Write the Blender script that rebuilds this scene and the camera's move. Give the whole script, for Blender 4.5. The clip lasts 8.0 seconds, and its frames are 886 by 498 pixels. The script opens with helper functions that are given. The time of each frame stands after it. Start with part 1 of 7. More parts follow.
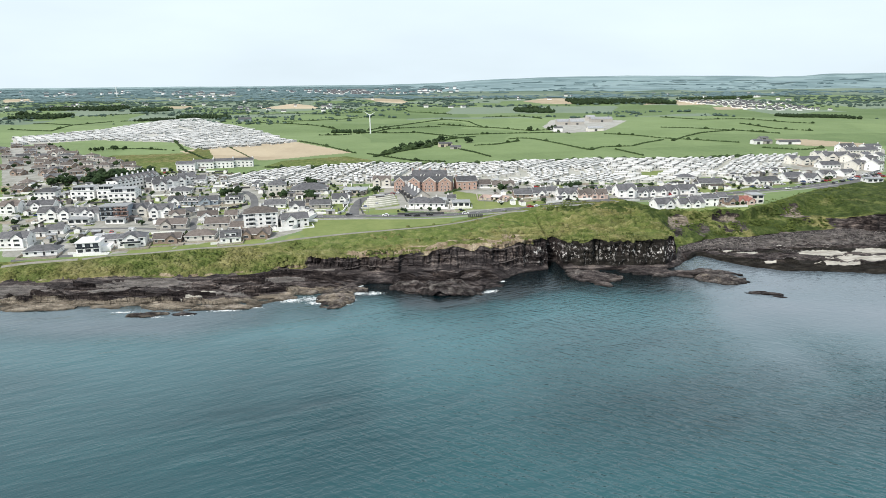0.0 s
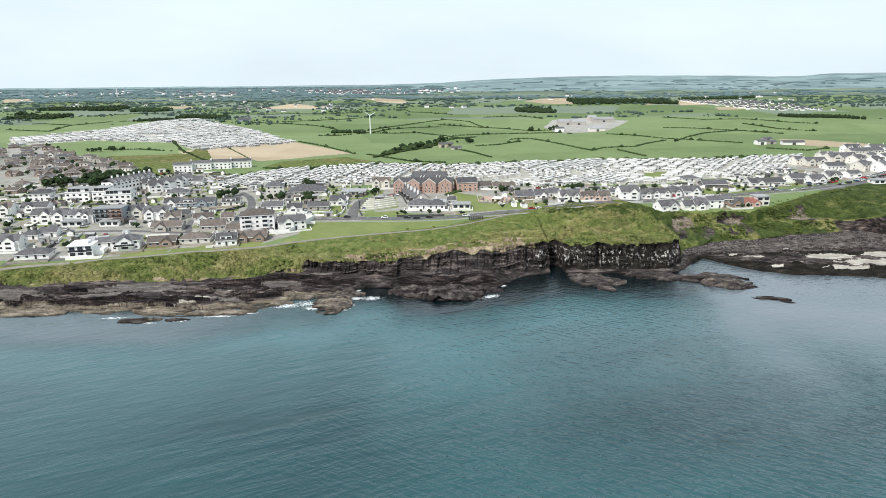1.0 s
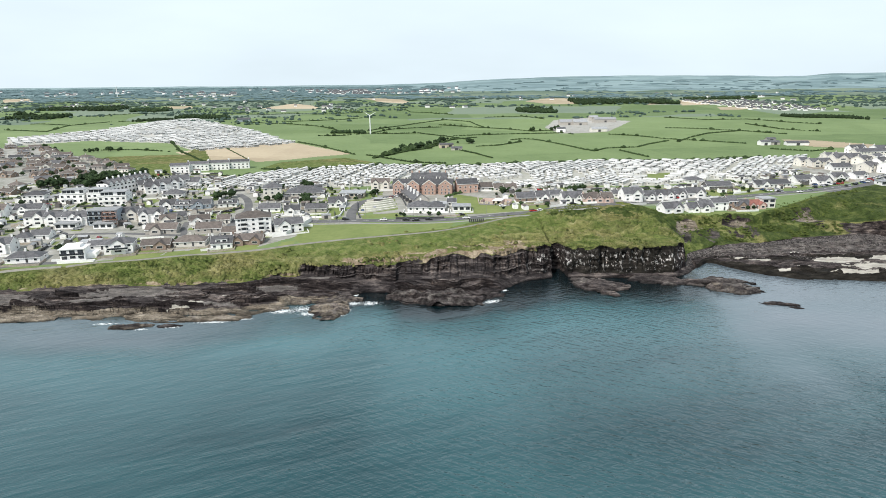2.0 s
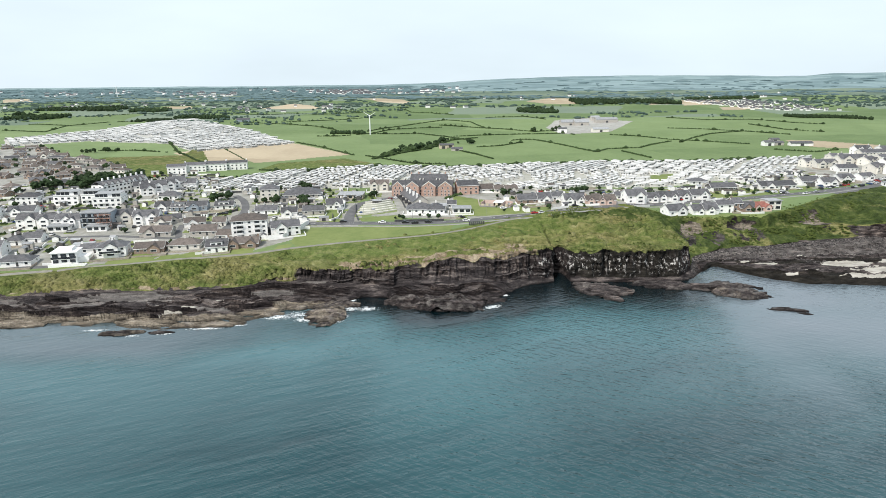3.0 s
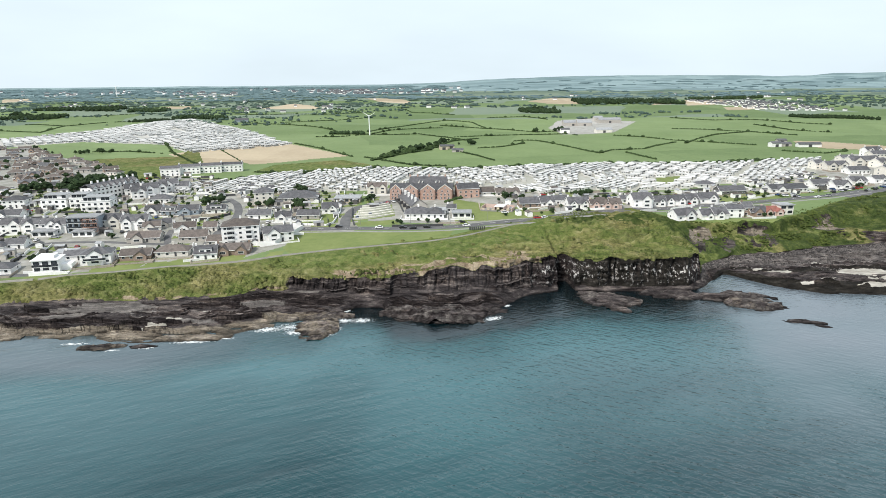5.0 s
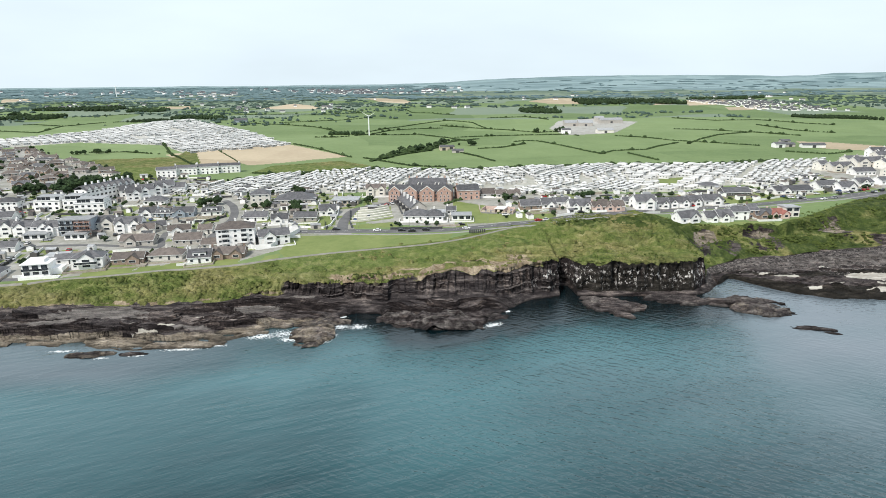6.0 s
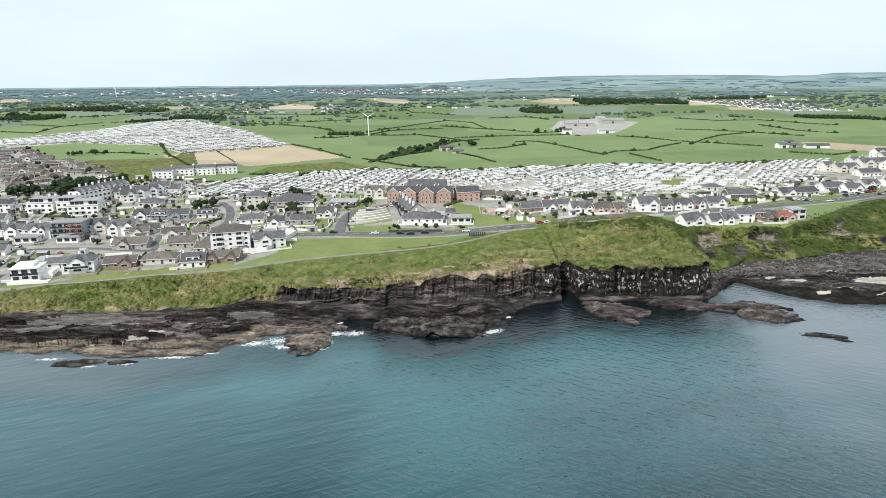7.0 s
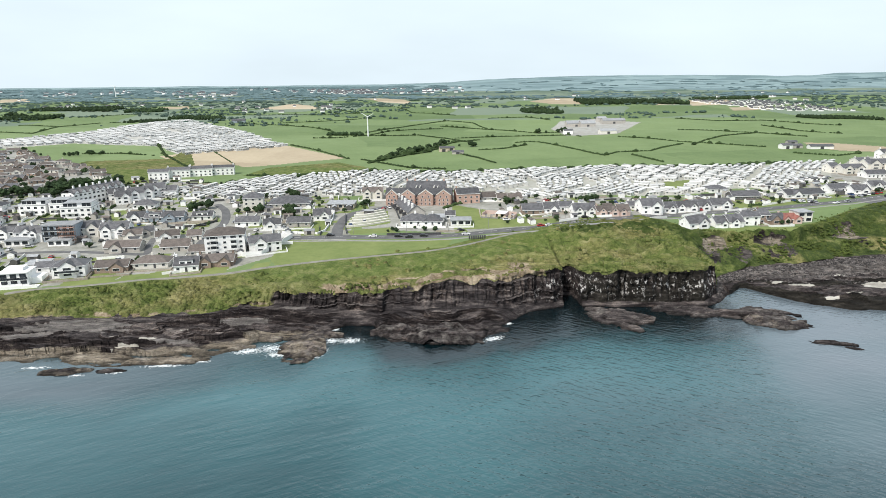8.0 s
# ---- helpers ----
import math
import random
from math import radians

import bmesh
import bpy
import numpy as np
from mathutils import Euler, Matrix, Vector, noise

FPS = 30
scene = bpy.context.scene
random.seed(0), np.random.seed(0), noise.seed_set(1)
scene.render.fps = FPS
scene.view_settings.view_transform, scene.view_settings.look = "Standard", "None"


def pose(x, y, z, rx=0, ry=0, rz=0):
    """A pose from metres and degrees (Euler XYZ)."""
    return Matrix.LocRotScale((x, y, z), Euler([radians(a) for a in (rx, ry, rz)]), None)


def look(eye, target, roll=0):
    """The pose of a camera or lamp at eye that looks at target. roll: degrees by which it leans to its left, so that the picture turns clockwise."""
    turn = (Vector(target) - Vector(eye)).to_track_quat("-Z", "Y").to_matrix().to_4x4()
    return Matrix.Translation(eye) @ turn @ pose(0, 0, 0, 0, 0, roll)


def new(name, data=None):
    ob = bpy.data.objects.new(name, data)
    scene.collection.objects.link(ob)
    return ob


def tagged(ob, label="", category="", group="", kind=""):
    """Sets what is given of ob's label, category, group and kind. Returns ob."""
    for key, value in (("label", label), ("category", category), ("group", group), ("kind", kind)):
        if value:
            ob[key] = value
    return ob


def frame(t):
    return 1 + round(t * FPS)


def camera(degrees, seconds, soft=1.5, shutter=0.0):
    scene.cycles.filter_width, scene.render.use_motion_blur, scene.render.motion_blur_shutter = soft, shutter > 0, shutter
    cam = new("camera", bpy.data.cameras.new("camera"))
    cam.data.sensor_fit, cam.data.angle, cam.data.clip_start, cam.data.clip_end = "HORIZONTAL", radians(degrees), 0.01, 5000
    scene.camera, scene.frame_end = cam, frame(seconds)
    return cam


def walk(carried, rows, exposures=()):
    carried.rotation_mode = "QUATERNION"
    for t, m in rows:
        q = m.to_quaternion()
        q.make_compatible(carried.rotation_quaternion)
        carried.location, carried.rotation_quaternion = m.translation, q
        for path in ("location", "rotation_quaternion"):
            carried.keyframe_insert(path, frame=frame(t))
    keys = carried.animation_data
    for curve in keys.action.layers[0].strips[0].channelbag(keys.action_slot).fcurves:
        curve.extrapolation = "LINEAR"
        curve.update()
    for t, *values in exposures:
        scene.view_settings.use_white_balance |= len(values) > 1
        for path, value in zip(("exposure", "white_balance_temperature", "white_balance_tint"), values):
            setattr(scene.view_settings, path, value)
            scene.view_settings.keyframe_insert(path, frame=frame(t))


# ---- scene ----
cam = camera(69.92, 8.0, soft=0.8)
PATH = [  # seconds, eye, a point looked at, roll
    (0.0, (0.00, -259.20, 96.00), (0.00, -162.62, 70.09), -0.55),
    (1.0, (0.64, -252.09, 95.94), (0.48, -155.51, 70.02), -0.56),
    (2.0, (1.28, -244.99, 95.88), (0.98, -148.41, 69.95), -0.56),
    (3.0, (1.92, -237.89, 95.81), (1.49, -141.31, 69.88), -0.57),
    (4.0, (2.56, -230.80, 95.75), (2.00, -134.22, 69.81), -0.57),
    (5.0, (3.20, -223.70, 95.69), (2.53, -127.13, 69.74), -0.58),
    (6.0, (3.84, -216.61, 95.63), (3.08, -120.04, 69.67), -0.58),
    (7.0, (4.48, -209.53, 95.57), (3.63, -112.96, 69.60), -0.59),
    (8.0, (5.12, -202.45, 95.50), (4.19, -105.88, 69.54), -0.59),
]
walk(cam, [(t, look(eye, aim, roll)) for t, eye, aim, roll in PATH])

# ---- daylight: bright thin overcast with a soft sun ----
SUN_EL, SUN_AZ = 50.0, 220.0   # degrees above the horizon, direction the light comes from (0 = +y, clockwise)
world = bpy.data.worlds.new("hazy_sky")
scene.world = world
world.use_nodes = True
wn, wl = world.node_tree.nodes, world.node_tree.links
wn.clear()
sky = wn.new("ShaderNodeTexSky")
sky.sky_type, sky.sun_disc = "NISHITA", False
sky.sun_elevation, sky.sun_rotation = radians(SUN_EL), radians(SUN_AZ)
sky.air_density, sky.dust_density, sky.ozone_density = 1.0, 4.0, 1.5
veil = wn.new("ShaderNodeMix")          # thin cloud in front of the blue
veil.data_type = "RGBA"
cloud = wn.new("ShaderNodeTexNoise")
cloud.inputs["Scale"].default_value, cloud.inputs["Detail"].default_value = 2.2, 4
coords, squash = wn.new("ShaderNodeTexCoord"), wn.new("ShaderNodeMapping")
squash.inputs["Scale"].default_value = (1, 1, 4)
wl.new(coords.outputs["Generated"], squash.inputs["Vector"])
wl.new(squash.outputs["Vector"], cloud.inputs["Vector"])
thin = wn.new("ShaderNodeMapRange")
thin.inputs["From Min"].default_value, thin.inputs["From Max"].default_value = 0.3, 0.7
thin.inputs["To Min"].default_value, thin.inputs["To Max"].default_value = 0.82, 0.96
wl.new(cloud.outputs["Fac"], thin.inputs["Value"])
height, overhead, cover = wn.new("ShaderNodeSeparateXYZ"), wn.new("ShaderNodeMapRange"), wn.new("ShaderNodeMath")
overhead.inputs["From Min"].default_value, overhead.inputs["From Max"].default_value = 0.3, 0.75   # the veil thins overhead
overhead.inputs["To Min"].default_value, overhead.inputs["To Max"].default_value = 0.0, 0.45
cover.operation = "SUBTRACT"
wl.new(coords.outputs["Generated"], height.inputs["Vector"])
wl.new(height.outputs["Z"], overhead.inputs["Value"])
wl.new(thin.outputs["Result"], cover.inputs[0])
wl.new(overhead.outputs["Result"], cover.inputs[1])
wl.new(cover.outputs[0], veil.inputs["Factor"])
veil.inputs["B"].default_value = (7.9, 9.15, 9.95, 1)
back = wn.new("ShaderNodeBackground")
back.inputs["Strength"].default_value = 0.1
wout = wn.new("ShaderNodeOutputWorld")
wl.new(sky.outputs["Color"], veil.inputs["A"])
wl.new(veil.outputs["Result"], back.inputs["Color"])
wl.new(back.outputs["Background"], wout.inputs["Surface"])

sun_data = bpy.data.lights.new("sun", "SUN")
sun_data.energy, sun_data.angle, sun_data.color = 3.4, radians(7), (1.0, 0.96, 0.9)
sun = new("sun", sun_data)
az, el = radians(SUN_AZ), radians(SUN_EL)
sun.matrix_world = look(Vector((math.sin(az) * math.cos(el), math.cos(az) * math.cos(el), math.sin(el))) * 300, (0, 0, 0))
scene.view_settings.exposure = 0.2

# ---- materials ----
def nodes_of(name):
    m = bpy.data.materials.new(name)
    m.use_nodes = True
    t = m.node_tree
    return m, t.nodes, t.links, t.nodes["Principled BSDF"]


def noise_node(n, l, scale, detail=4.0, rough=0.6, stretch=(1, 1, 1)):
    geo, mapping, tex = n.new("ShaderNodeNewGeometry"), n.new("ShaderNodeMapping"), n.new("ShaderNodeTexNoise")
    mapping.inputs["Scale"].default_value = stretch
    l.new(geo.outputs["Position"], mapping.inputs["Vector"])
    l.new(mapping.outputs["Vector"], tex.inputs["Vector"])
    tex.inputs["Scale"].default_value, tex.inputs["Detail"].default_value, tex.inputs["Roughness"].default_value = scale, detail, rough
    return tex


def ramp(n, l, source, stops):
    r = n.new("ShaderNodeValToRGB")
    els = r.color_ramp.elements
    while len(els) < len(stops):
        els.new(0.5)
    for e, (at, colour) in zip(els, stops):
        e.position = at
        e.color = (*colour, 1) if len(colour) == 3 else colour
    l.new(source, r.inputs["Fac"])
    return r.outputs["Color"]


def mix(n, l, fac, a, b, blend="MIX"):
    x = n.new("ShaderNodeMix")
    x.data_type, x.blend_type = "RGBA", blend
    for socket, value in (("Factor", fac), ("A", a), ("B", b)):
        if isinstance(value, (int, float)):
            x.inputs[socket].default_value = value
        elif isinstance(value, tuple):
            x.inputs[socket].default_value = (*value, 1)
        else:
            l.new(value, x.inputs[socket])
    return x.outputs["Result"]


def sum_of(n, l, op, a, b, clamp=False):
    x = n.new("ShaderNodeMath")
    x.operation, x.use_clamp = op, clamp
    for k, value in ((0, a), (1, b)):
        if isinstance(value, (int, float)):
            x.inputs[k].default_value = value
        else:
            l.new(value, x.inputs[k])
    return x.outputs[0]


def relief(n, l, bsdf, height, strength, distance):
    b = n.new("ShaderNodeBump")
    b.inputs["Strength"].default_value, b.inputs["Distance"].default_value = strength, distance
    l.new(height, b.inputs["Height"])
    l.new(b.outputs["Normal"], bsdf.inputs["Normal"])


def surface(name, dark, light, rough=0.8, scale=1.0, fine=8.0, bump=0.02, metal=0.0, vary=0.12, stain=None):
    """A matt surface in two tones, varied at two scales and from thing to thing."""
    m, n, l, p = nodes_of(name)
    a, b = noise_node(n, l, scale, 5), noise_node(n, l, fine, 3)
    both = sum_of(n, l, "ADD", sum_of(n, l, "MULTIPLY", a.outputs["Fac"], 0.65), sum_of(n, l, "MULTIPLY", b.outputs["Fac"], 0.35))
    colour = ramp(n, l, both, [(0.35, dark), (0.65, light)])
    if stain:
        s = noise_node(n, l, 0.5, 6, 0.7)
        colour = mix(n, l, ramp(n, l, s.outputs["Fac"], [(0.52, (0, 0, 0)), (0.68, (1, 1, 1))]), colour, stain)
    info, hsv = n.new("ShaderNodeObjectInfo"), n.new("ShaderNodeHueSaturation")
    l.new(sum_of(n, l, "ADD", sum_of(n, l, "MULTIPLY", info.outputs["Random"], 2 * vary), 1 - vary), hsv.inputs["Value"])
    l.new(colour, hsv.inputs["Color"])
    l.new(hsv.outputs["Color"], p.inputs["Base Color"])
    p.inputs["Roughness"].default_value, p.inputs["Metallic"].default_value = rough, metal
    p.inputs["Specular IOR Level"].default_value = 0.15 if rough >= 0.84 else 0.5
    if bump:
        relief(n, l, p, b.outputs["Fac"], 0.6, bump)
    return m


WALLS = {
    "white": surface("white_render", (0.78, 0.775, 0.76), (0.87, 0.865, 0.85), 0.85, 0.8, 6, 0.01, vary=0.08, stain=(0.66, 0.64, 0.6)),
    "cream": surface("cream_render", (0.6, 0.575, 0.52), (0.72, 0.695, 0.635), 0.85, 0.8, 6, 0.01),
    "render": surface("pebble_dash", (0.36, 0.34, 0.31), (0.5, 0.47, 0.43), 0.9, 0.8, 14, 0.02),
    "brick": surface("brown_brick", (0.2, 0.15, 0.12), (0.34, 0.26, 0.21), 0.9, 1.2, 12, 0.015),
    "pink": surface("pink_render", (0.5, 0.38, 0.33), (0.64, 0.5, 0.44), 0.85, 0.8, 6, 0.01),
    "blue": surface("grey_blue_cladding", (0.2, 0.24, 0.28), (0.32, 0.37, 0.42), 0.6, 0.8, 6, 0.01),
    "sand": surface("sand_render", (0.42, 0.36, 0.28), (0.55, 0.48, 0.38), 0.85, 0.8, 6, 0.01),
    "dark": surface("dark_boarding", (0.07, 0.07, 0.07), (0.14, 0.13, 0.12), 0.8, 0.8, 6, 0.01),
    "red_brick": surface("red_brick", (0.36, 0.235, 0.19), (0.53, 0.37, 0.305), 0.9, 0.7, 9, 0.015),
}
ROOFS = {
    "slate": surface("grey_slate", (0.042, 0.042, 0.046), (0.125, 0.124, 0.13), 0.6, 0.6, 5, 0.03, vary=0.3),
    "brown": surface("brown_tile", (0.07, 0.058, 0.053), (0.15, 0.127, 0.112), 0.8, 0.6, 5, 0.03, vary=0.25),
    "red": surface("red_tile", (0.19, 0.07, 0.058), (0.31, 0.13, 0.1), 0.8, 0.6, 5, 0.03),
    "flat": surface("roof_felt", (0.2, 0.21, 0.22), (0.36, 0.37, 0.38), 0.8, 0.6, 5, 0.01, vary=0.2),
}
WHITE_TRIM = surface("white_trim", (0.7, 0.7, 0.69), (0.84, 0.84, 0.83), 0.5, 1, 6, 0.0, vary=0.05)
DARK_TRIM = surface("dark_trim", (0.03, 0.03, 0.032), (0.07, 0.07, 0.075), 0.6, 1, 6, 0.0)
CARAVAN_WALL = surface("caravan_shell", (0.45, 0.45, 0.425), (0.63, 0.625, 0.595), 0.5, 0.5, 4, 0.0, vary=0.2)
CARAVAN_ROOF = surface("caravan_roof", (0.48, 0.48, 0.47), (0.66, 0.655, 0.64), 0.5, 0.5, 4, 0.0, vary=0.25)
# far leaves: haze is put into both colours, stronger in the second
FAR_LEAF = surface("hazed_far_leaf", (0.04, 0.068, 0.056), (0.088, 0.13, 0.106), 0.9, 0.05, 0.6, 0.0)
HAZY_LEAF = surface("hazed_woods", (0.095, 0.152, 0.165), (0.15, 0.215, 0.225), 0.9, 0.02, 0.3, 0.0)
ASPHALT = surface("asphalt", (0.09, 0.09, 0.093), (0.16, 0.16, 0.16), 0.85, 0.15, 3, 0.01, vary=0.05)
PATH_MAT = surface("worn_path", (0.17, 0.165, 0.14), (0.27, 0.26, 0.23), 0.9, 0.3, 3, 0.01)
PAVING = surface("paving", (0.18, 0.178, 0.17), (0.27, 0.265, 0.255), 0.9, 0.4, 3, 0.01)
STONE = surface("rubble_stone", (0.25, 0.22, 0.18), (0.45, 0.4, 0.34), 0.95, 1.0, 6, 0.05)
WHITE_PAINT = surface("white_paint", (0.7, 0.7, 0.68), (0.82, 0.82, 0.8), 0.6, 1, 8, 0.0)
HEDGE_LEAF = surface("hedge_leaf", (0.014, 0.028, 0.011), (0.055, 0.085, 0.03), 0.85, 0.25, 2.5, 0.2, vary=0.2)
TREE_LEAF = surface("tree_leaf", (0.011, 0.023, 0.011), (0.042, 0.068, 0.027), 0.85, 0.2, 2.0, 0.2, vary=0.25)
BARK = surface("bark", (0.05, 0.04, 0.03), (0.12, 0.1, 0.08), 0.95, 2, 10, 0.03)
STEEL_WHITE = surface("white_steel", (0.74, 0.75, 0.76), (0.84, 0.85, 0.86), 0.4, 1, 6, 0.0, vary=0.02)


def glass_pane():
    m, n, l, p = nodes_of("window_glass")
    a = noise_node(n, l, 0.6, 2)
    l.new(ramp(n, l, a.outputs["Fac"], [(0.35, (0.015, 0.018, 0.022)), (0.7, (0.07, 0.08, 0.09))]), p.inputs["Base Color"])
    p.inputs["Roughness"].default_value, p.inputs["IOR"].default_value = 0.06, 1.5
    return m


GLASS = glass_pane()


def ground_material():
    """Grass, rock, bare earth and tan ledges, by the coast's own zones."""
    m, n, l, p = nodes_of("coast_ground")

    def zone(name, spread, lo, hi, scale=0.9):
        at = n.new("ShaderNodeAttribute")
        at.attribute_name = name
        rag = noise_node(n, l, scale, 5, 0.65)
        v = sum_of(n, l, "ADD", at.outputs["Fac"], sum_of(n, l, "MULTIPLY", sum_of(n, l, "SUBTRACT", rag.outputs["Fac"], 0.5), spread))
        r = n.new("ShaderNodeMapRange")
        r.inputs["From Min"].default_value, r.inputs["From Max"].default_value = lo, hi
        l.new(v, r.inputs["Value"])
        return r.outputs["Result"]

    # rough grass: olive hummocks over bright green
    big, mid, fine = noise_node(n, l, 0.04, 5, 0.6), noise_node(n, l, 0.2, 5, 0.62), noise_node(n, l, 1.1, 4, 0.65)
    blend = sum_of(n, l, "ADD", sum_of(n, l, "MULTIPLY", mid.outputs["Fac"], 0.68), sum_of(n, l, "MULTIPLY", fine.outputs["Fac"], 0.32))
    green = ramp(n, l, blend, [(0.33, (0.034, 0.05, 0.014)), (0.45, (0.082, 0.112, 0.03)), (0.55, (0.138, 0.162, 0.054)), (0.68, (0.215, 0.22, 0.1))])
    dry = ramp(n, l, blend, [(0.32, (0.06, 0.066, 0.022)), (0.46, (0.145, 0.142, 0.056)), (0.56, (0.215, 0.2, 0.09)), (0.7, (0.32, 0.3, 0.165))])
    grass = mix(n, l, ramp(n, l, big.outputs["Fac"], [(0.42, (0, 0, 0)), (0.58, (0.9, 0.9, 0.9))]), green, dry)
    track = noise_node(n, l, 0.16, 4, 0.55, (0.22, 0.8, 0.8))
    grass = mix(n, l, 0.55, grass, ramp(n, l, track.outputs["Fac"], [(0.38, (0.8, 0.84, 0.8)), (0.46, (1.1, 1.08, 1.02)), (0.485, (0.5, 0.5, 0.42)), (0.505, (1.3, 1.26, 1.16)), (0.58, (1, 1, 1)), (0.6, (0.62, 0.64, 0.54)), (0.62, (1.2, 1.16, 1.08))]), "MULTIPLY")
    lush = ramp(n, l, blend, [(0.34, (0.056, 0.086, 0.022)), (0.48, (0.108, 0.144, 0.04)), (0.64, (0.2, 0.215, 0.084))])
    grass = mix(n, l, zone("lush", 0.9, 0.3, 0.62, 0.06), grass, lush)
    # bracken on the headland; on the bay slope this dark green is painted shade
    bracken = ramp(n, l, blend, [(0.34, (0.018, 0.03, 0.009)), (0.5, (0.048, 0.07, 0.019)), (0.66, (0.115, 0.135, 0.045))])
    grass = mix(n, l, zone("bracken", 0.9, 0.4, 0.6, 0.14), grass, bracken)
    # basalt in thin beds
    layer = noise_node(n, l, 0.3, 7, 0.66, (0.4, 1, 2.6))
    seam = noise_node(n, l, 0.9, 5, 0.6, (0.16, 0.9, 2.2))
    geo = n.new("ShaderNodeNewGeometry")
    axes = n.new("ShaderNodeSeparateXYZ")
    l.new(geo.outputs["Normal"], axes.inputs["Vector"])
    # light put into the colour: upward faces paler, steep faces near black
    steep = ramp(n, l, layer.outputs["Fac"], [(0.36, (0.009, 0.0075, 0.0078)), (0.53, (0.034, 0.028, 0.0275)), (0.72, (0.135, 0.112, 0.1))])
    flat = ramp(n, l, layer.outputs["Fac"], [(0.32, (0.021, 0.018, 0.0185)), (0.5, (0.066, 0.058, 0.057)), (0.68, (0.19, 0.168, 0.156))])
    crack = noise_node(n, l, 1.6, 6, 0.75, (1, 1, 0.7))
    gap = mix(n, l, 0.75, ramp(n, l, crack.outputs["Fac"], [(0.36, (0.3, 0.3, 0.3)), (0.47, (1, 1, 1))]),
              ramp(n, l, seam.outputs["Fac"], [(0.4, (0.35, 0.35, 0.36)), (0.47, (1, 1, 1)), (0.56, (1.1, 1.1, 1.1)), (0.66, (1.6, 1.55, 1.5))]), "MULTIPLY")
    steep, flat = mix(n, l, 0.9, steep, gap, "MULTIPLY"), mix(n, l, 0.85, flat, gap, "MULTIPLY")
    # mixed by how far a face looks up, as skylight would fall
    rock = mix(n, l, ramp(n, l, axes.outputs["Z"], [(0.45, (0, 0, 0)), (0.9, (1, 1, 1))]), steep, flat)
    slab = noise_node(n, l, 0.1, 5, 0.6, (0.45, 1.4, 1.3))
    rock = mix(n, l, 0.8, rock, ramp(n, l, slab.outputs["Fac"], [(0.4, (0.5, 0.49, 0.51)), (0.48, (0.85, 0.84, 0.86)), (0.56, (1.2, 1.17, 1.15)), (0.64, (1.7, 1.64, 1.58))]), "MULTIPLY")
    worn = ramp(n, l, layer.outputs["Fac"], [(0.34, (0.085, 0.077, 0.072)), (0.55, (0.17, 0.156, 0.146)), (0.74, (0.28, 0.26, 0.245))])
    rock = mix(n, l, zone("grey", 0.8, 0.38, 0.6, 0.3), rock, mix(n, l, 0.7, worn, gap, "MULTIPLY"))
    white = noise_node(n, l, 0.6, 5, 0.75, (1.0, 0.5, 0.8))
    gu = n.new("ShaderNodeAttribute")
    gu.attribute_name = "guano"
    spot = sum_of(n, l, "MULTIPLY", gu.outputs["Fac"], ramp(n, l, white.outputs["Fac"], [(0.545, (0, 0, 0)), (0.6, (1, 1, 1))]))
    tan = ramp(n, l, layer.outputs["Fac"], [(0.3, (0.085, 0.07, 0.055)), (0.52, (0.245, 0.21, 0.165)), (0.75, (0.43, 0.385, 0.32))])
    rock = mix(n, l, zone("tan", 0.9, 0.4, 0.62, 0.25), rock, mix(n, l, 0.85, tan, gap, "MULTIPLY"))
    # the tide keeps the lowest rock wet and dark
    place = n.new("ShaderNodeSeparateXYZ")
    l.new(geo.outputs["Position"], place.inputs["Vector"])
    level = sum_of(n, l, "ADD", place.outputs["Z"], sum_of(n, l, "MULTIPLY", mid.outputs["Fac"], 1.6))
    rock = mix(n, l, 1.0, rock, ramp(n, l, sum_of(n, l, "MULTIPLY", level, 0.25), [(0.22, (0.3, 0.3, 0.3)), (0.4, (1, 1, 1))]), "MULTIPLY")
    # pale sand; for the pools, reflected sky put into the same colour
    pale = ramp(n, l, layer.outputs["Fac"], [(0.32, (0.25, 0.235, 0.2)), (0.55, (0.47, 0.445, 0.395)), (0.72, (0.6, 0.58, 0.53))])
    rock = mix(n, l, zone("weed", 0.8, 0.4, 0.6, 0.3), rock, ramp(n, l, layer.outputs["Fac"], [(0.34, (0.006, 0.0055, 0.005)), (0.55, (0.022, 0.02, 0.017)), (0.75, (0.07, 0.062, 0.052))]))
    rock = mix(n, l, spot, rock, (0.58, 0.56, 0.54))
    rock = mix(n, l, zone("pale", 0.7, 0.4, 0.58, 0.5), rock, pale)
    earth = ramp(n, l, blend, [(0.34, (0.07, 0.052, 0.036)), (0.48, (0.23, 0.18, 0.122)), (0.64, (0.42, 0.355, 0.26))])
    colour = mix(n, l, zone("earth", 0.8, 0.42, 0.6, 0.3), grass, earth)
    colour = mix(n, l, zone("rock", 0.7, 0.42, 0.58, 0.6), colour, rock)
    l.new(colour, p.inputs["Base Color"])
    p.inputs["Roughness"].default_value = 0.95
    p.inputs["Specular IOR Level"].default_value = 0.12
    relief(n, l, p, sum_of(n, l, "ADD", sum_of(n, l, "ADD", sum_of(n, l, "MULTIPLY", fine.outputs["Fac"], 0.7), mid.outputs["Fac"]), sum_of(n, l, "ADD", sum_of(n, l, "MULTIPLY", crack.outputs["Fac"], 0.7), sum_of(n, l, "MULTIPLY", seam.outputs["Fac"], 0.6))), 0.9, 0.9)
    return m


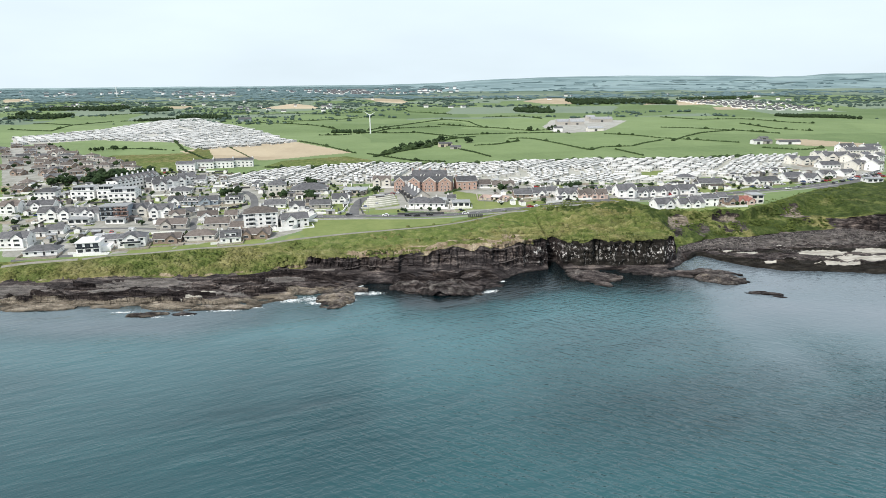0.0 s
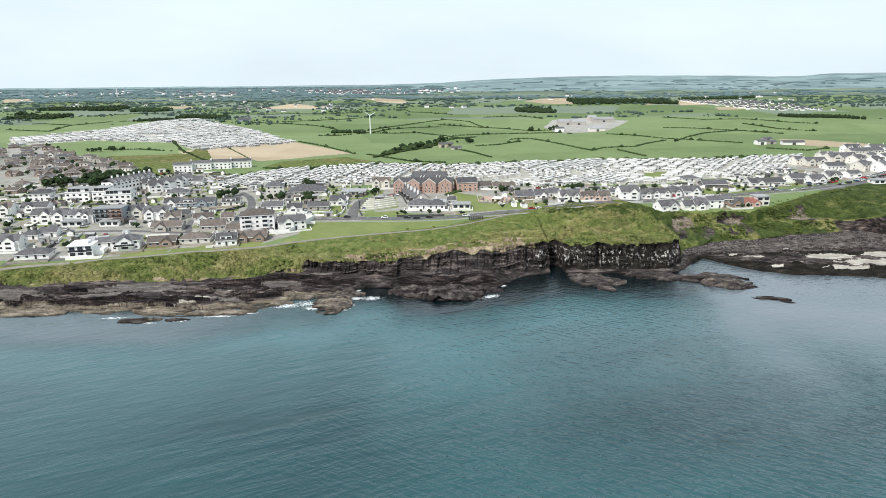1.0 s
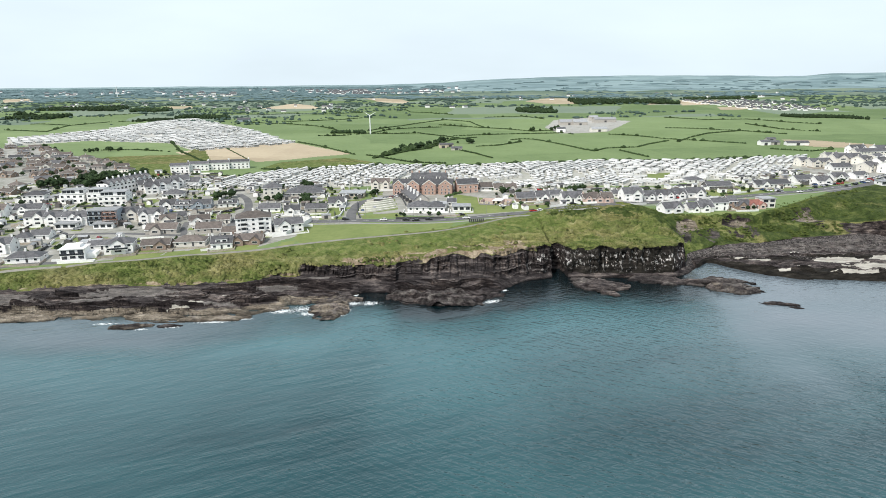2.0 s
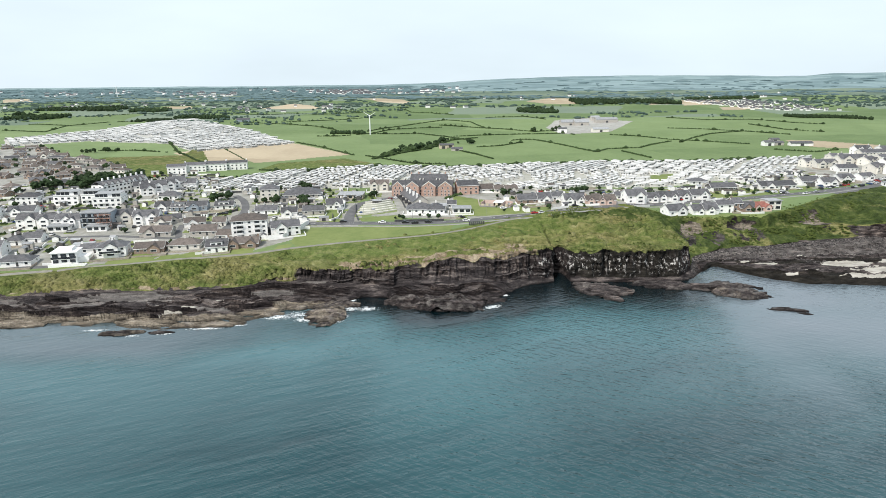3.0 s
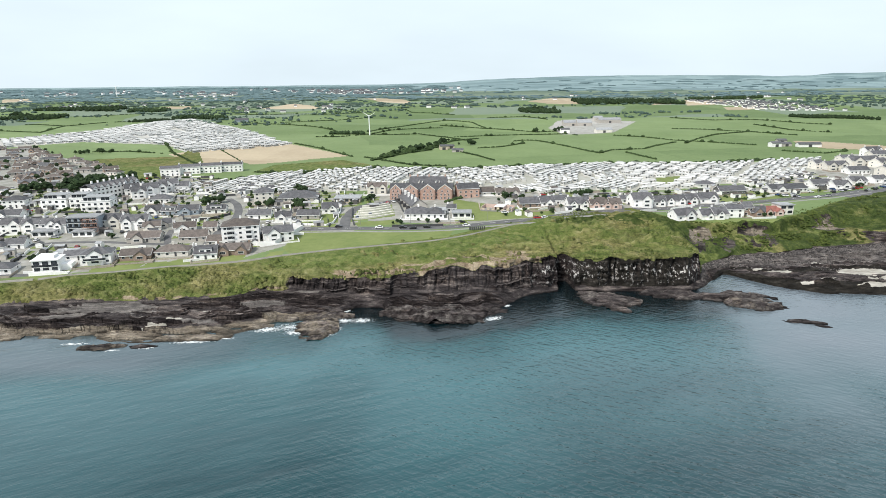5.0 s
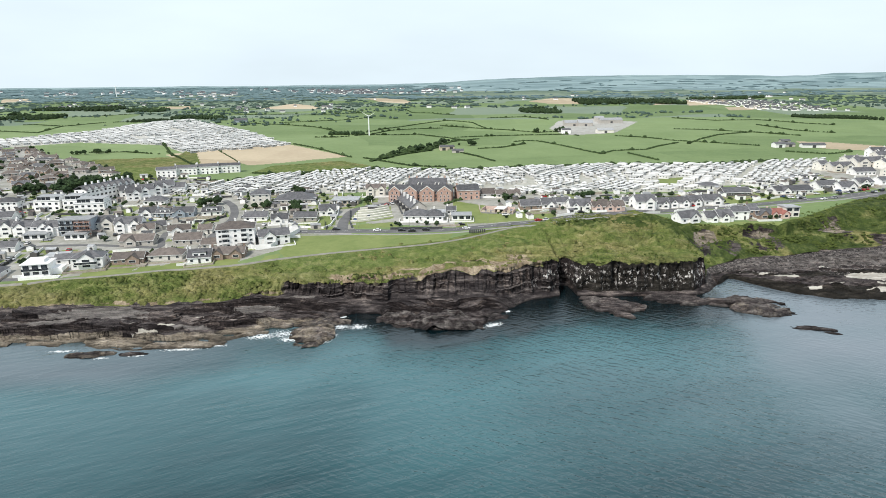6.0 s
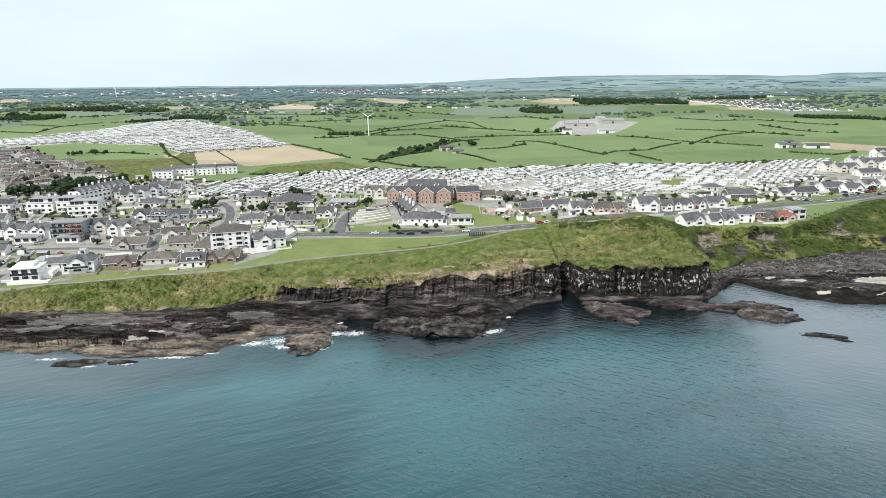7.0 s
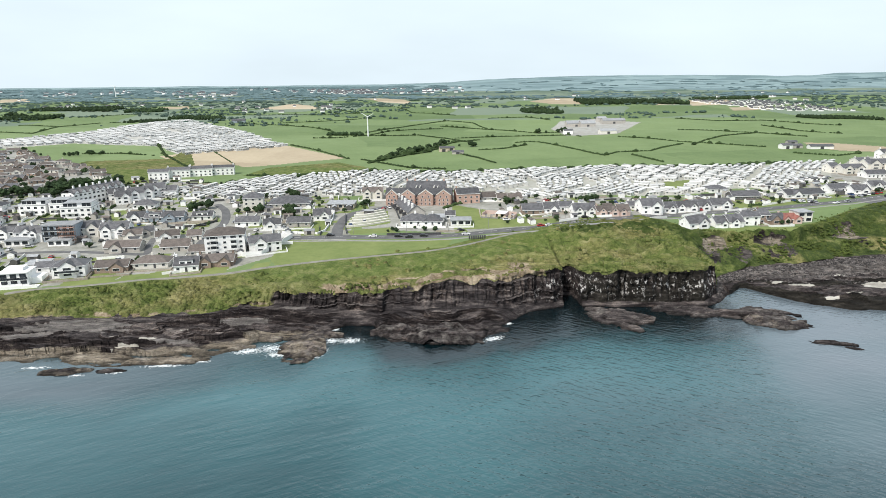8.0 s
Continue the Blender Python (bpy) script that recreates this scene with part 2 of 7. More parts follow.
def field_material(name, dark, light, scale=0.02, rows=0.0):
    m, n, l, p = nodes_of(name)
    a, b, c = noise_node(n, l, scale, 4), noise_node(n, l, 0.25, 4, 0.7), noise_node(n, l, 1.2, 3, 0.7, (0.3, 1.6, 1))
    v = sum_of(n, l, "ADD", sum_of(n, l, "MULTIPLY", a.outputs["Fac"], 0.45), sum_of(n, l, "ADD", sum_of(n, l, "MULTIPLY", b.outputs["Fac"], 0.35), sum_of(n, l, "MULTIPLY", c.outputs["Fac"], 0.2)))
    at = n.new("ShaderNodeAttribute")
    at.attribute_name = "tint"
    v = sum_of(n, l, "ADD", v, at.outputs["Fac"])
    l.new(ramp(n, l, v, [(0.3, dark), (0.7, light)]), p.inputs["Base Color"])
    p.inputs["Roughness"].default_value = 0.9
    relief(n, l, p, b.outputs["Fac"], 0.4, 0.2)
    return m


def crests(n, l, scale, turn, long, detail=3.0, rough=0.5):
    """Noise drawn out along one heading, for swell and wind ripples."""
    tex = noise_node(n, l, scale, detail, rough)
    mapping = tex.inputs["Vector"].links[0].from_node
    mapping.vector_type = "TEXTURE"
    mapping.inputs["Rotation"].default_value, mapping.inputs["Scale"].default_value = (0, 0, radians(turn)), (long, 1, 1)
    return tex.outputs["Fac"]


def sea_material():
    m, n, l, p = nodes_of("sea_water")
    shallow, streak = noise_node(n, l, 0.009, 3, 0.5).outputs["Fac"], crests(n, l, 0.05, 22, 6, 5, 0.62)
    swell, chop, fine = crests(n, l, 0.24, 27, 3.2, 5, 0.62), crests(n, l, 0.62, -32, 3.2, 1.6, 0.5), crests(n, l, 1.6, 20, 2.5, 2)
    tone = sum_of(n, l, "ADD", sum_of(n, l, "MULTIPLY", shallow, 0.4), sum_of(n, l, "MULTIPLY", streak, 0.6))
    colour = ramp(n, l, tone, [(0.4, (0.004, 0.024, 0.029)), (0.5, (0.007, 0.038, 0.044)), (0.6, (0.014, 0.056, 0.062))])

    def attr(name):
        a = n.new("ShaderNodeAttribute")
        a.attribute_name = name
        return a.outputs["Fac"]

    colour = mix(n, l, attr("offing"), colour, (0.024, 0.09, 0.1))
    # reflected sky put into the colour: a mid-water band, then the calm lee
    colour = mix(n, l, attr("sheen_band"), colour, (0.054, 0.138, 0.154))
    colour = mix(n, l, attr("lee_sheen"), colour, (0.135, 0.155, 0.178))
    # the cliff's dark reflection painted into the water, its edge broken by swell
    ripple = sum_of(n, l, "MULTIPLY", sum_of(n, l, "SUBTRACT", swell, 0.5), 1.5)
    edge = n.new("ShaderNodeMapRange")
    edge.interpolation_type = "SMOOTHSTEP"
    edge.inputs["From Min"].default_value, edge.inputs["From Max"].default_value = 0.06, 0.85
    l.new(sum_of(n, l, "ADD", attr("shore_reflection"), sum_of(n, l, "MULTIPLY", ripple, sum_of(n, l, "MULTIPLY", attr("shore_reflection"), 1.4, True))), edge.inputs["Value"])
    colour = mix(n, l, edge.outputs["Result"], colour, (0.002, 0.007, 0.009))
    l.new(colour, p.inputs["Base Color"])
    p.inputs["Roughness"].default_value, p.inputs["IOR"].default_value = 0.1, 1.64
    p.inputs["Specular Tint"].default_value = (0.79, 0.95, 1.0, 1)
    gust = ramp(n, l, sum_of(n, l, "ADD", sum_of(n, l, "MULTIPLY", streak, 0.6), sum_of(n, l, "MULTIPLY", attr("breeze"), 0.4)), [(0.34, (0.1, 0.1, 0.1)), (0.62, (1, 1, 1))])
    small = sum_of(n, l, "MULTIPLY", sum_of(n, l, "ADD", sum_of(n, l, "MULTIPLY", chop, 0.85), sum_of(n, l, "MULTIPLY", fine, 0.2)), gust)
    relief(n, l, p, sum_of(n, l, "ADD", sum_of(n, l, "MULTIPLY", swell, sum_of(n, l, "ADD", sum_of(n, l, "MULTIPLY", gust, 0.6), 0.4)), small), 1.0, 0.72)
    calm = sum_of(n, l, "SUBTRACT", 1.0, sum_of(n, l, "MULTIPLY", attr("still"), 0.8))
    l.new(calm, p.inputs["Normal"].links[0].from_node.inputs["Strength"])
    return m


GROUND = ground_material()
MEADOW = field_material("meadow_green", (0.086, 0.137, 0.04), (0.172, 0.236, 0.092))
LAWN = field_material("mown_lawn", (0.092, 0.138, 0.028), (0.205, 0.235, 0.078), 0.05)
STUBBLE = field_material("cut_stubble", (0.3, 0.24, 0.158), (0.45, 0.375, 0.26))
TOWN_GROUND = field_material("town_ground", (0.12, 0.122, 0.09), (0.4, 0.392, 0.368), 0.1)
PARK_GROUND = field_material("park_gravel", (0.22, 0.225, 0.17), (0.45, 0.44, 0.41), 0.08)
# far ground with haze put into the colour, bluer and paler in two steps
COUNTRY = field_material("hazed_country", (0.06, 0.104, 0.066), (0.15, 0.196, 0.135), 0.004)
DISTANCE = field_material("hazed_distance", (0.112, 0.178, 0.188), (0.21, 0.292, 0.3), 0.003)
SEA = sea_material()


def foam_material():
    m, n, l, p = nodes_of("sea_foam")
    a = noise_node(n, l, 0.9, 6, 0.7)
    at = n.new("ShaderNodeAttribute")
    at.attribute_name = "cover"
    v = sum_of(n, l, "ADD", a.outputs["Fac"], sum_of(n, l, "MULTIPLY", at.outputs["Fac"], 0.34))
    l.new(ramp(n, l, v, [(0.61, (0, 0, 0)), (0.8, (0.95, 0.95, 0.95))]), p.inputs["Alpha"])
    p.inputs["Base Color"].default_value, p.inputs["Roughness"].default_value = (0.72, 0.76, 0.77, 1), 0.7
    return m


FOAM = foam_material()


def island_shell():
    """Caravan shells that differ a little from one to the next."""
    m, n, l, p = nodes_of("caravan_shells")
    geo = n.new("ShaderNodeNewGeometry")
    l.new(ramp(n, l, geo.outputs["Random Per Island"], [(0.0, (0.3, 0.31, 0.3)), (0.2, (0.46, 0.46, 0.447)), (1.0, (0.68, 0.675, 0.655))]), p.inputs["Base Color"])
    p.inputs["Roughness"].default_value = 0.5
    return m


CARAVAN_ISLES = island_shell()

CAR_PAINTS = [surface(f"car_paint_{n}", c, c, 0.25, 1, 4, 0.0, vary=0.1) for n, c in (("white", (0.75, 0.75, 0.76)), ("silver", (0.4, 0.41, 0.43)), ("black", (0.02, 0.02, 0.022)), ("red", (0.4, 0.03, 0.03)), ("blue", (0.04, 0.08, 0.2)))]
TYRE = surface("tyre_rubber", (0.015, 0.015, 0.015), (0.03, 0.03, 0.03), 0.9, 4, 12, 0.0)
SCAFFOLD = surface("scaffold_tube", (0.2, 0.1, 0.075), (0.32, 0.2, 0.15), 0.6, 1, 6, 0.0)


def boulder_stone():
    """Beach stones, from near black to pale grey, one by one."""
    m, n, l, p = nodes_of("beach_boulder")
    geo = n.new("ShaderNodeNewGeometry")
    l.new(ramp(n, l, geo.outputs["Random Per Island"], [(0.0, (0.014, 0.0125, 0.0125)), (0.55, (0.055, 0.049, 0.047)), (1.0, (0.17, 0.152, 0.146))]), p.inputs["Base Color"])
    p.inputs["Roughness"].default_value = 0.9
    return m


BOULDER = boulder_stone()
SCRUB_LEAF = surface("bracken", (0.028, 0.042, 0.01), (0.085, 0.11, 0.026), 0.9, 0.2, 1.5, 0.1)

# ---- the lie of the land ----
def lattice(ix, iy, seed):
    h = (ix.astype(np.int64) * 374761393 + iy.astype(np.int64) * 668265263 + seed * 974634511) & 0xFFFFFFFF
    h = ((h ^ (h >> 13)) * 1274126177) & 0xFFFFFFFF
    return ((h ^ (h >> 16)) & 0xFFFF) / 65535.0


def grain(x, y, seed=0):
    """Smooth value noise, 0 to 1, one lattice cell per unit."""
    x, y = np.broadcast_arrays(np.asarray(x, float), np.asarray(y, float))
    ix, iy = np.floor(x), np.floor(y)
    fx, fy = x - ix, y - iy
    fx, fy = fx * fx * (3 - 2 * fx), fy * fy * (3 - 2 * fy)
    a, b = lattice(ix, iy, seed), lattice(ix + 1, iy, seed)
    c, d = lattice(ix, iy + 1, seed), lattice(ix + 1, iy + 1, seed)
    return (a + (b - a) * fx) * (1 - fy) + (c + (d - c) * fx) * fy


def fractal(x, y, octaves=4, seed=0):
    total, weight, out = 0.0, 1.0, 0.0
    for k in range(octaves):
        out = out + weight * grain(x * 2 ** k, y * 2 ** k, seed + 17 * k)
        total, weight = total + weight, weight * 0.5
    return out / total


# stations along the coast: x, waterline y, cliff foot y and z, cliff top y and z, head of the slope y and z
COAST_A = [
    (-384, 4.8, 26.4, 3.6, 36, 6.6, 43.2, 9.6), (-210, 2.4, 28.8, 3.6, 36, 7.2, 45.6, 9.6), (-176.4, 4.8, 32.4, 3.6, 40.8, 7.2, 52.8, 9.6),
    (-144, 1.2, 37.2, 3.6, 46.8, 7.2, 58.8, 10.2), (-120, -1.2, 34.8, 3.6, 46.8, 7.2, 66, 10.8), (-96, 0, 40.8, 3.6, 50.4, 7.8, 68.4, 12),
    (-79.2, 7.2, 46.8, 4.2, 52.8, 9, 74.4, 13), (-67.2, 19.2, 45.6, 4.8, 49.2, 10.2, 79.2, 13.2), (-49.2, 19.2, 43.2, 4.8, 48, 10.2, 86.4, 13.6), (-42, 30, 42.6, 4.8, 46.8, 10.3, 89.4, 13.7),
    (-36, 36, 42, 4.4, 45.6, 10.4, 92.4, 13.8), (-25, 34.5, 41, 4.4, 45.6, 10.8, 96, 14),
]
COAST_B = [
    (-16.8, 18, 39.6, 4.8, 48, 12, 99.6, 14.2), (-3.6, 16.8, 40.8, 4.8, 49.2, 13.2, 103.2, 14.4), (6, 18, 42, 4.8, 54, 13.8, 105.6, 14.6),
    (18, 21.6, 43.2, 4.8, 57.6, 14.4, 115.2, 15), (28.8, 37.2, 48, 3.6, 58.2, 14.4, 123.6, 15.6), (38.4, 49.2, 52.8, 2.4, 61.2, 14.6, 129.6, 16.2),
    (54.6, 55.2, 57.6, 1.8, 64.8, 14.8, 135.6, 16.8), (56.2, 69.6, 72, 1.2, 73.8, 14.2, 136.8, 16.8), (60.6, 69.6, 72, 1.2, 73.8, 14.2, 140.4, 17.2),
    (62.4, 55.2, 57, 1.8, 63.6, 14.8, 141.6, 17.4), (74.4, 54, 56.4, 1.8, 60, 14.8, 145.2, 17.8), (94.8, 54, 55.8, 1.8, 60, 15, 151.2, 18),
]
COAST_C = [
    (115.2, 54, 56.4, 1.8, 61.2, 15, 157.2, 18), (123.6, 60, 64.8, 1.8, 69.6, 14.4, 152.4, 17.4), (132, 72, 84, 3, 98.4, 7.8, 141.6, 16.2),
    (140.4, 78, 91.2, 3, 111.6, 8.4, 133.2, 15.6), (152.4, 67.2, 98.4, 3.6, 116.4, 9.6, 128.4, 15.6), (162, 54, 100.8, 3.6, 117.6, 9.6, 128.4, 15.6),
    (176.4, 48, 103.2, 3.6, 118.8, 9.6, 130.8, 15.6), (192, 46.8, 109.2, 3.6, 123.6, 9.6, 133.2, 15.6), (211.2, 43.2, 114, 3.6, 129.6, 9.6, 144, 16.2),
    (242.4, 39.6, 121, 3.6, 136, 9, 168, 17.4), (249, 39, 125, 3.6, 130, 9.6, 173, 17.5), (259, 38.6, 122, 3.6, 127, 11.5, 180, 17.6),
    (263, 38, 116, 3.6, 119.5, 14.6, 184, 17.8), (300, 36, 117, 3.6, 121, 15, 208, 18), (384, 33.6, 125, 3.6, 130, 15, 240, 18.6),
]
COAST = np.array(COAST_A + COAST_B + COAST_C)


def coast(x):
    """Waterline y, foot y, foot z, top y, top z, head y, head z at x."""
    w, f, fz, t, tz, g, gz = (np.interp(x, COAST[:, 0], COAST[:, k]) for k in range(1, 8))
    crag = np.clip((x + 74) / 8, 0, 1) * np.clip((112 - x) / 8, 0, 1)
    rag = (fractal(x / 9, x * 0 + 0.7, 3, 61) - 0.5) * 9 * crag
    return w, f + rag * 0.7, fz, t + rag + (grain(x / 2.2, x * 0, 62) - 0.5) * 1.6 * crag, tz + (fractal(x / 8, x * 0 + 3.1, 2, 63) - 0.5) * 2 * crag, g, gz


def inland(x, y):
    """Height of the country behind the town."""
    z = np.interp(y, [240, 504, 960, 1800, 3000, 4900], [19.2, 21.6, 25.2, 34, 42, 55.6])
    side = np.clip(x / (y + 264), -0.8, 0.8)
    hills = np.interp(side, [-0.8, -0.1, 0.0, 0.06, 0.15, 0.28, 0.42, 0.505, 0.55, 0.59, 0.7, 0.8], [0, 0, 12, 29, 46, 53, 46, 35, 40, 52, 57, 58])
    rise = np.clip((y - 3000) / 1900, 0, 1)
    return z + hills * rise * rise * (3 - 2 * rise) + (fractal(x / 160, y / 160, 3, 5) - 0.5) * np.clip((y - 360) / 600, 0, 1) * 8


def bank(u, x):
    """How the slope climbs from cliff top to head: even, but a steep brow round the bay."""
    bay = np.clip((x - 132) / 12, 0, 1)
    e = np.clip((u - 0.3) / 0.45, 0, 1)
    return u * (1 - bay) + e * e * (3 - 2 * e) * bay


def land(x, y):
    """Height of the smooth ground at x, y."""
    x, y = np.asarray(x, float), np.asarray(y, float)
    w, f, fz, t, tz, g, gz = coast(x)
    z = np.where(y < f, fz * np.clip((y - w) / np.maximum(f - w, 0.5), -2, 1),
        np.where(y < t, fz + (tz - fz) * (y - f) / np.maximum(t - f, 0.3), tz + (gz - tz) * bank(np.clip((y - t) / (g - t), 0, 1), x)))
    back = np.clip((y - g) / (276 - np.minimum(g, 240)), 0, 1)
    return np.where(y > g, gz + (inland(x, np.maximum(y, 276)) - gz) * back, z)

# ---- the plan: house rows as x, y, turn, length, depth, storeys, style, wall, roof ----
FRONT_HOUSES = [
    (-231, 75, 8, 14.1, 10, 2, 'gable_front', 'white', 'slate'),
    (-231, 95, 5, 9.7, 9, 1, 'hip', 'white', 'slate'),
    (-208, 60, 10, 16.0, 10, 1, 'hip', 'white', 'slate'),
    (-185, 63, 12, 11.4, 9, 2, 'modern', 'white', 'flat'),
    (-182, 80, 12, 9.5, 8, 1, 'gable', 'white', 'slate'),
    (-168, 75, 14, 13.8, 11, 2, 'hip_balcony', 'white', 'slate'),
    (-151, 80, 10, 14.4, 10, 1, 'gable_front', 'brick', 'brown'),
    (-135, 85, 8, 15.8, 10, 1, 'hip', 'cream', 'brown'),
    (-116, 79, 12, 10.6, 11, 1.5, 'dormer', 'white', 'slate'),
    (-104, 84, 6, 16.3, 10, 1, 'twin', 'brick', 'brown'),
]
SECOND_HOUSES = [
    (-111, 101, 4, 23.5, 9, 1, 'gable', 'render', 'brown'),
    (-87, 104, 20, 15.4, 10, 2, 'gable_front', 'white', 'slate'),
    (-224, 100, 8, 9.9, 9, 1, 'gable', 'white', 'slate'),
    (-245, 131, 8, 12.8, 10, 2, 'gable_front', 'white', 'slate'),
    (-234, 131, 8, 10.6, 10, 2, 'gable_front', 'white', 'slate'),
    (-223, 131, 8, 10.6, 10, 2, 'gable_front', 'white', 'slate'),
    (-217, 130, 8, 7.0, 10, 2, 'gable_front', 'white', 'slate'),
    (-204, 131, 6, 16.2, 11, 3, 'flats', 'blue', 'flat'),
    (-193, 140, 10, 12.4, 11, 2, 'gable_front', 'cream', 'slate'),
    (-178, 137, 10, 14.5, 11, 2, 'twin', 'white', 'slate'),
    (-161, 111, 8, 16.9, 11, 1, 'gable_front', 'render', 'brown'),
]
THIRD_HOUSES = [
    (-106, 103, 14, 18.8, 13, 4, 'hip', 'white', 'brown'),
    (-168, 138, 25, 18.2, 9, 1, 'gable_front', 'render', 'slate'),
    (-147, 130, 20, 11.9, 9, 1, 'gable_front', 'white', 'brown'),
    (-134, 111, 8, 14.2, 10, 1, 'gable', 'render', 'brown'),
    (-268, 160, 10, 16.0, 11, 1.5, 'gable_front', 'white', 'slate'),
    (-284, 192, 10, 13.9, 11, 2, 'hip', 'white', 'slate'),
    (-282, 150, 8, 11.1, 11, 2, 'gable_front', 'white', 'brown'),
    (-192, 203, 6, 14.1, 10, 1, 'hip', 'white', 'slate'),
    (-182, 171, 10, 11.0, 10, 1, 'gable_front', 'white', 'slate'),
    (-171, 170, 6, 10.9, 9, 1, 'dormer', 'blue', 'slate'),
    (-160, 170, 8, 12.8, 9, 1.5, 'gable_front', 'blue', 'slate'),
    (-143, 172, 8, 11.7, 9, 1, 'dormer', 'white', 'slate'),
]
CHAPEL_HOUSES = [
    (17, 207, 10, 14.9, 12, 2.5, 'gable', 'red_brick', 'slate'),
    (31, 211, 6, 9.7, 10, 1, 'gable', 'cream', 'brown'),
    (40, 208, 6, 7.4, 10, 1, 'gable_front', 'cream', 'brown'),
    (48, 206, 6, 8.8, 10, 1, 'gable_front', 'cream', 'brown'),
]
MIDDLE_HOUSES = [
    (-120, 198, 12, 12.5, 12, 3, 'hip', 'cream', 'slate'),
    (-98, 204, 6, 26.4, 18, 1, 'hip', 'render', 'slate'),
    (-111, 156, 6, 13.5, 9, 1, 'gable', 'white', 'slate'),
    (-95, 149, 8, 9.6, 9, 1, 'gable_front', 'white', 'slate'),
    (-80, 151, 2, 13.3, 9, 1, 'gable', 'render', 'slate'),
    (-70, 166, 12, 10.1, 11, 1.5, 'gable_front', 'white', 'slate'),
    (-63, 196, 0, 17.0, 13, 1, 'shop', 'sand', 'flat'),
    (-46, 222, 4, 13.7, 10, 2, 'twin', 'cream', 'brown'),
    (-14, 152, 0, 15.9, 13, 1, 'hip', 'white', 'slate'),
    (-4, 151, 0, 10.8, 13, 1, 'hip', 'white', 'slate'),
    (12, 149, 0, 11.4, 9, 1, 'modern_low', 'white', 'flat'),
]
ROADSIDE_HOUSES = [
    (55, 171, 4, 12.8, 10, 1, 'gable', 'brick', 'slate'),
    (66, 172, 4, 8.7, 11, 1, 'gable_front', 'white', 'slate'),
    (75, 175, 6, 8.8, 10, 1.5, 'gable', 'white', 'slate'),
    (84, 164, 4, 13.2, 11, 1.5, 'twin', 'white', 'slate'),
    (97, 161, 4, 13.1, 10, 1.5, 'twin', 'pink', 'brown'),
    (106, 161, 4, 7.2, 10, 1.5, 'gable_front', 'pink', 'brown'),
    (118, 178, 4, 8.9, 9, 1, 'gable', 'white', 'slate'),
    (124, 168, 6, 12.6, 12, 2, 'gable_front', 'white', 'slate'),
    (137, 174, 4, 8.1, 10, 1.5, 'gable_front', 'white', 'slate'),
    (148, 177, 4, 13.6, 10, 1.5, 'twin', 'white', 'slate'),
    (159, 180, 4, 8.9, 11, 1.5, 'gable_front', 'white', 'slate'),
]
CLIFFSIDE_HOUSES = [
    (171, 183, 8, 13.2, 11, 1.5, 'gable_front', 'white', 'slate'),
    (198, 209, 4, 18.4, 10, 1, 'gable', 'dark', 'slate'),
    (140, 138, 14, 12.7, 10, 1.5, 'gable_front', 'white', 'slate'),
    (153, 139, 8, 7.0, 10, 1, 'gable_front', 'white', 'slate'),
    (161, 140, 6, 8.7, 11, 1.5, 'gable_front', 'white', 'slate'),
    (171, 143, 4, 10.0, 9, 2, 'gable', 'white', 'slate'),
    (180, 147, 4, 5.7, 10, 2, 'gable', 'brick', 'slate'),
    (186, 146, 6, 10.7, 10, 1, 'gable_front', 'brick', 'slate'),
    (195, 147, 4, 11.9, 10, 1, 'twin', 'pink', 'red'),
    (203, 148, 8, 8.8, 8, 2, 'modern_low', 'cream', 'flat'),
]
EASTERN_HOUSES = [
    (237, 212, 10, 27.3, 11, 1, 'gable_front', 'white', 'slate'),
    (313, 309, 8, 7.6, 10, 2, 'gable', 'cream', 'slate'),
    (323, 301, 8, 19.0, 10, 2, 'twin', 'cream', 'slate'),
    (330, 283, 8, 17.5, 10, 1.5, 'gable', 'white', 'slate'),
    (361, 325, 8, 27.1, 11, 2, 'twin', 'cream', 'slate'),
    (409, 366, 8, 34.6, 11, 2, 'gable', 'cream', 'slate'),
    (348, 275, 35, 13.9, 10, 2, 'twin', 'cream', 'slate'),
    (375, 300, 35, 14.5, 10, 2, 'twin', 'white', 'slate'),
    (301, 237, 10, 12.6, 10, 1.5, 'gable_front', 'white', 'slate'),
    (270, 229, 8, 14.9, 10, 1, 'gable', 'white', 'slate'),
    (281, 223, 8, 12.2, 10, 1, 'gable_front', 'white', 'slate'),
]
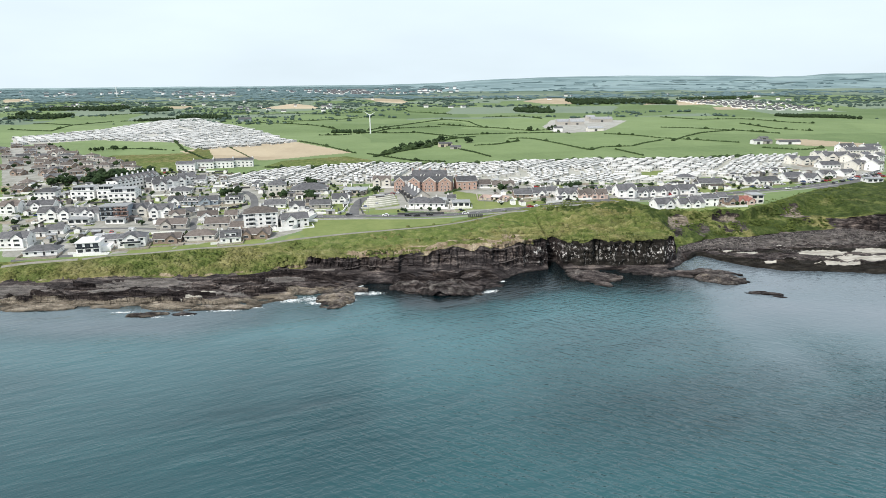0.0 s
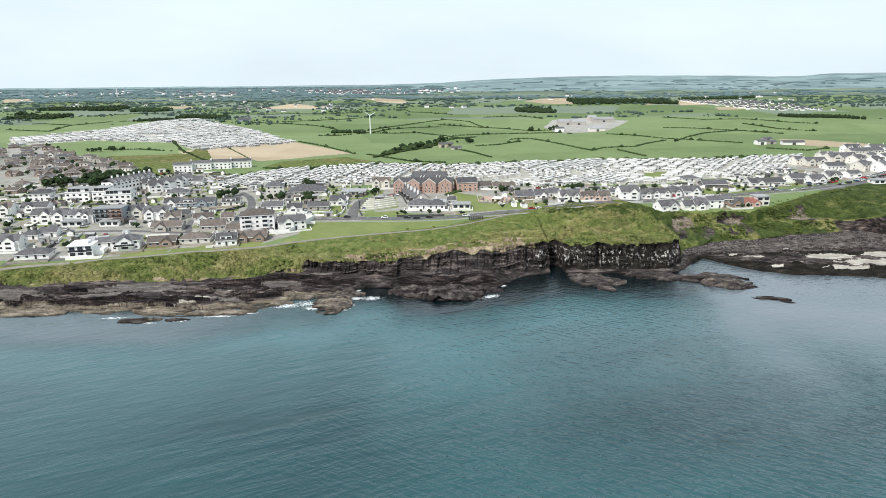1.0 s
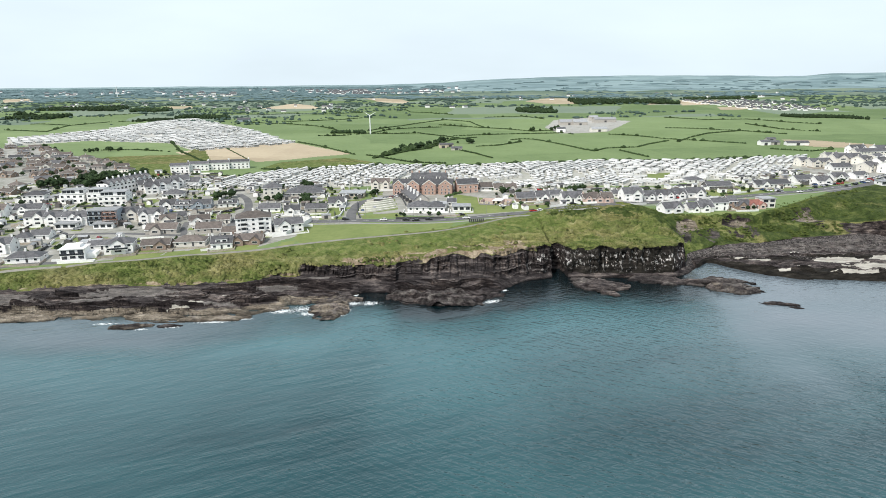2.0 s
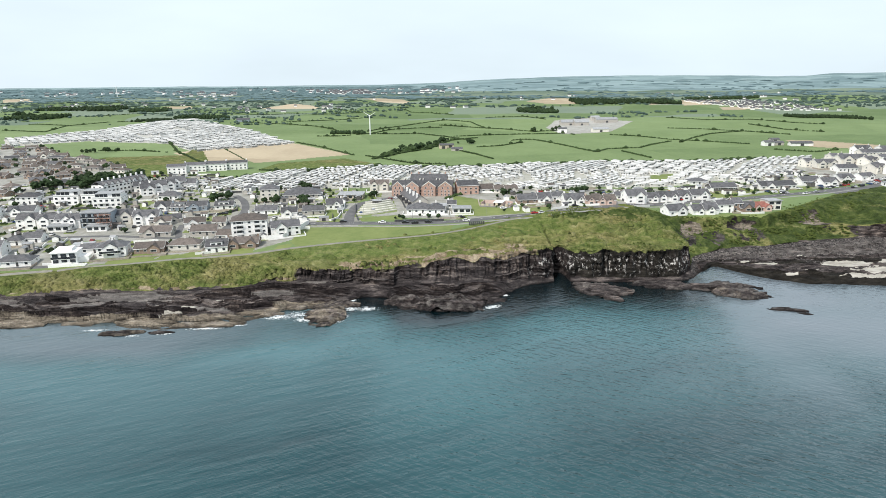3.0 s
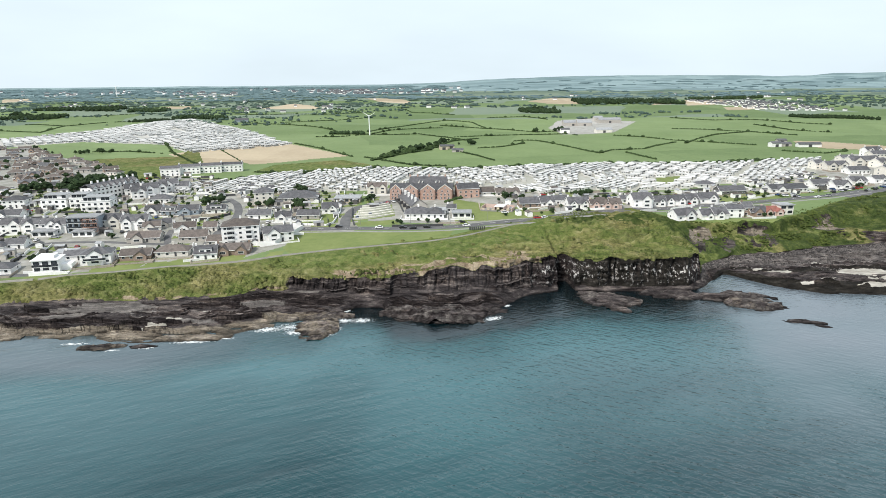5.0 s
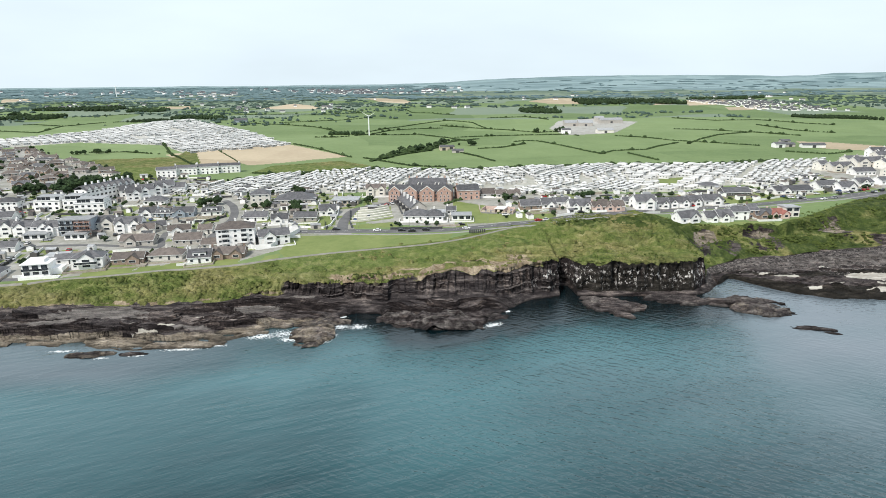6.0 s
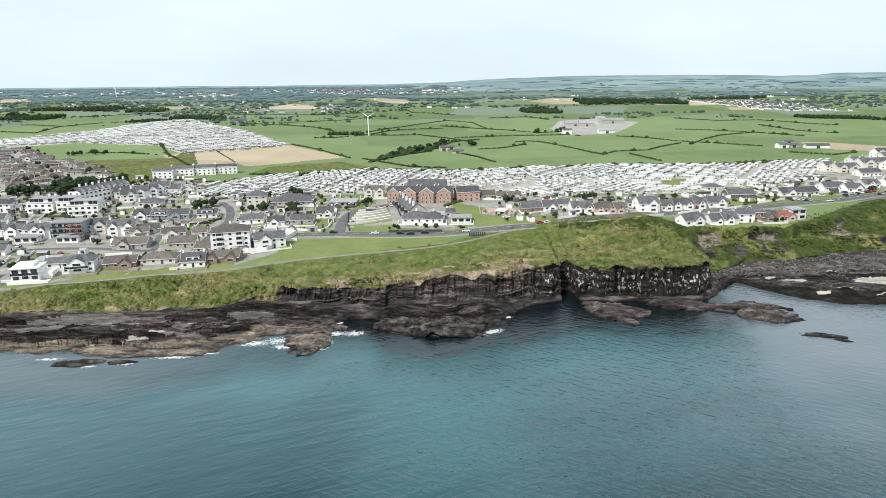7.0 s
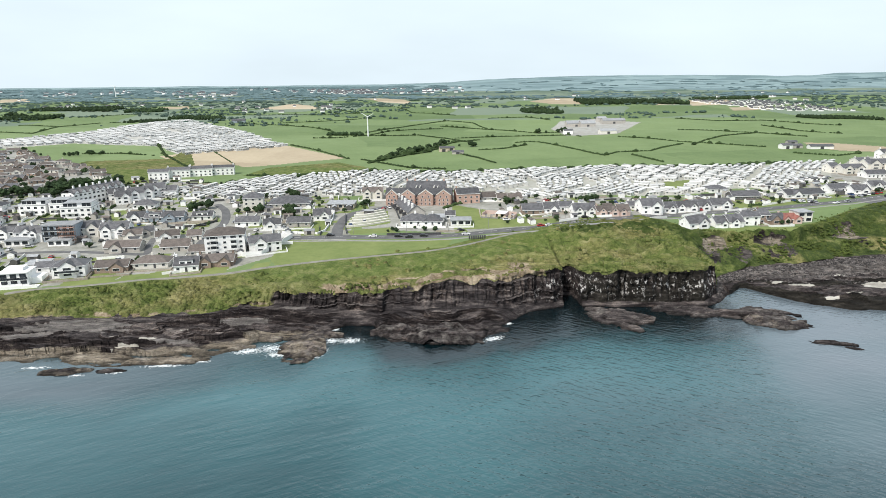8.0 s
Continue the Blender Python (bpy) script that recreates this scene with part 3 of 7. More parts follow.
EASTERN_MORE_HOUSES = [
    (321, 244, 20, 13.3, 9, 1.5, 'gable_front', 'white', 'slate'),
    (324, 215, 0, 11.9, 8, 1, 'modern_low', 'white', 'flat'),
    (399, 324, 35, 12.6, 10, 2, 'gable', 'white', 'slate'),
    (356, 340, 8, 12.8, 10, 2, 'gable', 'cream', 'slate'),
    (407, 384, 8, 16.0, 10, 2.5, 'twin', 'white', 'slate'),
    (440, 396, 8, 17.5, 10, 2, 'gable', 'white', 'slate'),
    (369, 315, 30, 12.9, 10, 2, 'twin', 'cream', 'slate'),
    (358, 266, 35, 9.1, 10, 2.5, 'twin', 'white', 'slate'),
    (390, 329, 30, 13.2, 10, 2, 'gable', 'cream', 'slate'),
    (190, 233, 4, 13.2, 10, 1, 'hip', 'white', 'slate'),
    (-2, 157, 0, 9.1, 9, 1, 'modern_low', 'white', 'flat'),
    (6, 163, 0, 5.7, 8, 1, 'gable', 'white', 'slate'),
    (-188, 83, 14, 9.8, 9, 1, 'modern_low', 'white', 'flat'),
    (-200, 122, 8, 10.8, 9, 1, 'modern_low', 'white', 'flat'),
    (-222, 122, 8, 12.0, 9, 1, 'modern_low', 'white', 'flat'),
    (-167, 133, 14, 9.5, 8, 1, 'gable_front', 'cream', 'brown'),
    (-132, 130, 10, 7.4, 8, 1, 'gable', 'cream', 'brown'),
]
TERRACE_HOUSES = [
    (-232, 230, 30, 11.1, 11, 2.5, 'gable_front', 'white', 'slate'),
    (-223, 226, 30, 10.0, 11, 2, 'gable_front', 'white', 'slate'),
    (-214, 217, 30, 9.8, 11, 2, 'gable_front', 'white', 'slate'),
    (-210, 227, 30, 10.0, 11, 2, 'gable_front', 'white', 'slate'),
    (-206, 233, 30, 10.1, 11, 2, 'gable_front', 'white', 'slate'),
    (-203, 242, 30, 12.4, 11, 2, 'gable_front', 'white', 'slate'),
    (-194, 244, 10, 10.9, 10, 1.5, 'gable', 'white', 'slate'),
    (-227, 303, 12, 15.3, 7.5, 2.5, 'gable', 'white', 'slate'),
    (-215, 313, 12, 17.6, 7.5, 2.5, 'gable', 'white', 'slate'),
    (-199, 319, 12, 17.8, 7.5, 2.5, 'gable', 'white', 'slate'),
    (-183, 325, 12, 18.0, 7.5, 2.5, 'gable', 'white', 'slate'),
]
COAST_ROAD = [(-107, 126), (-77, 124), (-47, 124), (-17, 122), (7, 124), (28, 130), (53, 134), (73, 142), (104, 151), (140, 164), (177, 173), (216, 183), (257, 194), (292, 211)]
COAST_ROAD_EAST = [(266, 190), (303, 211), (354, 246)]
SIDE_ROAD = [(-55, 127), (-57, 143), (-57, 158), (-56, 172), (-52, 180), (-42, 187), (-32, 195)]
CLIFF_PATH = [(-183, 50), (-173, 55), (-153, 58), (-129, 65), (-95, 68), (-76, 75), (-57, 82), (-34, 89), (-15, 93), (1, 98), (15, 106), (30, 117), (46, 127)]
CLIFF_PATH_WEST = [(-218, 41), (-202, 46), (-185, 50)]
TOWN_STREET = [(-124, 101), (-125, 111), (-126, 126), (-128, 141), (-126, 157), (-130, 174), (-137, 193), (-148, 209)]
BACK_STREET = [(-220, 103), (-206, 107), (-183, 108), (-165, 105), (-145, 101), (-152, 117), (-155, 131)]
STUBBLE_FIELD = [(-249, 489), (-210, 524), (-179, 532), (-95, 422), (-126, 402), (-154, 379), (-178, 365), (-195, 386)]
STUBBLE_STRIP = [(-293, 453), (-270, 487), (-248, 484), (-192, 382), (-235, 369)]
TOWN_FAR_EAST = [(227, 202), (268, 208), (313, 227), (363, 259), (469, 416), (388, 396), (316, 315), (269, 235)]
DRY_FIELD = [(406, 524), (438, 515), (481, 465), (454, 425), (402, 447), (393, 475)]
FAR_STUBBLE = [
    [(-451, 1362), (-414, 1563), (-335, 1448), (-298, 1327)],
    [(-263, 1885), (-172, 1912), (-99, 1652), (-103, 1520), (-197, 1690)],
    [(233, 1610), (335, 1841), (424, 1785), (353, 1457), (267, 1460)],
    [(557, 1553), (622, 1573), (548, 1354), (484, 1290)],
    [(647, 1536), (781, 1609), (682, 1345), (555, 1263)],
    [(606, 1188), (714, 1235), (654, 1107), (574, 1093)],
    [(-1640, 2178), (-1580, 2260), (-1360, 1913), (-1435, 1871)],
    [(-743, 1479), (-679, 1508), (-638, 1408), (-711, 1401)],
]
ROUGH_FIELDS = [
    [(-250, 278), (-348, 393), (-350, 417), (-274, 432), (-292, 529), (-230, 384), (-227, 290)],
    [(-164, 316), (-156, 361), (-98, 392), (-44, 333), (-72, 310)],
]
FARM_YARD = [(190, 867), (264, 910), (313, 829), (230, 649), (160, 634), (156, 741)]
CARAVAN_PARK = [(-193, 228), (-198, 253), (-164, 276), (-130, 309), (-64, 333), (8, 319), (81, 337), (155, 346), (251, 343), (308, 360), (350, 368), (296, 280), (248, 245), (207, 241), (160, 220), (102, 219), (82, 208), (54, 211), (28, 241), (-34, 257), (-55, 230), (-128, 225)]
CARAVAN_FIELD = [(-525, 526), (-600, 636), (-558, 685), (-526, 739), (-520, 896), (-462, 953), (-330, 795), (-179, 532), (-209, 495), (-247, 483), (-276, 461), (-332, 543), (-462, 591)]
ESTATE = [(-325, 204), (-526, 505), (-502, 528), (-383, 423), (-271, 312), (-299, 244)]
MOWN_GREEN = [(-81, 120), (-23, 116), (7, 116), (4, 103), (-34, 91), (-74, 76), (-80, 86)]
TOWN_WEST = [(-226, 54), (-346, 236), (-281, 280), (-230, 309), (-61, 219), (-46, 121), (-81, 90), (-103, 67), (-145, 66), (-184, 54)]
TOWN_EAST = [(-43, 141), (-56, 242), (27, 237), (101, 211), (158, 216), (202, 230), (365, 320), (302, 224), (179, 176), (104, 154), (54, 138), (7, 129)]
HEDGES_A = [
    [(-342, 884), (-276, 858), (-203, 782), (-167, 733), (-155, 708)],
    [(-171, 635), (-143, 633), (-107, 660), (-66, 651), (-34, 659), (6, 600), (34, 551)],
    [(-177, 538), (-141, 493), (-115, 452), (-91, 414)],
    [(-468, 1146), (-357, 1098), (-267, 1121), (-170, 1116)],
    [(-284, 893), (-229, 918), (-155, 993)],
    [(-110, 693), (-82, 756), (-40, 837), (8, 892)],
    [(-99, 667), (-79, 714), (-37, 738), (-2, 747)],
    [(-114, 1338), (-70, 1151), (-26, 1138), (21, 1036)],
    [(-339, 1499), (-221, 1221), (-170, 1116)],
    [(-2, 895), (47, 849), (64, 733)],
]
HEDGES_B = [
    [(-6, 795), (59, 733), (92, 710), (130, 675), (169, 687)],
    [(77, 943), (148, 967), (179, 887)],
    [(14, 609), (53, 622), (125, 636), (165, 642), (177, 621)],
    [(84, 547), (100, 560), (113, 553), (128, 511), (143, 468), (151, 442), (159, 424), (177, 448), (201, 454), (214, 457), (235, 485), (272, 524)],
    [(221, 611), (251, 584), (275, 545), (308, 520), (347, 483)],
    [(187, 427), (201, 373)],
    [(277, 509), (308, 556), (346, 599), (411, 643)],
    [(325, 693), (373, 666), (411, 643), (431, 617), (450, 594)],
]
HEDGES_C = [
    [(389, 891), (438, 831), (505, 832), (539, 768), (576, 737)],
    [(466, 747), (479, 667), (517, 632)],
    [(-78, 409), (-52, 379), (-29, 352), (4, 342)],
    [(-57, 437), (-40, 463), (-15, 491), (6, 548)],
    [(11, 461), (34, 414), (49, 376)],
    [(38, 478), (64, 485), (95, 522)],
    [(-701, 783), (-605, 737), (-641, 863)],
    [(-743, 917), (-641, 863), (-611, 940), (-558, 963)],
    [(-514, 665), (-524, 732)],
    [(-734, 1093), (-676, 1120), (-601, 1170)],
    [(-386, 477), (-348, 480), (-300, 458)],
    [(-342, 561), (-280, 440)],
    [(347, 430), (377, 407), (411, 425)],
    [(-301, 477), (-235, 375), (-208, 345)],
]
HEDGES_D = [
    [(-160, 316), (-122, 306), (-83, 310), (-43, 326)],
]
TURBINE = (-101.2, 651.3)
FAR_TURBINE = (-1226.1, 2206.6)
HOTEL_LEFT = (-35.1, 198.1)
HOTEL_RIGHT = (7.4, 195.7)
ROW_NEAR = (-16.9, 162.7)
ROW_FAR = (-30.8, 207.7)
STEPS_A = (-53.1, 142.5)
STEPS_B = (-29.0, 156.6)
STEPS_C = (-50.9, 172.9)
STEPS_D = (-34.7, 182.5)
SIGN = (20.0, 116.3)
FAR_WOODS = [  # two ends, depth, number of crowns, height
    (((346, 1406), (585, 1347)), 170, 420, 9),
    (((616, 887), (700, 809)), 60, 200, 5),
    (((161, 1123), (234, 1060)), 90, 140, 7),
    (((-870, 1035), (-773, 1057)), 60, 150, 7),
    (((-993, 1324), (-787, 1316)), 90, 260, 7),
    (((-745, 1279), (-662, 1285)), 70, 120, 7),
    (((-516, 997), (-399, 929)), 50, 150, 6),
    (((685, 1602), (918, 1650)), 40, 150, 7),
    (((-573, 932), (-496, 918)), 40, 110, 4),
]
COPSE_A = (-159.1, 671.0)
COPSE_B = (-110.1, 660.3)
VILLAGE_A = (632, 1074)
VILLAGE_B = (813, 1054)
WHITE_WALLS = [
    [(-97, 95), (-95, 93), (-86, 94), (-78, 124), (-87, 125)],
    [(-86, 134), (-66, 130), (-63, 136), (-63, 161), (-65, 178)],
    [(67, 144), (78, 149)],
    [(84, 152), (99, 155)],
    [(119, 149), (131, 156)],
    [(173, 172), (186, 177)],
    [(-194, 57), (-181, 59)],
    [(-180, 60), (-178, 68), (-176, 74)],
    [(-172, 69), (-165, 86)],
    [(-125, 71), (-118, 73), (-116, 90)],
    [(247, 214), (273, 219)],
    [(200, 186), (223, 197)],
    [(59, 155), (68, 162)],
    [(24, 206), (53, 201)],
    [(141, 160), (159, 169)],
]
DARK_WALLS = [
    [(-207, 56), (-210, 79), (-213, 90)],
    [(-28, 126), (1, 126)],
    [(-155, 151), (-141, 153), (-132, 164)],
    [(-57, 172), (-53, 143), (-50, 130)],
    [(-33, 201), (-28, 185), (-24, 162)],
]
STONE_WALLS = [
    [(24, 182), (24, 164), (40, 156), (45, 163)],
    [(28, 175), (41, 168)],
    [(53, 154), (69, 153)],
    [(54, 162), (69, 164)],
]
TREE_BELTS = [
    ([(-281, 249), (-270, 256), (-255, 259), (-249, 276)], 26, 5, 1.3),
    ([(-308, 232), (-300, 244), (-276, 238)], 10, 5, 1.1),
    ([(-161, 194), (-155, 203), (-144, 194)], 6, 3, 0.8),
    ([(-118, 183), (-110, 188), (-97, 193), (-88, 171)], 10, 4, 0.7),
    ([(-120, 224), (-116, 231), (-79, 221)], 4, 2, 0.9),
    ([(-54, 416), (-44, 453), (-26, 462), (-10, 505), (7, 568)], 22, 5, 1.0),
    ([(7, 206), (26, 215), (44, 202), (56, 197)], 16, 4, 0.6),
    ([(-50, 195), (-46, 205)], 5, 2, 0.6),
    ([(-27, 134), (-18, 138), (-1, 135)], 10, 2, 0.35),
    ([(188, 140), (195, 142)], 3, 1, 0.5),
    ([(85, 190), (99, 203)], 4, 2, 0.8),
    ([(-396, 461), (-370, 469), (-362, 479)], 10, 5, 0.9),
    ([(-934, 1179), (-857, 1116), (-835, 1149)], 14, 10, 1.5),
    ([(179, 1193), (215, 1190), (233, 1148)], 12, 8, 1.5),
    ([(127, 675), (165, 686)], 6, 3, 0.9),
    ([(10, 521), (36, 512)], 6, 3, 0.9),
]
FARM_ROWS = [
    (166, 660, 0, 12, 8, 5, 'white', 'slate'),
    (201, 790, 2, 29, 17, 5, 'render', 'flat'),
    (217, 781, 2, 22, 17, 5, 'render', 'flat'),
    (255, 851, 5, 14, 10, 6, 'render', 'flat'),
    (266, 820, 5, 36, 14, 5, 'render', 'flat'),
    (218, 657, 5, 22, 11, 4, 'cream', 'flat'),
    (358, 468, 8, 11, 8, 4, 'white', 'slate'),
    (371, 472, 8, 11, 7, 3, 'render', 'slate'),
    (392, 464, 0, 24, 8, 3, 'white', 'slate'),
    (384, 506, 0, 10, 7, 3, 'render', 'slate'),
    (0, 471, 10, 8, 7, 4, 'sand', 'slate'),
    (8, 481, 10, 7, 6, 3, 'sand', 'slate'),
    (15, 449, 0, 12, 6, 2.5, 'render', 'slate'),
    (-355, 906, 10, 22, 12, 4, 'blue', 'slate'),
    (-288, 1350, 0, 19, 12, 5, 'cream', 'slate'),
]
GREENS = [
    [(-55, 138), (-28, 152), (-33, 184), (-52, 176)],
    [(7, 199), (25, 184), (41, 170), (70, 162), (65, 140), (26, 136), (8, 137)],
    [(186, 202), (205, 212), (229, 207), (265, 220), (268, 212), (219, 189), (180, 179)],
    [(-87, 138), (-76, 155), (-64, 168), (-61, 138), (-67, 134)],
    [(-208, 168), (-204, 194), (-198, 196), (-196, 168)],
    [(-51, 137), (-28, 143), (-24, 132), (-48, 129)],
    [(-156, 154), (-147, 163), (-136, 176), (-130, 165), (-143, 153)],
    [(-160, 65), (-160, 79), (-143, 72), (-144, 62)],
    [(-143, 62), (-142, 72), (-129, 73), (-129, 65)],
    [(-112, 163), (-100, 164), (-96, 149), (-109, 148)],
    [(140, 129), (170, 135), (197, 134), (189, 129), (157, 125)],
]
PARK_GREEN = [(154, 238), (181, 251), (191, 278), (166, 269)]
REEFS = [  # x, y, length, width, height, turn, tan, label
    (74, 42, 29.0, 20.2, 2.9, -25, 0, 'dark rock ledge at the foot of the cliff'),
    (77, 31, 11.6, 9.5, 1.6, -50, 0.3, 'pale rock point off the ledge'),
    (123, 45, 52.2, 12.2, 2.9, -6, 0.15, 'long ragged rock spit reaching from the headland'),
    (134, 36, 26.1, 17.6, 3.1, -20, 0.4, 'broad rock end of the spit'),
    (143, 34, 14.5, 5.4, 1.3, -20, 0, 'low rock tip of the spit'),
    (145, 15, 18.8, 4.3, 1.3, -17, 0, 'dark skerry lying off the headland'),
    (151, 10, 7.2, 2.7, 0.8, -17, 0, 'small dark skerry beside a larger one'),
    (107, 48, 23.2, 10.8, 2.6, 0, 0, 'dark rock platform under the cliff'),
    (-49, 12, 17.5, 24.0, 2.8, 12, 0.5, 'brown rock jutting into the surf'),
    (-48, 24, 24.6, 8.1, 2.6, 5, 0.45, 'tan ledge beside the surf'),
    (-2, 26.5, 47, 22, 4.6, 0, 0.1, 'large sloping rock mound below the cliff'),
    (-126, -5, 17.4, 6.8, 1.2, 5, 0.5, 'low brown rock awash off the shore'),
    (-112, -5, 13.0, 4.1, 0.9, 5, 0.2, 'small dark rock awash off the shore'),
    (-74, 14, 14.5, 6.8, 1.8, 10, 0.6, 'tan rock at the water edge'),
    (-94, 3, 31.9, 6.8, 1.7, 4, 0.6, 'tan rock shelf at the water edge'),
    (-65, 22, 13.0, 8.1, 2.1, 0, 0.5, 'tan rock at the water edge'),
    (-181, 5, 37.7, 9.5, 1.3, 2, 0.8, 'tan rock shelf at the water edge'),
    (24, 29, 13.0, 8.1, 1.6, 20, 0, 'dark rock toe of the cliff'),
    (98, 52, 20.3, 8.1, 1.8, 0, 0, 'dark rock platform under the cliff'),
]
SURF = [  # x, y, length, width, turn
    (-61, 13, 9.6, 3.6, 10),
    (-57, 8, 8.4, 2.4, -5),
    (-46, 4, 10.8, 1.4, 25),
    (-42, 11, 6.0, 1.8, 40),
    (-39, 20, 7.2, 2.4, 0),
    (-33, 20, 10.8, 2.2, 0),
    (-40, 31, 3.6, 1.0, 0),
    (-84, 2, 9.6, 0.7, 8),
    (-94, -1, 14.4, 0.7, 5),
    (-139, -2, 9.6, 0.6, 5),
    (-121, -8, 4.8, 0.6, 5),
    (-109, -6, 6.0, 0.6, 5),
    (22, 21, 8.4, 1.9, 30),
    (6, 18, 9.6, 0.5, 5),
    (29, 36, 3.6, 0.7, 30),
    (-68, 11, 12.0, 2.4, 10),
]
ROAD_CARS = [(-58.2, 126.4, 0, 2), (-35.1, 123.3, 180, 0), (-21.5, 122.5, 0, 2), (-15.8, 121.0, 180, 2), (-8.1, 122.8, 0, 2), (14.1, 124.6, 5, 0), (55.6, 136.5, 14, 3), (60.2, 136.6, 14, 0), (180.2, 175.9, 12, 2), (256.5, 192.5, 20, 1), (246.6, 187.7, 200, 0)]
CAR_ROWS = [((222.3, 216.5), (246.9, 206.8), 9), ((224.2, 198.3), (237.5, 190.1), 6), ((262.7, 202.7), (296.2, 220.6), 8), ((-41.4, 179.6), (-28.7, 194.5), 4), ((114.9, 168.7), (165.0, 176.3), 6), ((288.2, 206.9), (354.0, 248.8), 13), ((324.6, 224.4), (346.8, 236.1), 7), ((312.0, 225.1), (358.8, 259.6), 9)]
SCRUB = [(84.3, 143.8, 13.2, 338), (71.6, 134.6, 10.8, 208), (93.3, 64.9, 10.8, 156), (121.2, 141.0, 12.0, 260), (149.3, 144.8, 7.2, 65), (130.8, 123.5, 12.0, 208), (-32.0, 53.0, 7.2, 78), (223.0, 147.3, 12.0, 208), (252.1, 163.0, 14.4, 260), (164.8, 122.2, 10.8, 169), (147.4, 115.8, 10.8, 143), (183.4, 117.7, 14.4, 208), (203.1, 121.1, 14.4, 208), (123.0, 84.2, 9.6, 130), (-75.6, 62.5, 9.6, 104)]
SCAFFOLD_AT = (-197, 122, 6)

# ---- mesh helpers ----
class Solid:
    """Collects boxes, prisms and strips into one mesh."""

    def __init__(self):
        self.v, self.f, self.s = [], [], []

    def add(self, verts, faces, slot=0):
        o = len(self.v)
        self.v += [tuple(q) for q in verts]
        self.f += [tuple(o + i for i in q) for q in faces]
        self.s += [slot] * len(faces)
        return self

    def box(self, x0, x1, y0, y1, z0, z1, slot=0):
        return self.add([(x0, y0, z0), (x1, y0, z0), (x1, y1, z0), (x0, y1, z0), (x0, y0, z1), (x1, y0, z1), (x1, y1, z1), (x0, y1, z1)],
                        [(0, 3, 2, 1), (4, 5, 6, 7), (0, 1, 5, 4), (1, 2, 6, 5), (2, 3, 7, 6), (3, 0, 4, 7)], slot)

    def hull(self, low, high, slot=0):
        """A prism between two rings of equal length."""
        k = len(low)
        faces = [tuple(range(k - 1, -1, -1)), tuple(range(k, 2 * k))] + [(i, (i + 1) % k, k + (i + 1) % k, k + i) for i in range(k)]
        return self.add(list(low) + list(high), faces, slot)

    def turned(self, m):
        self.v = [tuple(m @ Vector(q)) for q in self.v]
        return self

    def mesh(self, name, *mats, smooth=False):
        d = bpy.data.meshes.new(name)
        d.from_pydata(self.v, [], self.f)
        for mt in mats:
            d.materials.append(mt)
        if len(mats) > 1:
            d.polygons.foreach_set("material_index", self.s)
        if smooth:
            d.polygons.foreach_set("use_smooth", [True] * len(d.polygons))
        d.update()
        return d


def part(name, data, material=None, parent=None, label="", at=None):
    """One mesh object under a thing or part; data is a Solid or a shared mesh."""
    me = data.mesh(name, material) if isinstance(data, Solid) else data
    ob = new(name, me)
    if parent is not None:
        ob.parent = parent
    if at is not None:
        ob.matrix_basis = at
    return tagged(ob, label)


def thing(name, m, label, category, group="", kind=""):
    ob = new(name)
    ob.empty_display_size = 0.5
    ob.matrix_basis = m
    return tagged(ob, label, category, group, kind)


def sheet(name, x, y, z, mats, index=None, smooth=True, **attrs):
    """A grid mesh from arrays of rows by columns."""
    r, c = x.shape
    d = bpy.data.meshes.new(name)
    d.vertices.add(r * c)
    d.vertices.foreach_set("co", np.stack([x, y, z], -1).astype(np.float32).ravel())
    k = np.arange(r * c).reshape(r, c)
    q = np.stack([k[:-1, :-1], k[:-1, 1:], k[1:, 1:], k[1:, :-1]], -1).reshape(-1, 4)
    d.loops.add(q.size)
    d.loops.foreach_set("vertex_index", q.ravel().astype(np.int32))
    d.polygons.add(len(q))
    d.polygons.foreach_set("loop_start", np.arange(0, q.size, 4, dtype=np.int32))
    for m in mats:
        d.materials.append(m)
    if index is not None:
        d.polygons.foreach_set("material_index", index.astype(np.int32).ravel())
    d.polygons.foreach_set("use_smooth", np.full(len(q), smooth))
    for key, values in attrs.items():
        d.attributes.new(key, "FLOAT", "POINT").data.foreach_set("value", np.broadcast_to(values, x.shape).astype(np.float32).ravel())
    d.update(calc_edges=True)
    return new(name, d)


def inside(x, y, ring):
    hit = np.zeros(np.shape(x), bool)
    for (ax, ay), (bx, by) in zip(ring, ring[1:] + ring[:1]):
        if ay != by:
            hit ^= ((ay > y) != (by > y)) & (x < (bx - ax) * (y - ay) / (by - ay) + ax)
    return hit


# ---- ground: shore, cliff, slope, town and country, in two sheets that share an edge ----
side = np.concatenate([np.linspace(-1.35, -0.8, 60, endpoint=False), np.linspace(-0.8, 0.85, 820, endpoint=False), np.linspace(0.85, 1.35, 56)])


def stretch(start, end, count, curve=1.0):
    return [start + (end - start) * (i / count) ** curve for i in range(count)]


# pale sand and pools in the shelf's hollows, pool reflections put into the colour: x, half length, y, half width
SAND_POOLS = [(207, 15, 74, 5), (224, 20, 63, 6), (204, 12, 54, 3.5), (236, 10, 77, 5), (185, 5, 64, 2), (171, 3, 58, 2), (192, 4, 89, 1.6), (167, 6, 75, 2.4), (158, 3.5, 80, 1.6), (-109, 3.4, 19, 0.9), (-112, 5, 11.5, 0.8), (-122, 3, 20, 0.6), (-98, 3, 26, 0.6), (-116, 3, 9, 0.6)]
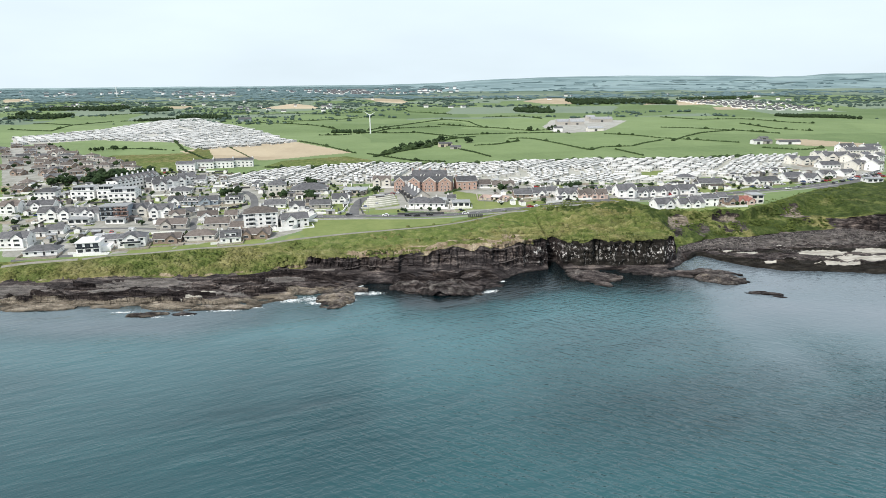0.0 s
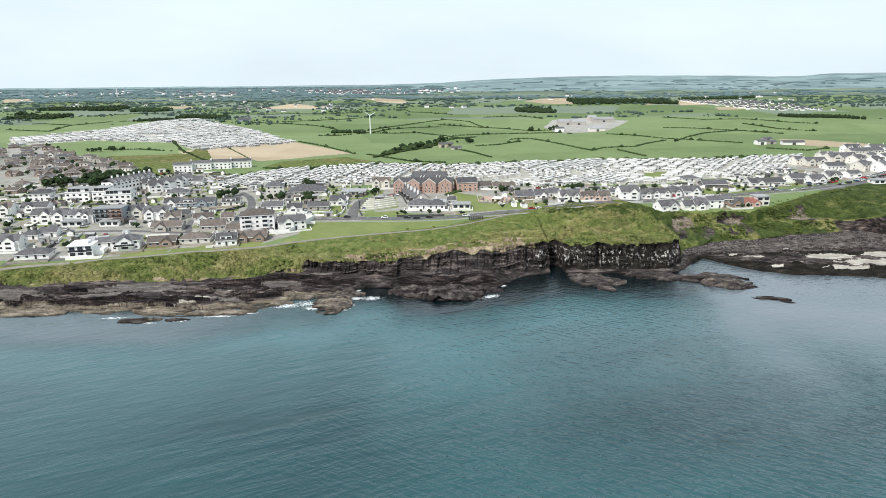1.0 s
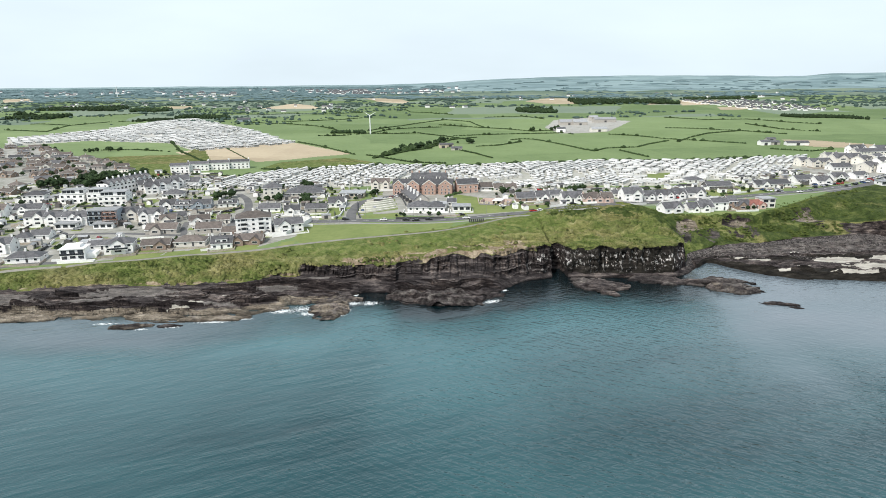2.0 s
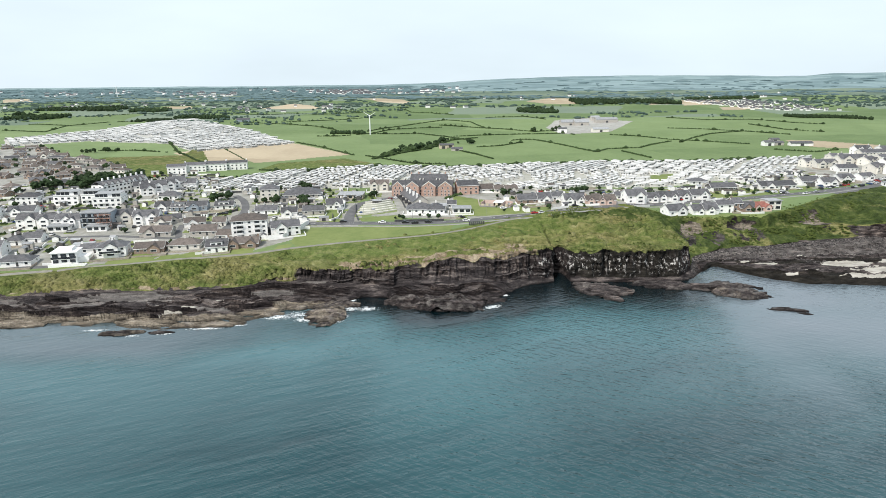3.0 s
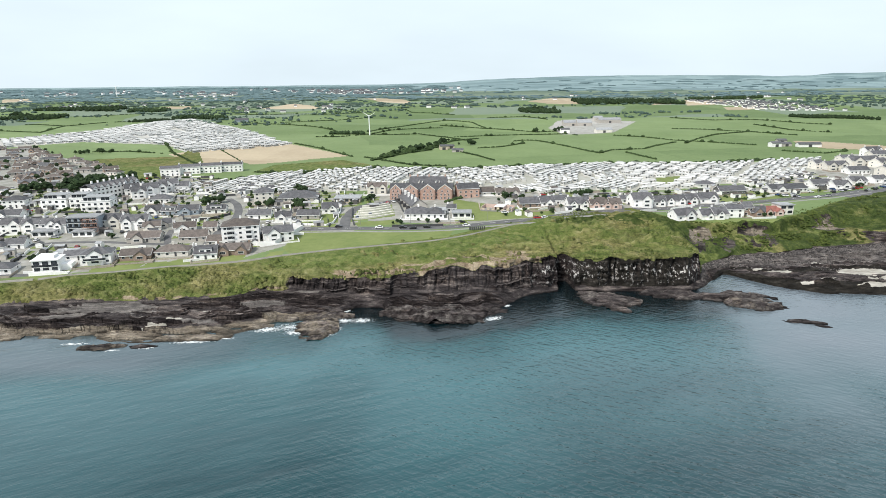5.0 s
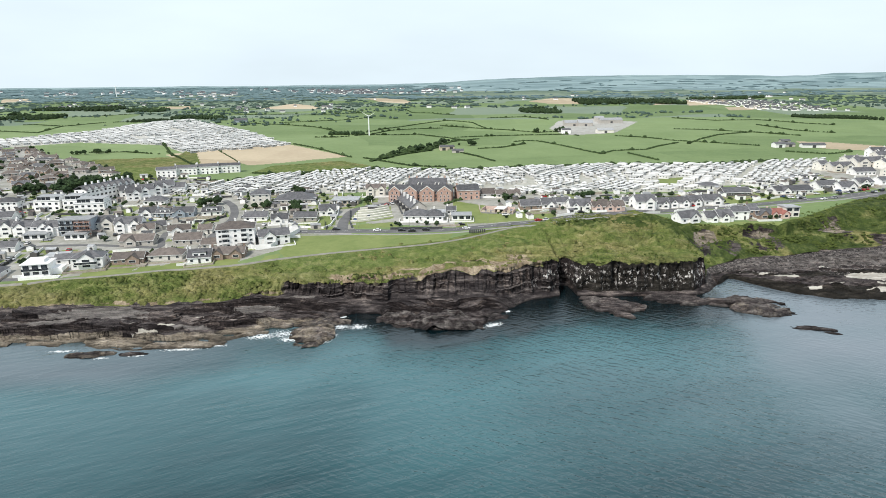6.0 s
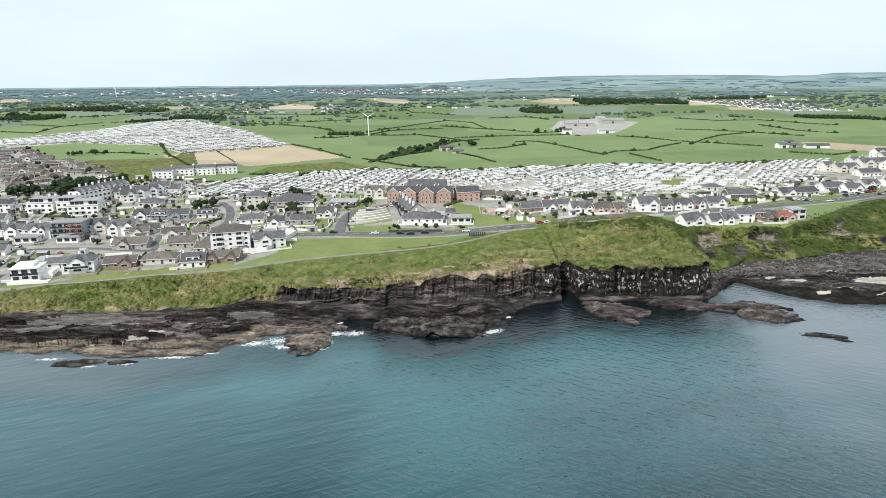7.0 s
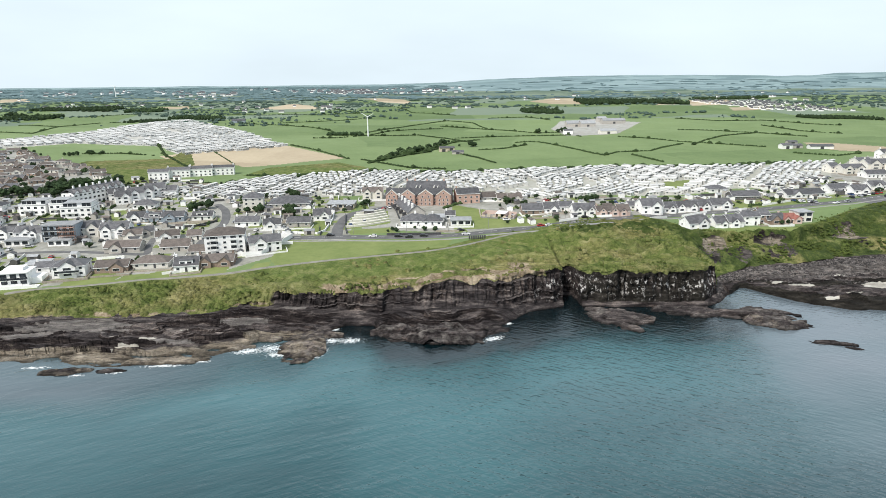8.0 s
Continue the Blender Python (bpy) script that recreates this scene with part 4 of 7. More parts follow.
# worn grey rock slabs, and rock pools open to the sea
GREY_SLABS = [(-140, 22, 29, 6.5), (-158, 10, 21, 2.5), (-100, 9, 16, 2.5), (-205, 24, 20, 7), (-78, 10, 33, 2.6), (-60, 7, 44, 1.6), (-20, 9, 42, 1.4)]
ROCK_POOLS = [(-137.5, 5.5, 3.5, 3.4), (-90, 5, 5.5, 2.6), (-160, 5, 4, 2.5)]


CRAGS = [(146, 13, 1.0), (177, 9, 0.75), (226, 9, 0.8)]   # x, half width and strength of the rock outcrops in the bay's grass slope


def shore_sheet():
    rows = [("sea", u) for u in stretch(0, 1, 8)] + [("shelf", u) for u in stretch(0, 1, 84)] + [("cliff", u) for u in stretch(0, 1, 34)] + [("cliff", 1.0)]
    x = np.tile(side * 276.0, (len(rows), 1))
    w, f, fz, t, tz, g, gz = coast(x[0])
    rag = (fractal(x[0] / 11, x[0] * 0, 4, 3) - 0.5) * 8
    w = w + rag * np.clip((f - w) / 17, 0.1, 1)
    y, z, rock, tan, guano, sand, pale, grey, weed = (np.zeros_like(x) for _ in range(9))
    west, bay = np.clip((-24 - x[0]) / 36, 0, 1), np.clip((x[0] - 127) / 10, 0, 1)
    steep = np.clip((tz - fz) / np.maximum(t - f, 0.5), 0, 3)
    for i, (zone, u) in enumerate(rows):
        if zone == "sea":
            y[i], z[i], rock[i] = w - 31 * (1 - u), -5 * (1 - u) - 0.05, 1
        elif zone == "shelf":
            yy = w + (f - w) * u
            rise = np.where(bay > 0.5, np.interp(u, [0, 0.045, 0.12, 0.55, 1], [0, 0.55, 0.68, 0.72, 1]), u ** 0.8)
            bed = fz * rise
            # tilted beds: long ledges that face the sea and die out along the shore
            lay = yy + (fractal(x[0] / 38, yy / 16, 3, 9) - 0.5) * 22
            ledges = 0
            for gap, tall, seed in ((5.2, 2.5, 12), (2.1, 1.0, 13)):
                q = lay / gap
                k = np.floor(q)
                ledges = ledges + (1 - (q - k)) ** 1.5 * tall * np.clip(fractal(x[0] / (gap * 4.5) + k * 7.3, k * 3.1, 2, seed) * 2.6 - 0.75, 0, 1)
            broken = fractal(x[0] / 3.2, yy / 1.5, 3, 14) - 0.5
            amp = np.clip(u * 7, 0.1, 1) * np.clip((1 - u) * 6, 0, 1) * np.clip((f - w - 7) / 12, 0.05, 1)
            flat_top = np.clip((u - 0.14) * 12, 0, 1) * bay
            z[i] = bed + (ledges - 0.9) * amp * (1 - 0.55 * flat_top) + broken * (1.7 - west * np.clip(1.1 - u * 2.6, 0, 0.9)) * amp + (fractal(x[0] / 15, yy / 6, 2, 37) - 0.45) * 1.8 * amp
            spot = lambda rows: sum(np.clip(1.55 - np.hypot((x[0] - a) / b, (yy - c) / d) - fractal(x[0] / 4, yy / 1.6, 3, 38), 0, 1) for a, b, c, d in rows)
            pale[i] = np.clip(spot(SAND_POOLS) * 3.5, 0, 1)
            grey[i] = np.clip(spot(GREY_SLABS) * 3, 0, 1)
            pool = np.clip(spot(ROCK_POOLS) * 5, 0, 1)
            y[i], rock[i] = yy, 1
            z[i] = z[i] * (1 - 0.8 * pale[i]) + (bed - 0.1) * 0.8 * pale[i]
            z[i] = z[i] * (1 - 0.7 * grey[i]) + (bed + 0.3) * 0.7 * grey[i]
            z[i] = z[i] * (1 - pool) - 0.5 * pool
            tan[i] = west * np.clip(1.25 - u * 3.1, 0, 1) + bay * 0.5 * np.clip(1 - np.abs(u - 0.4) * 4, 0, 1) * grain(x[0] / 14, yy / 5, 30)
            grey[i] = np.maximum(grey[i], bay * np.clip((u - 0.58) * 6, 0, 0.5))
            weed[i] = bay * np.maximum(np.clip((0.24 - u) * 8, 0, 0.9), np.clip(0.9 - np.abs(u - 0.5) * 7, 0, 1)) * (1 - pale[i])
        else:
            yy = f + (t - f) * u
            z[i] = fz + (tz - fz) * u
            face = np.clip(steep / 0.9, 0, 1) * np.sin(np.pi * min(max(u, 0.02), 0.98)) ** 0.4 * min(1, (1 - u) * 5 + 0.1)
            rib = x[0] / 1.9 + (grain(x[0] / 6, z[i] / 4, 33) - 0.5) * 0.9
            slot = rib - np.floor(rib)
            column = (lattice(np.floor(rib), np.floor(rib) * 0, 34) * 0.8 + np.where(slot < 0.22, 0.7, 0.0)) * np.clip(grain(x[0] / 13, z[i] / 5, 35) * 2.2 - 0.4, 0, 1) + (grain(x[0] / 1.3, x[0] * 0 + z[i] / 9, 21) - 0.5) * 1.9 + (grain(x[0] / 4.5, z[i] / 6, 22) - 0.5) * 2.6
            bedding = z[i] / 2.7 + (fractal(x[0] / 30, x[0] * 0 + 1.7, 2, 23) - 0.5) * 2.4
            ledge = (fractal(x[0] / 11, z[i] / 1.6, 2, 23) - 0.5) * 1.0 + ((bedding - np.floor(bedding)) ** 3 * -1.3 + 0.3) * np.clip(fractal(x[0] / 14 + np.floor(bedding) * 5.3, np.floor(bedding) * 2.7, 2, 65) * 3 - 1.1, 0, 1) * np.clip((60 - x[0]) / 10, 0.2, 1)
            gully = (fractal(x[0] / 21, x[0] * 0 + u * 0.6, 3, 27) - 0.5) * 26 * np.sin(np.pi * u) * bay * np.clip((250 - x[0]) / 12, 0.08, 1)
            z[i] += (fractal(x[0] / 5, yy / 4, 3, 28) - 0.5) * 2.4 * np.sin(np.pi * u) * np.maximum(bay, 1 - np.clip(steep / 0.9, 0, 1))
            y[i] = yy + gully + (column * 1.5 + ledge * 1.6) * face * np.where(u >= 1, 0, 1)
            x[i] = x[i] + (grain(x[0] / 1.4, z[i] / 2.5, 24) - 0.5) * 0.8 * face
            patch = fractal(x[0] / 9, z[i] / 4, 3, 26)
            cliffy = np.clip((x[0] + 74) / 10, 0, 1) * np.clip((130 - x[0]) / 6, 0, 1)
            crag = sum(k * np.clip(1.3 - np.hypot((x[0] - a) / b, (u - 1.0) / 0.6), 0, 1) for a, b, k in CRAGS)
            knobs = 0.45 * patch + 0.55 * fractal(x[0] / 2.6, z[i] / 1.3, 3, 66)
            far = bay * np.clip(crag * (knobs - 0.47) * 12, 0, 0.6) * np.clip((u - 0.25) * 6, 0, 1) + bay * np.clip((patch - 0.5) * 8, 0, 1) * 0.35 + bay * np.clip((0.12 - u) * 9, 0, 1) + np.clip((x[0] - 243) / 4, 0, 1) * np.clip((0.95 + 0.3 * (patch - 0.5) - u) * 9, 0, 1)
            drape = np.clip(fractal(x[0] / 6, x[0] * 0 + 5.5, 3, 39) * 3 - 1.2, 0, 1)
            low = (1 - cliffy) * (1 - bay) * np.clip((0.16 + 1.0 * (fractal(x[0] / 8, x[0] * 0 + 2.2, 3, 40) - 0.5) - u) * 7, 0, 1)
            lip = (1 - cliffy) * (1 - bay) * np.clip(0.62 - abs(u - 0.2) * 2.2, 0, 1) * (0.5 + grain(x[0] / 9, x[0] * 0, 45))
            rock[i] = np.clip(cliffy * np.clip((1.05 - 0.16 * drape - u) * 10, 0, 1) + far + low, 0, 1)
            crumble = np.clip((x[0] + 14) / 8, 0, 1) * np.clip((50 - x[0]) / 6, 0, 1) * np.clip((u - 0.74 + 0.3 * (grain(x[0] / 5, x[0] * 0, 36) - 0.5)) * 9, 0, 1)
            rock[i] *= 1 - crumble
            sand[i] = np.maximum(crumble, lip)
            # the weed mix also darkens the right cliff face and the crags
            weed[i] = 0.62 * np.clip((x[0] - 58) / 6, 0, 1) * np.clip((122 - x[0]) / 6, 0, 1) + bay * np.clip(crag, 0, 0.5)
            tan[i] = bay * np.clip(crag * 0.5, 0, 0.25)
            guano[i] = np.clip((x[0] - 36) / 14, 0, 1) * np.clip((134 - x[0]) / 6, 0, 1) * np.sin(np.pi * np.clip(u * 1.15, 0, 1)) * np.clip(grain(x[0] / 7, z[i] / 3, 29) * 3.4 - 1.0, 0, 1)
    # the bay slope's shade goes in as the dark bracken colour
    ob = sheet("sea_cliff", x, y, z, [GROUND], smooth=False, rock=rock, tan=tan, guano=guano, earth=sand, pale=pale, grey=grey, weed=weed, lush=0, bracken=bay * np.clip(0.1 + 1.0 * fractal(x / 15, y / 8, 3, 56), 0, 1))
    tagged(ob, "dark basalt cliff and rock shelf above the sea", "cliff", kind="structure")


def land_sheet():
    rows = [(0, u) for u in stretch(0, 1, 120)] + [(1, u) for u in stretch(0, 1, 190, 1.15)] + [(2, u) for u in stretch(0, 1, 280)] + [(2, 1.0)]
    n = len(rows)
    x, y, z, earth, lush, rock, tint, bracken, tan = (np.zeros((n, len(side))) for _ in range(9))
    for i, (zone, u) in enumerate(rows):
        if zone == 0:
            x[i] = side * (276 + 72 * u)
            w, f, fz, t, tz, g, gz = coast(x[i])
            y[i] = t + (g - t) * u
            z[i] = tz + (gz - tz) * bank(u, x[i])
            hum = fractal(x[i] / 6.5, y[i] / 5, 3, 41)
            lump = (hum - 0.5) * 2.6 + np.maximum(fractal(x[i] / 3.4, y[i] / 3, 2, 43) - 0.5, 0) * 3.0 + (fractal(x[i] / 22, y[i] / 14, 2, 42) - 0.5) * 2.4
            lump = lump * (1 + 0.9 * np.clip((x[i] - 40) / 20, 0, 1) * np.clip((140 - x[i]) / 10, 0, 1) + 0.5 * np.clip((-80 - x[i]) / 20, 0, 1))
            rung = y[i] / 5.2 + fractal(x[i] / 30, y[i] / 14, 2, 49) * 3.0
            rung = rung - np.floor(rung)
            lump += (np.clip(rung * 4, 0, 1) * (1 - rung) - 0.4) * 2.6 * np.clip((x[i] - 20) / 30, 0, 1) * np.clip((140 - x[i]) / 10, 0, 1)
            far_off = np.full(x[i].shape, 99.0)
            for line in (CLIFF_PATH, CLIFF_PATH_WEST):
                for (ax, ay), (bx, by) in zip(line, line[1:]):
                    dx, dy = bx - ax, by - ay
                    k = np.clip(((x[i] - ax) * dx + (y[i] - ay) * dy) / (dx * dx + dy * dy), 0, 1)
                    far_off = np.minimum(far_off, np.hypot(x[i] - ax - dx * k, y[i] - ay - dy * k))
            z[i] += lump * math.sin(math.pi * min(u, 1)) ** 0.7 * np.clip((far_off - 2) / 5, 0, 1)
            bare = np.clip((x[i] + 58) / 10, 0, 1) * np.clip((50 - x[i]) / 14, 0, 1) * np.clip((0.3 - u) * 9, 0, 1)
            earth[i] = bare * np.clip(fractal(x[i] / 14, y[i] / 3.5, 3, 44) * 6 - 2.1, 0, 1)
            rock[i] = np.clip((0.03 - u) * 14, 0, 0.5) * np.clip((x[i] + 72) / 10, 0, 1) * np.clip((127 - x[i]) / 6, 0, 1)
            brow = np.clip((x[i] - 132) / 10, 0, 1) * np.clip(1 - abs(u - 0.5) * 3.2, 0, 1)
            outcrop = sum(k * np.exp(-((x[i] - a) / b) ** 2) for a, b, k in CRAGS) * np.clip((x[i] - 128) / 8, 0, 1) * np.clip(1.25 - abs(u - 0.25) * 2.2, 0, 1)
            rock[i] = np.maximum(rock[i], np.clip((fractal(x[i] / 7, y[i] / 4, 3, 46) - 0.66 + 0.5 * outcrop) * 6, 0, 0.66) * np.clip(outcrop * 4, 0, 1))
            tan[i] = np.clip(outcrop * 0.9, 0, 0.6)
            y[i] += (fractal(x[i] / 8, x[i] * 0 + u, 3, 47) - 0.5) * 5 * brow + (fractal(x[i] / 2.6, x[i] * 0 + u * 4, 3, 67) - 0.5) * 3.5 * np.clip(outcrop, 0, 1)
            rim = np.clip((0.045 - u) * 30, 0, 1) * np.clip((x[i] + 66) / 8, 0, 1) * np.clip((62 - x[i]) / 10, 0, 1)
            earth[i] = np.maximum(earth[i], rim * np.clip(grain(x[i] / 5, y[i] / 3, 48) * 2.4 - 0.4, 0, 1))
            rock[i] *= 1 - 0.8 * rim
            # a low eroded scarp a few steps back from the edge
            scar = t + 7 + (fractal(x[i] / 13, x[i] * 0 + 4.2, 3, 59) - 0.5) * 9 - np.clip((x[i] - 5) / 40, 0, 1) * 4
            span = np.clip((x[i] + 52) / 8, 0, 1) * np.clip((46 - x[i]) / 8, 0, 1)
            z[i] -= 1.9 * span * np.clip((scar - y[i]) / 1.3, 0, 1) * min(1, u * 30)
            scarp = span * np.clip(1.3 - np.abs(y[i] - scar + 0.2) / np.where(grain(x[i] / 9, x[i] * 0, 64) > 0.45, 1.9, 1.0), 0, 1)
            earth[i] = np.maximum(earth[i] * 0.75, scarp * np.clip(grain(x[i] / 6, x[i] * 0, 66) * 2.2 - 0.2, 0, 1))
            z[i] -= 1.3 * np.clip(earth[i], 0, 1) * min(1, u * 20)
            lush[i] = np.clip(0.25 + (u - 0.2) * 1.4, 0, 0.8) * np.clip((96 - np.abs(x[i] + 4)) / 40, 0, 1) + 0.3 * np.clip((x[i] - 120) / 10, 0, 1)
            fern = sum(np.exp(-((x[i] - a) / b) ** 2 - ((y[i] - c) / d) ** 2) for a, b, c, d in ((88, 20, 131, 9), (106, 13, 128, 8), (71, 9, 125, 6), (122, 12, 139, 9), (127, 8, 121, 22)))
            # headland ferns; past x 126 the bay slope's shade painted dark green
            bracken[i] = np.clip(fern * 1.1, 0, 1) + np.clip((x[i] - 126) / 12, 0, 1) * (0.5 + 0.2 * np.clip((x[i] - 205) / 20, 0, 1) + 0.9 * (fractal(x[i] / 16, y[i] / 9, 2, 50) - 0.4))
        elif zone == 1:
            x[i] = side * (348 + 276 * u)
            g = coast(x[i])[5]
            y[i] = g + (360 - g) * u
            z[i] = land(x[i], y[i])
            lush[i] = 0.9
        else:
            base = 360 * (4950 / 360) ** u
            x[i] = side * (base + 264)
            y[i] = base
            z[i] = land(x[i], y[i])
    # which ground lies where
    cx, cy = (x[:-1, :-1] + x[1:, 1:]) / 2, (y[:-1, :-1] + y[1:, 1:]) / 2
    index = np.zeros(cx.shape, int)
    inner = cy > coast(cx)[5] + 1
    index[inner] = 1
    index[inner & (inside(cx, cy, TOWN_WEST) | inside(cx, cy, TOWN_EAST) | inside(cx, cy, TOWN_FAR_EAST) | inside(cx, cy, ESTATE))] = 3
    index[inside(cx, cy, CARAVAN_PARK) | inside(cx, cy, CARAVAN_FIELD)] = 4
    index[inside(cx, cy, STUBBLE_FIELD) | inside(cx, cy, DRY_FIELD) | inside(cx, cy, STUBBLE_STRIP)] = 2
    for ring in ROUGH_FIELDS:
        index[inside(cx, cy, ring)] = 0
    for ring in [MOWN_GREEN, PARK_GREEN] + GREENS:
        index[inside(cx, cy, ring)] = 7
    # front gardens down to the footpath
    low_line = np.interp(cx, [q[0] for q in CLIFF_PATH], [q[1] for q in CLIFF_PATH])
    index[(cx > -190) & (cx < -78) & (cy > low_line) & (cy < low_line + 7 + 7 * grain(cx / 9, cy * 0, 57)) & (grain(cx / 13, cy / 40, 58) > 0.3)] = 7
    # far fields: a patchwork of strips
    wx, wy = cx + (fractal(cx / 260, cy / 260, 2, 51) - 0.5) * 160, cy + (fractal(cx / 260, cy / 260, 2, 52) - 0.5) * 200
    cell = lattice(np.floor(wx / 175 + np.floor(wy / 140) * 0.37), np.floor(wy / 140), 53)
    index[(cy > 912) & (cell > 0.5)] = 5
    # haze by distance: the far ground takes the bluish country colour
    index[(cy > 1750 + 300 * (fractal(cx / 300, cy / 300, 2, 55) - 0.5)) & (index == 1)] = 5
    for ring in FAR_STUBBLE:
        index[inside(cx, cy, ring)] = 2
    index[inside(cx, cy, FARM_YARD)] = 3
    # the furthest ground and hills take the paler haze colour
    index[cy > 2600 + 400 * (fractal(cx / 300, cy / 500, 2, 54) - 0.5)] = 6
    wx, wy = x + (fractal(x / 260, y / 260, 2, 51) - 0.5) * 160, y + (fractal(x / 260, y / 260, 2, 52) - 0.5) * 200
    tint = (lattice(np.floor(wx / 175 + np.floor(wy / 140) * 0.37), np.floor(wy / 140), 53) - 0.5) * np.where(y > 912, 0.5, 0.3) * np.clip((y - 340) / 70, 0, 1)
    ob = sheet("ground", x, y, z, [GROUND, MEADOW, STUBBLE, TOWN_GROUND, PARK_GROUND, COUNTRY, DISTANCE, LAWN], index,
               earth=earth, lush=lush, rock=rock, tint=tint, tan=tan, guano=0, pale=0, grey=0, weed=0, bracken=np.clip(bracken, 0, 1))
    tagged(ob, "rough grass slope, town ground and green fields", "ground", kind="structure")


def sea_sheet():
    """The sea: the cliff's dark reflection painted below it, pale sky sheen painted on calm water by the shore, ruffled
    further out.
    """
    ax = np.concatenate([[-5000, -1500, -500], np.arange(-320, 321, 4.0), [500, 1500, 5000]])
    ay = np.concatenate([[-4800, -1500, -500], np.arange(-180, 100, 3.0), [130, 190]])
    x, y = np.meshgrid(ax, ay)
    off = np.minimum(coast(x)[0], np.where((x > 40) & (x < 126), 56, 99)) - y + (fractal(x / 24, y / 18, 3, 71) - 0.5) * 16
    # dark reflection painted under the cliff and in the cove, faint edge westward
    shore_reflection = np.clip((x + 54) / 14, 0, 1) * np.clip((130 - x) / 6, 0, 1) * np.clip((np.where(x > 24, 43, 28) - off) / np.where(x > 24, 28, 20), 0, 1)
    shore_reflection = shore_reflection + np.clip((-40 - x) / 20, 0, 1) * 0.3 * np.clip((9 - off) / 8, 0, 1)
    shore_reflection = np.maximum(shore_reflection, np.clip(1.5 - np.hypot((x + 27) / 13, (y - 27) / 9), 0, 1) * 0.95)
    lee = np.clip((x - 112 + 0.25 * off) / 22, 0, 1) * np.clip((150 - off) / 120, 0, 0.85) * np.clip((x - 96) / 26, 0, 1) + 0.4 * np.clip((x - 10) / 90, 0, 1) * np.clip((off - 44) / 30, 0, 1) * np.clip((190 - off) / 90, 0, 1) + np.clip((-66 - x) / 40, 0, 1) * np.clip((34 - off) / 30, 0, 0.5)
    still = np.clip(np.clip(shore_reflection * 1.5, 0, 1) * 0.65 + np.clip(lee * 1.6 - 0.5, 0, 0.9), 0, 1)
    # painted sheen of pale sky on the calm water
    lee_sheen = np.clip(lee * (0.75 + 0.8 * (fractal(x / 40, y / 25, 2, 72) - 0.5)), 0, 1)
    # the mid-water band is lightened for sky reflected at a low angle
    tagged(sheet("water", x, y, x * 0, [SEA], shore_reflection=np.clip(shore_reflection, 0, 1), still=still, lee_sheen=lee_sheen, offing=np.clip((-84 - y) / 70, 0, 1) * np.clip(0.8 + x / 150, 0.55, 1), sheen_band=np.clip((off - 16) / 24, 0, 1) * np.clip((np.clip(130 + x * 0.3, 112, 150) - off) / np.clip(74 + x * 0.2, 64, 84), 0, 1) * (0.5 + 0.5 * fractal(x / 60, y / 22, 3, 73)) * np.clip(1 - np.abs(x + 20) / 400, 0.6, 1) * (1 + np.clip((x + 10) / 60, 0, 1) * (np.clip((off - 22) / 36, 0, 1) * 1.3 - 1)), breeze=np.clip(0.5 + x / 160, 0, 1)),
           "teal sea with slanting swell and wind ripples", "sea", kind="structure")


def ribbon(name, line, width, material, label, lift=0.1, category="road"):
    """A strip of road or path laid on the ground."""
    pts = []
    for (ax, ay), (bx, by) in zip(line, line[1:]):
        k = max(1, int(math.hypot(bx - ax, by - ay) / 3))
        pts += [Vector((ax + (bx - ax) * i / k, ay + (by - ay) * i / k)) for i in range(k)]
    pts.append(Vector(line[-1]))
    for _ in range(3):
        pts = [pts[0]] + [(pts[i - 1] + pts[i] * 2 + pts[i + 1]) / 4 for i in range(1, len(pts) - 1)] + [pts[-1]]
    v, f = [], []
    for i, q in enumerate(pts):
        d = (pts[min(i + 1, len(pts) - 1)] - pts[max(i - 1, 0)]).normalized()
        nrm = Vector((-d.y, d.x))
        for k in range(5):
            a = q + nrm * width * (k / 4 - 0.5)
            v.append((a.x, a.y, float(land(a.x, a.y)) + lift - (0.4 if k in (0, 4) else 0)))
        if i:
            o = (i - 1) * 5
            f += [(o + k, o + 5 + k, o + 6 + k, o + 1 + k) for k in range(4)]
    ob = part(name, Solid().add(v, f), material)
    return tagged(ob, label, category, kind="structure")


shore_sheet()
land_sheet()
sea_sheet()
ribbon("road", COAST_ROAD, 11, ASPHALT, "grey asphalt coast road along the cliff top", 0.14)
ribbon("road", COAST_ROAD_EAST, 11, ASPHALT, "grey asphalt coast road by the hotels", 0.12)
ribbon("road", SIDE_ROAD, 10, ASPHALT, "grey asphalt side road into the caravan park", 0.1)
ribbon("road", TOWN_STREET, 8, ASPHALT, "grey asphalt street between houses", 0.1)
ribbon("road", BACK_STREET, 6, ASPHALT, "grey asphalt street behind the front houses", 0.1)
ribbon("path", CLIFF_PATH, 1.8, PATH_MAT, "worn pale footpath along the cliff top", 0.35, "path")
ribbon("path", CLIFF_PATH_WEST, 2.4, PATH_MAT, "worn pale footpath below the houses", 0.3, "path")
ribbon("road", [(-217, 47), (-205, 54), (-193, 55), (-180, 57.5)], 5.5, ASPHALT, "grey asphalt lane end below the front houses", 0.2)

# ---- houses ----
SHARED = {}


def window_meshes(w, h):
    key = ("window", round(w, 1), round(h, 1))
    if key not in SHARED:
        fr = Solid().box(-w / 2, w / 2, -0.07, 0.02, 0, h)
        SHARED[key] = (fr.mesh("window", WHITE_TRIM), Solid().box(-w / 2 + 0.1, w / 2 - 0.1, -0.09, -0.02, 0.1, h - 0.1).mesh("pane", GLASS))
    return SHARED[key]


def window(parent, x, y, z, w, h, turn=0.0):
    fr, pane = window_meshes(w, h)
    ob = part("window", fr, None, parent, at=pose(x, y, z, 0, 0, turn))
    part("pane", pane, None, ob)


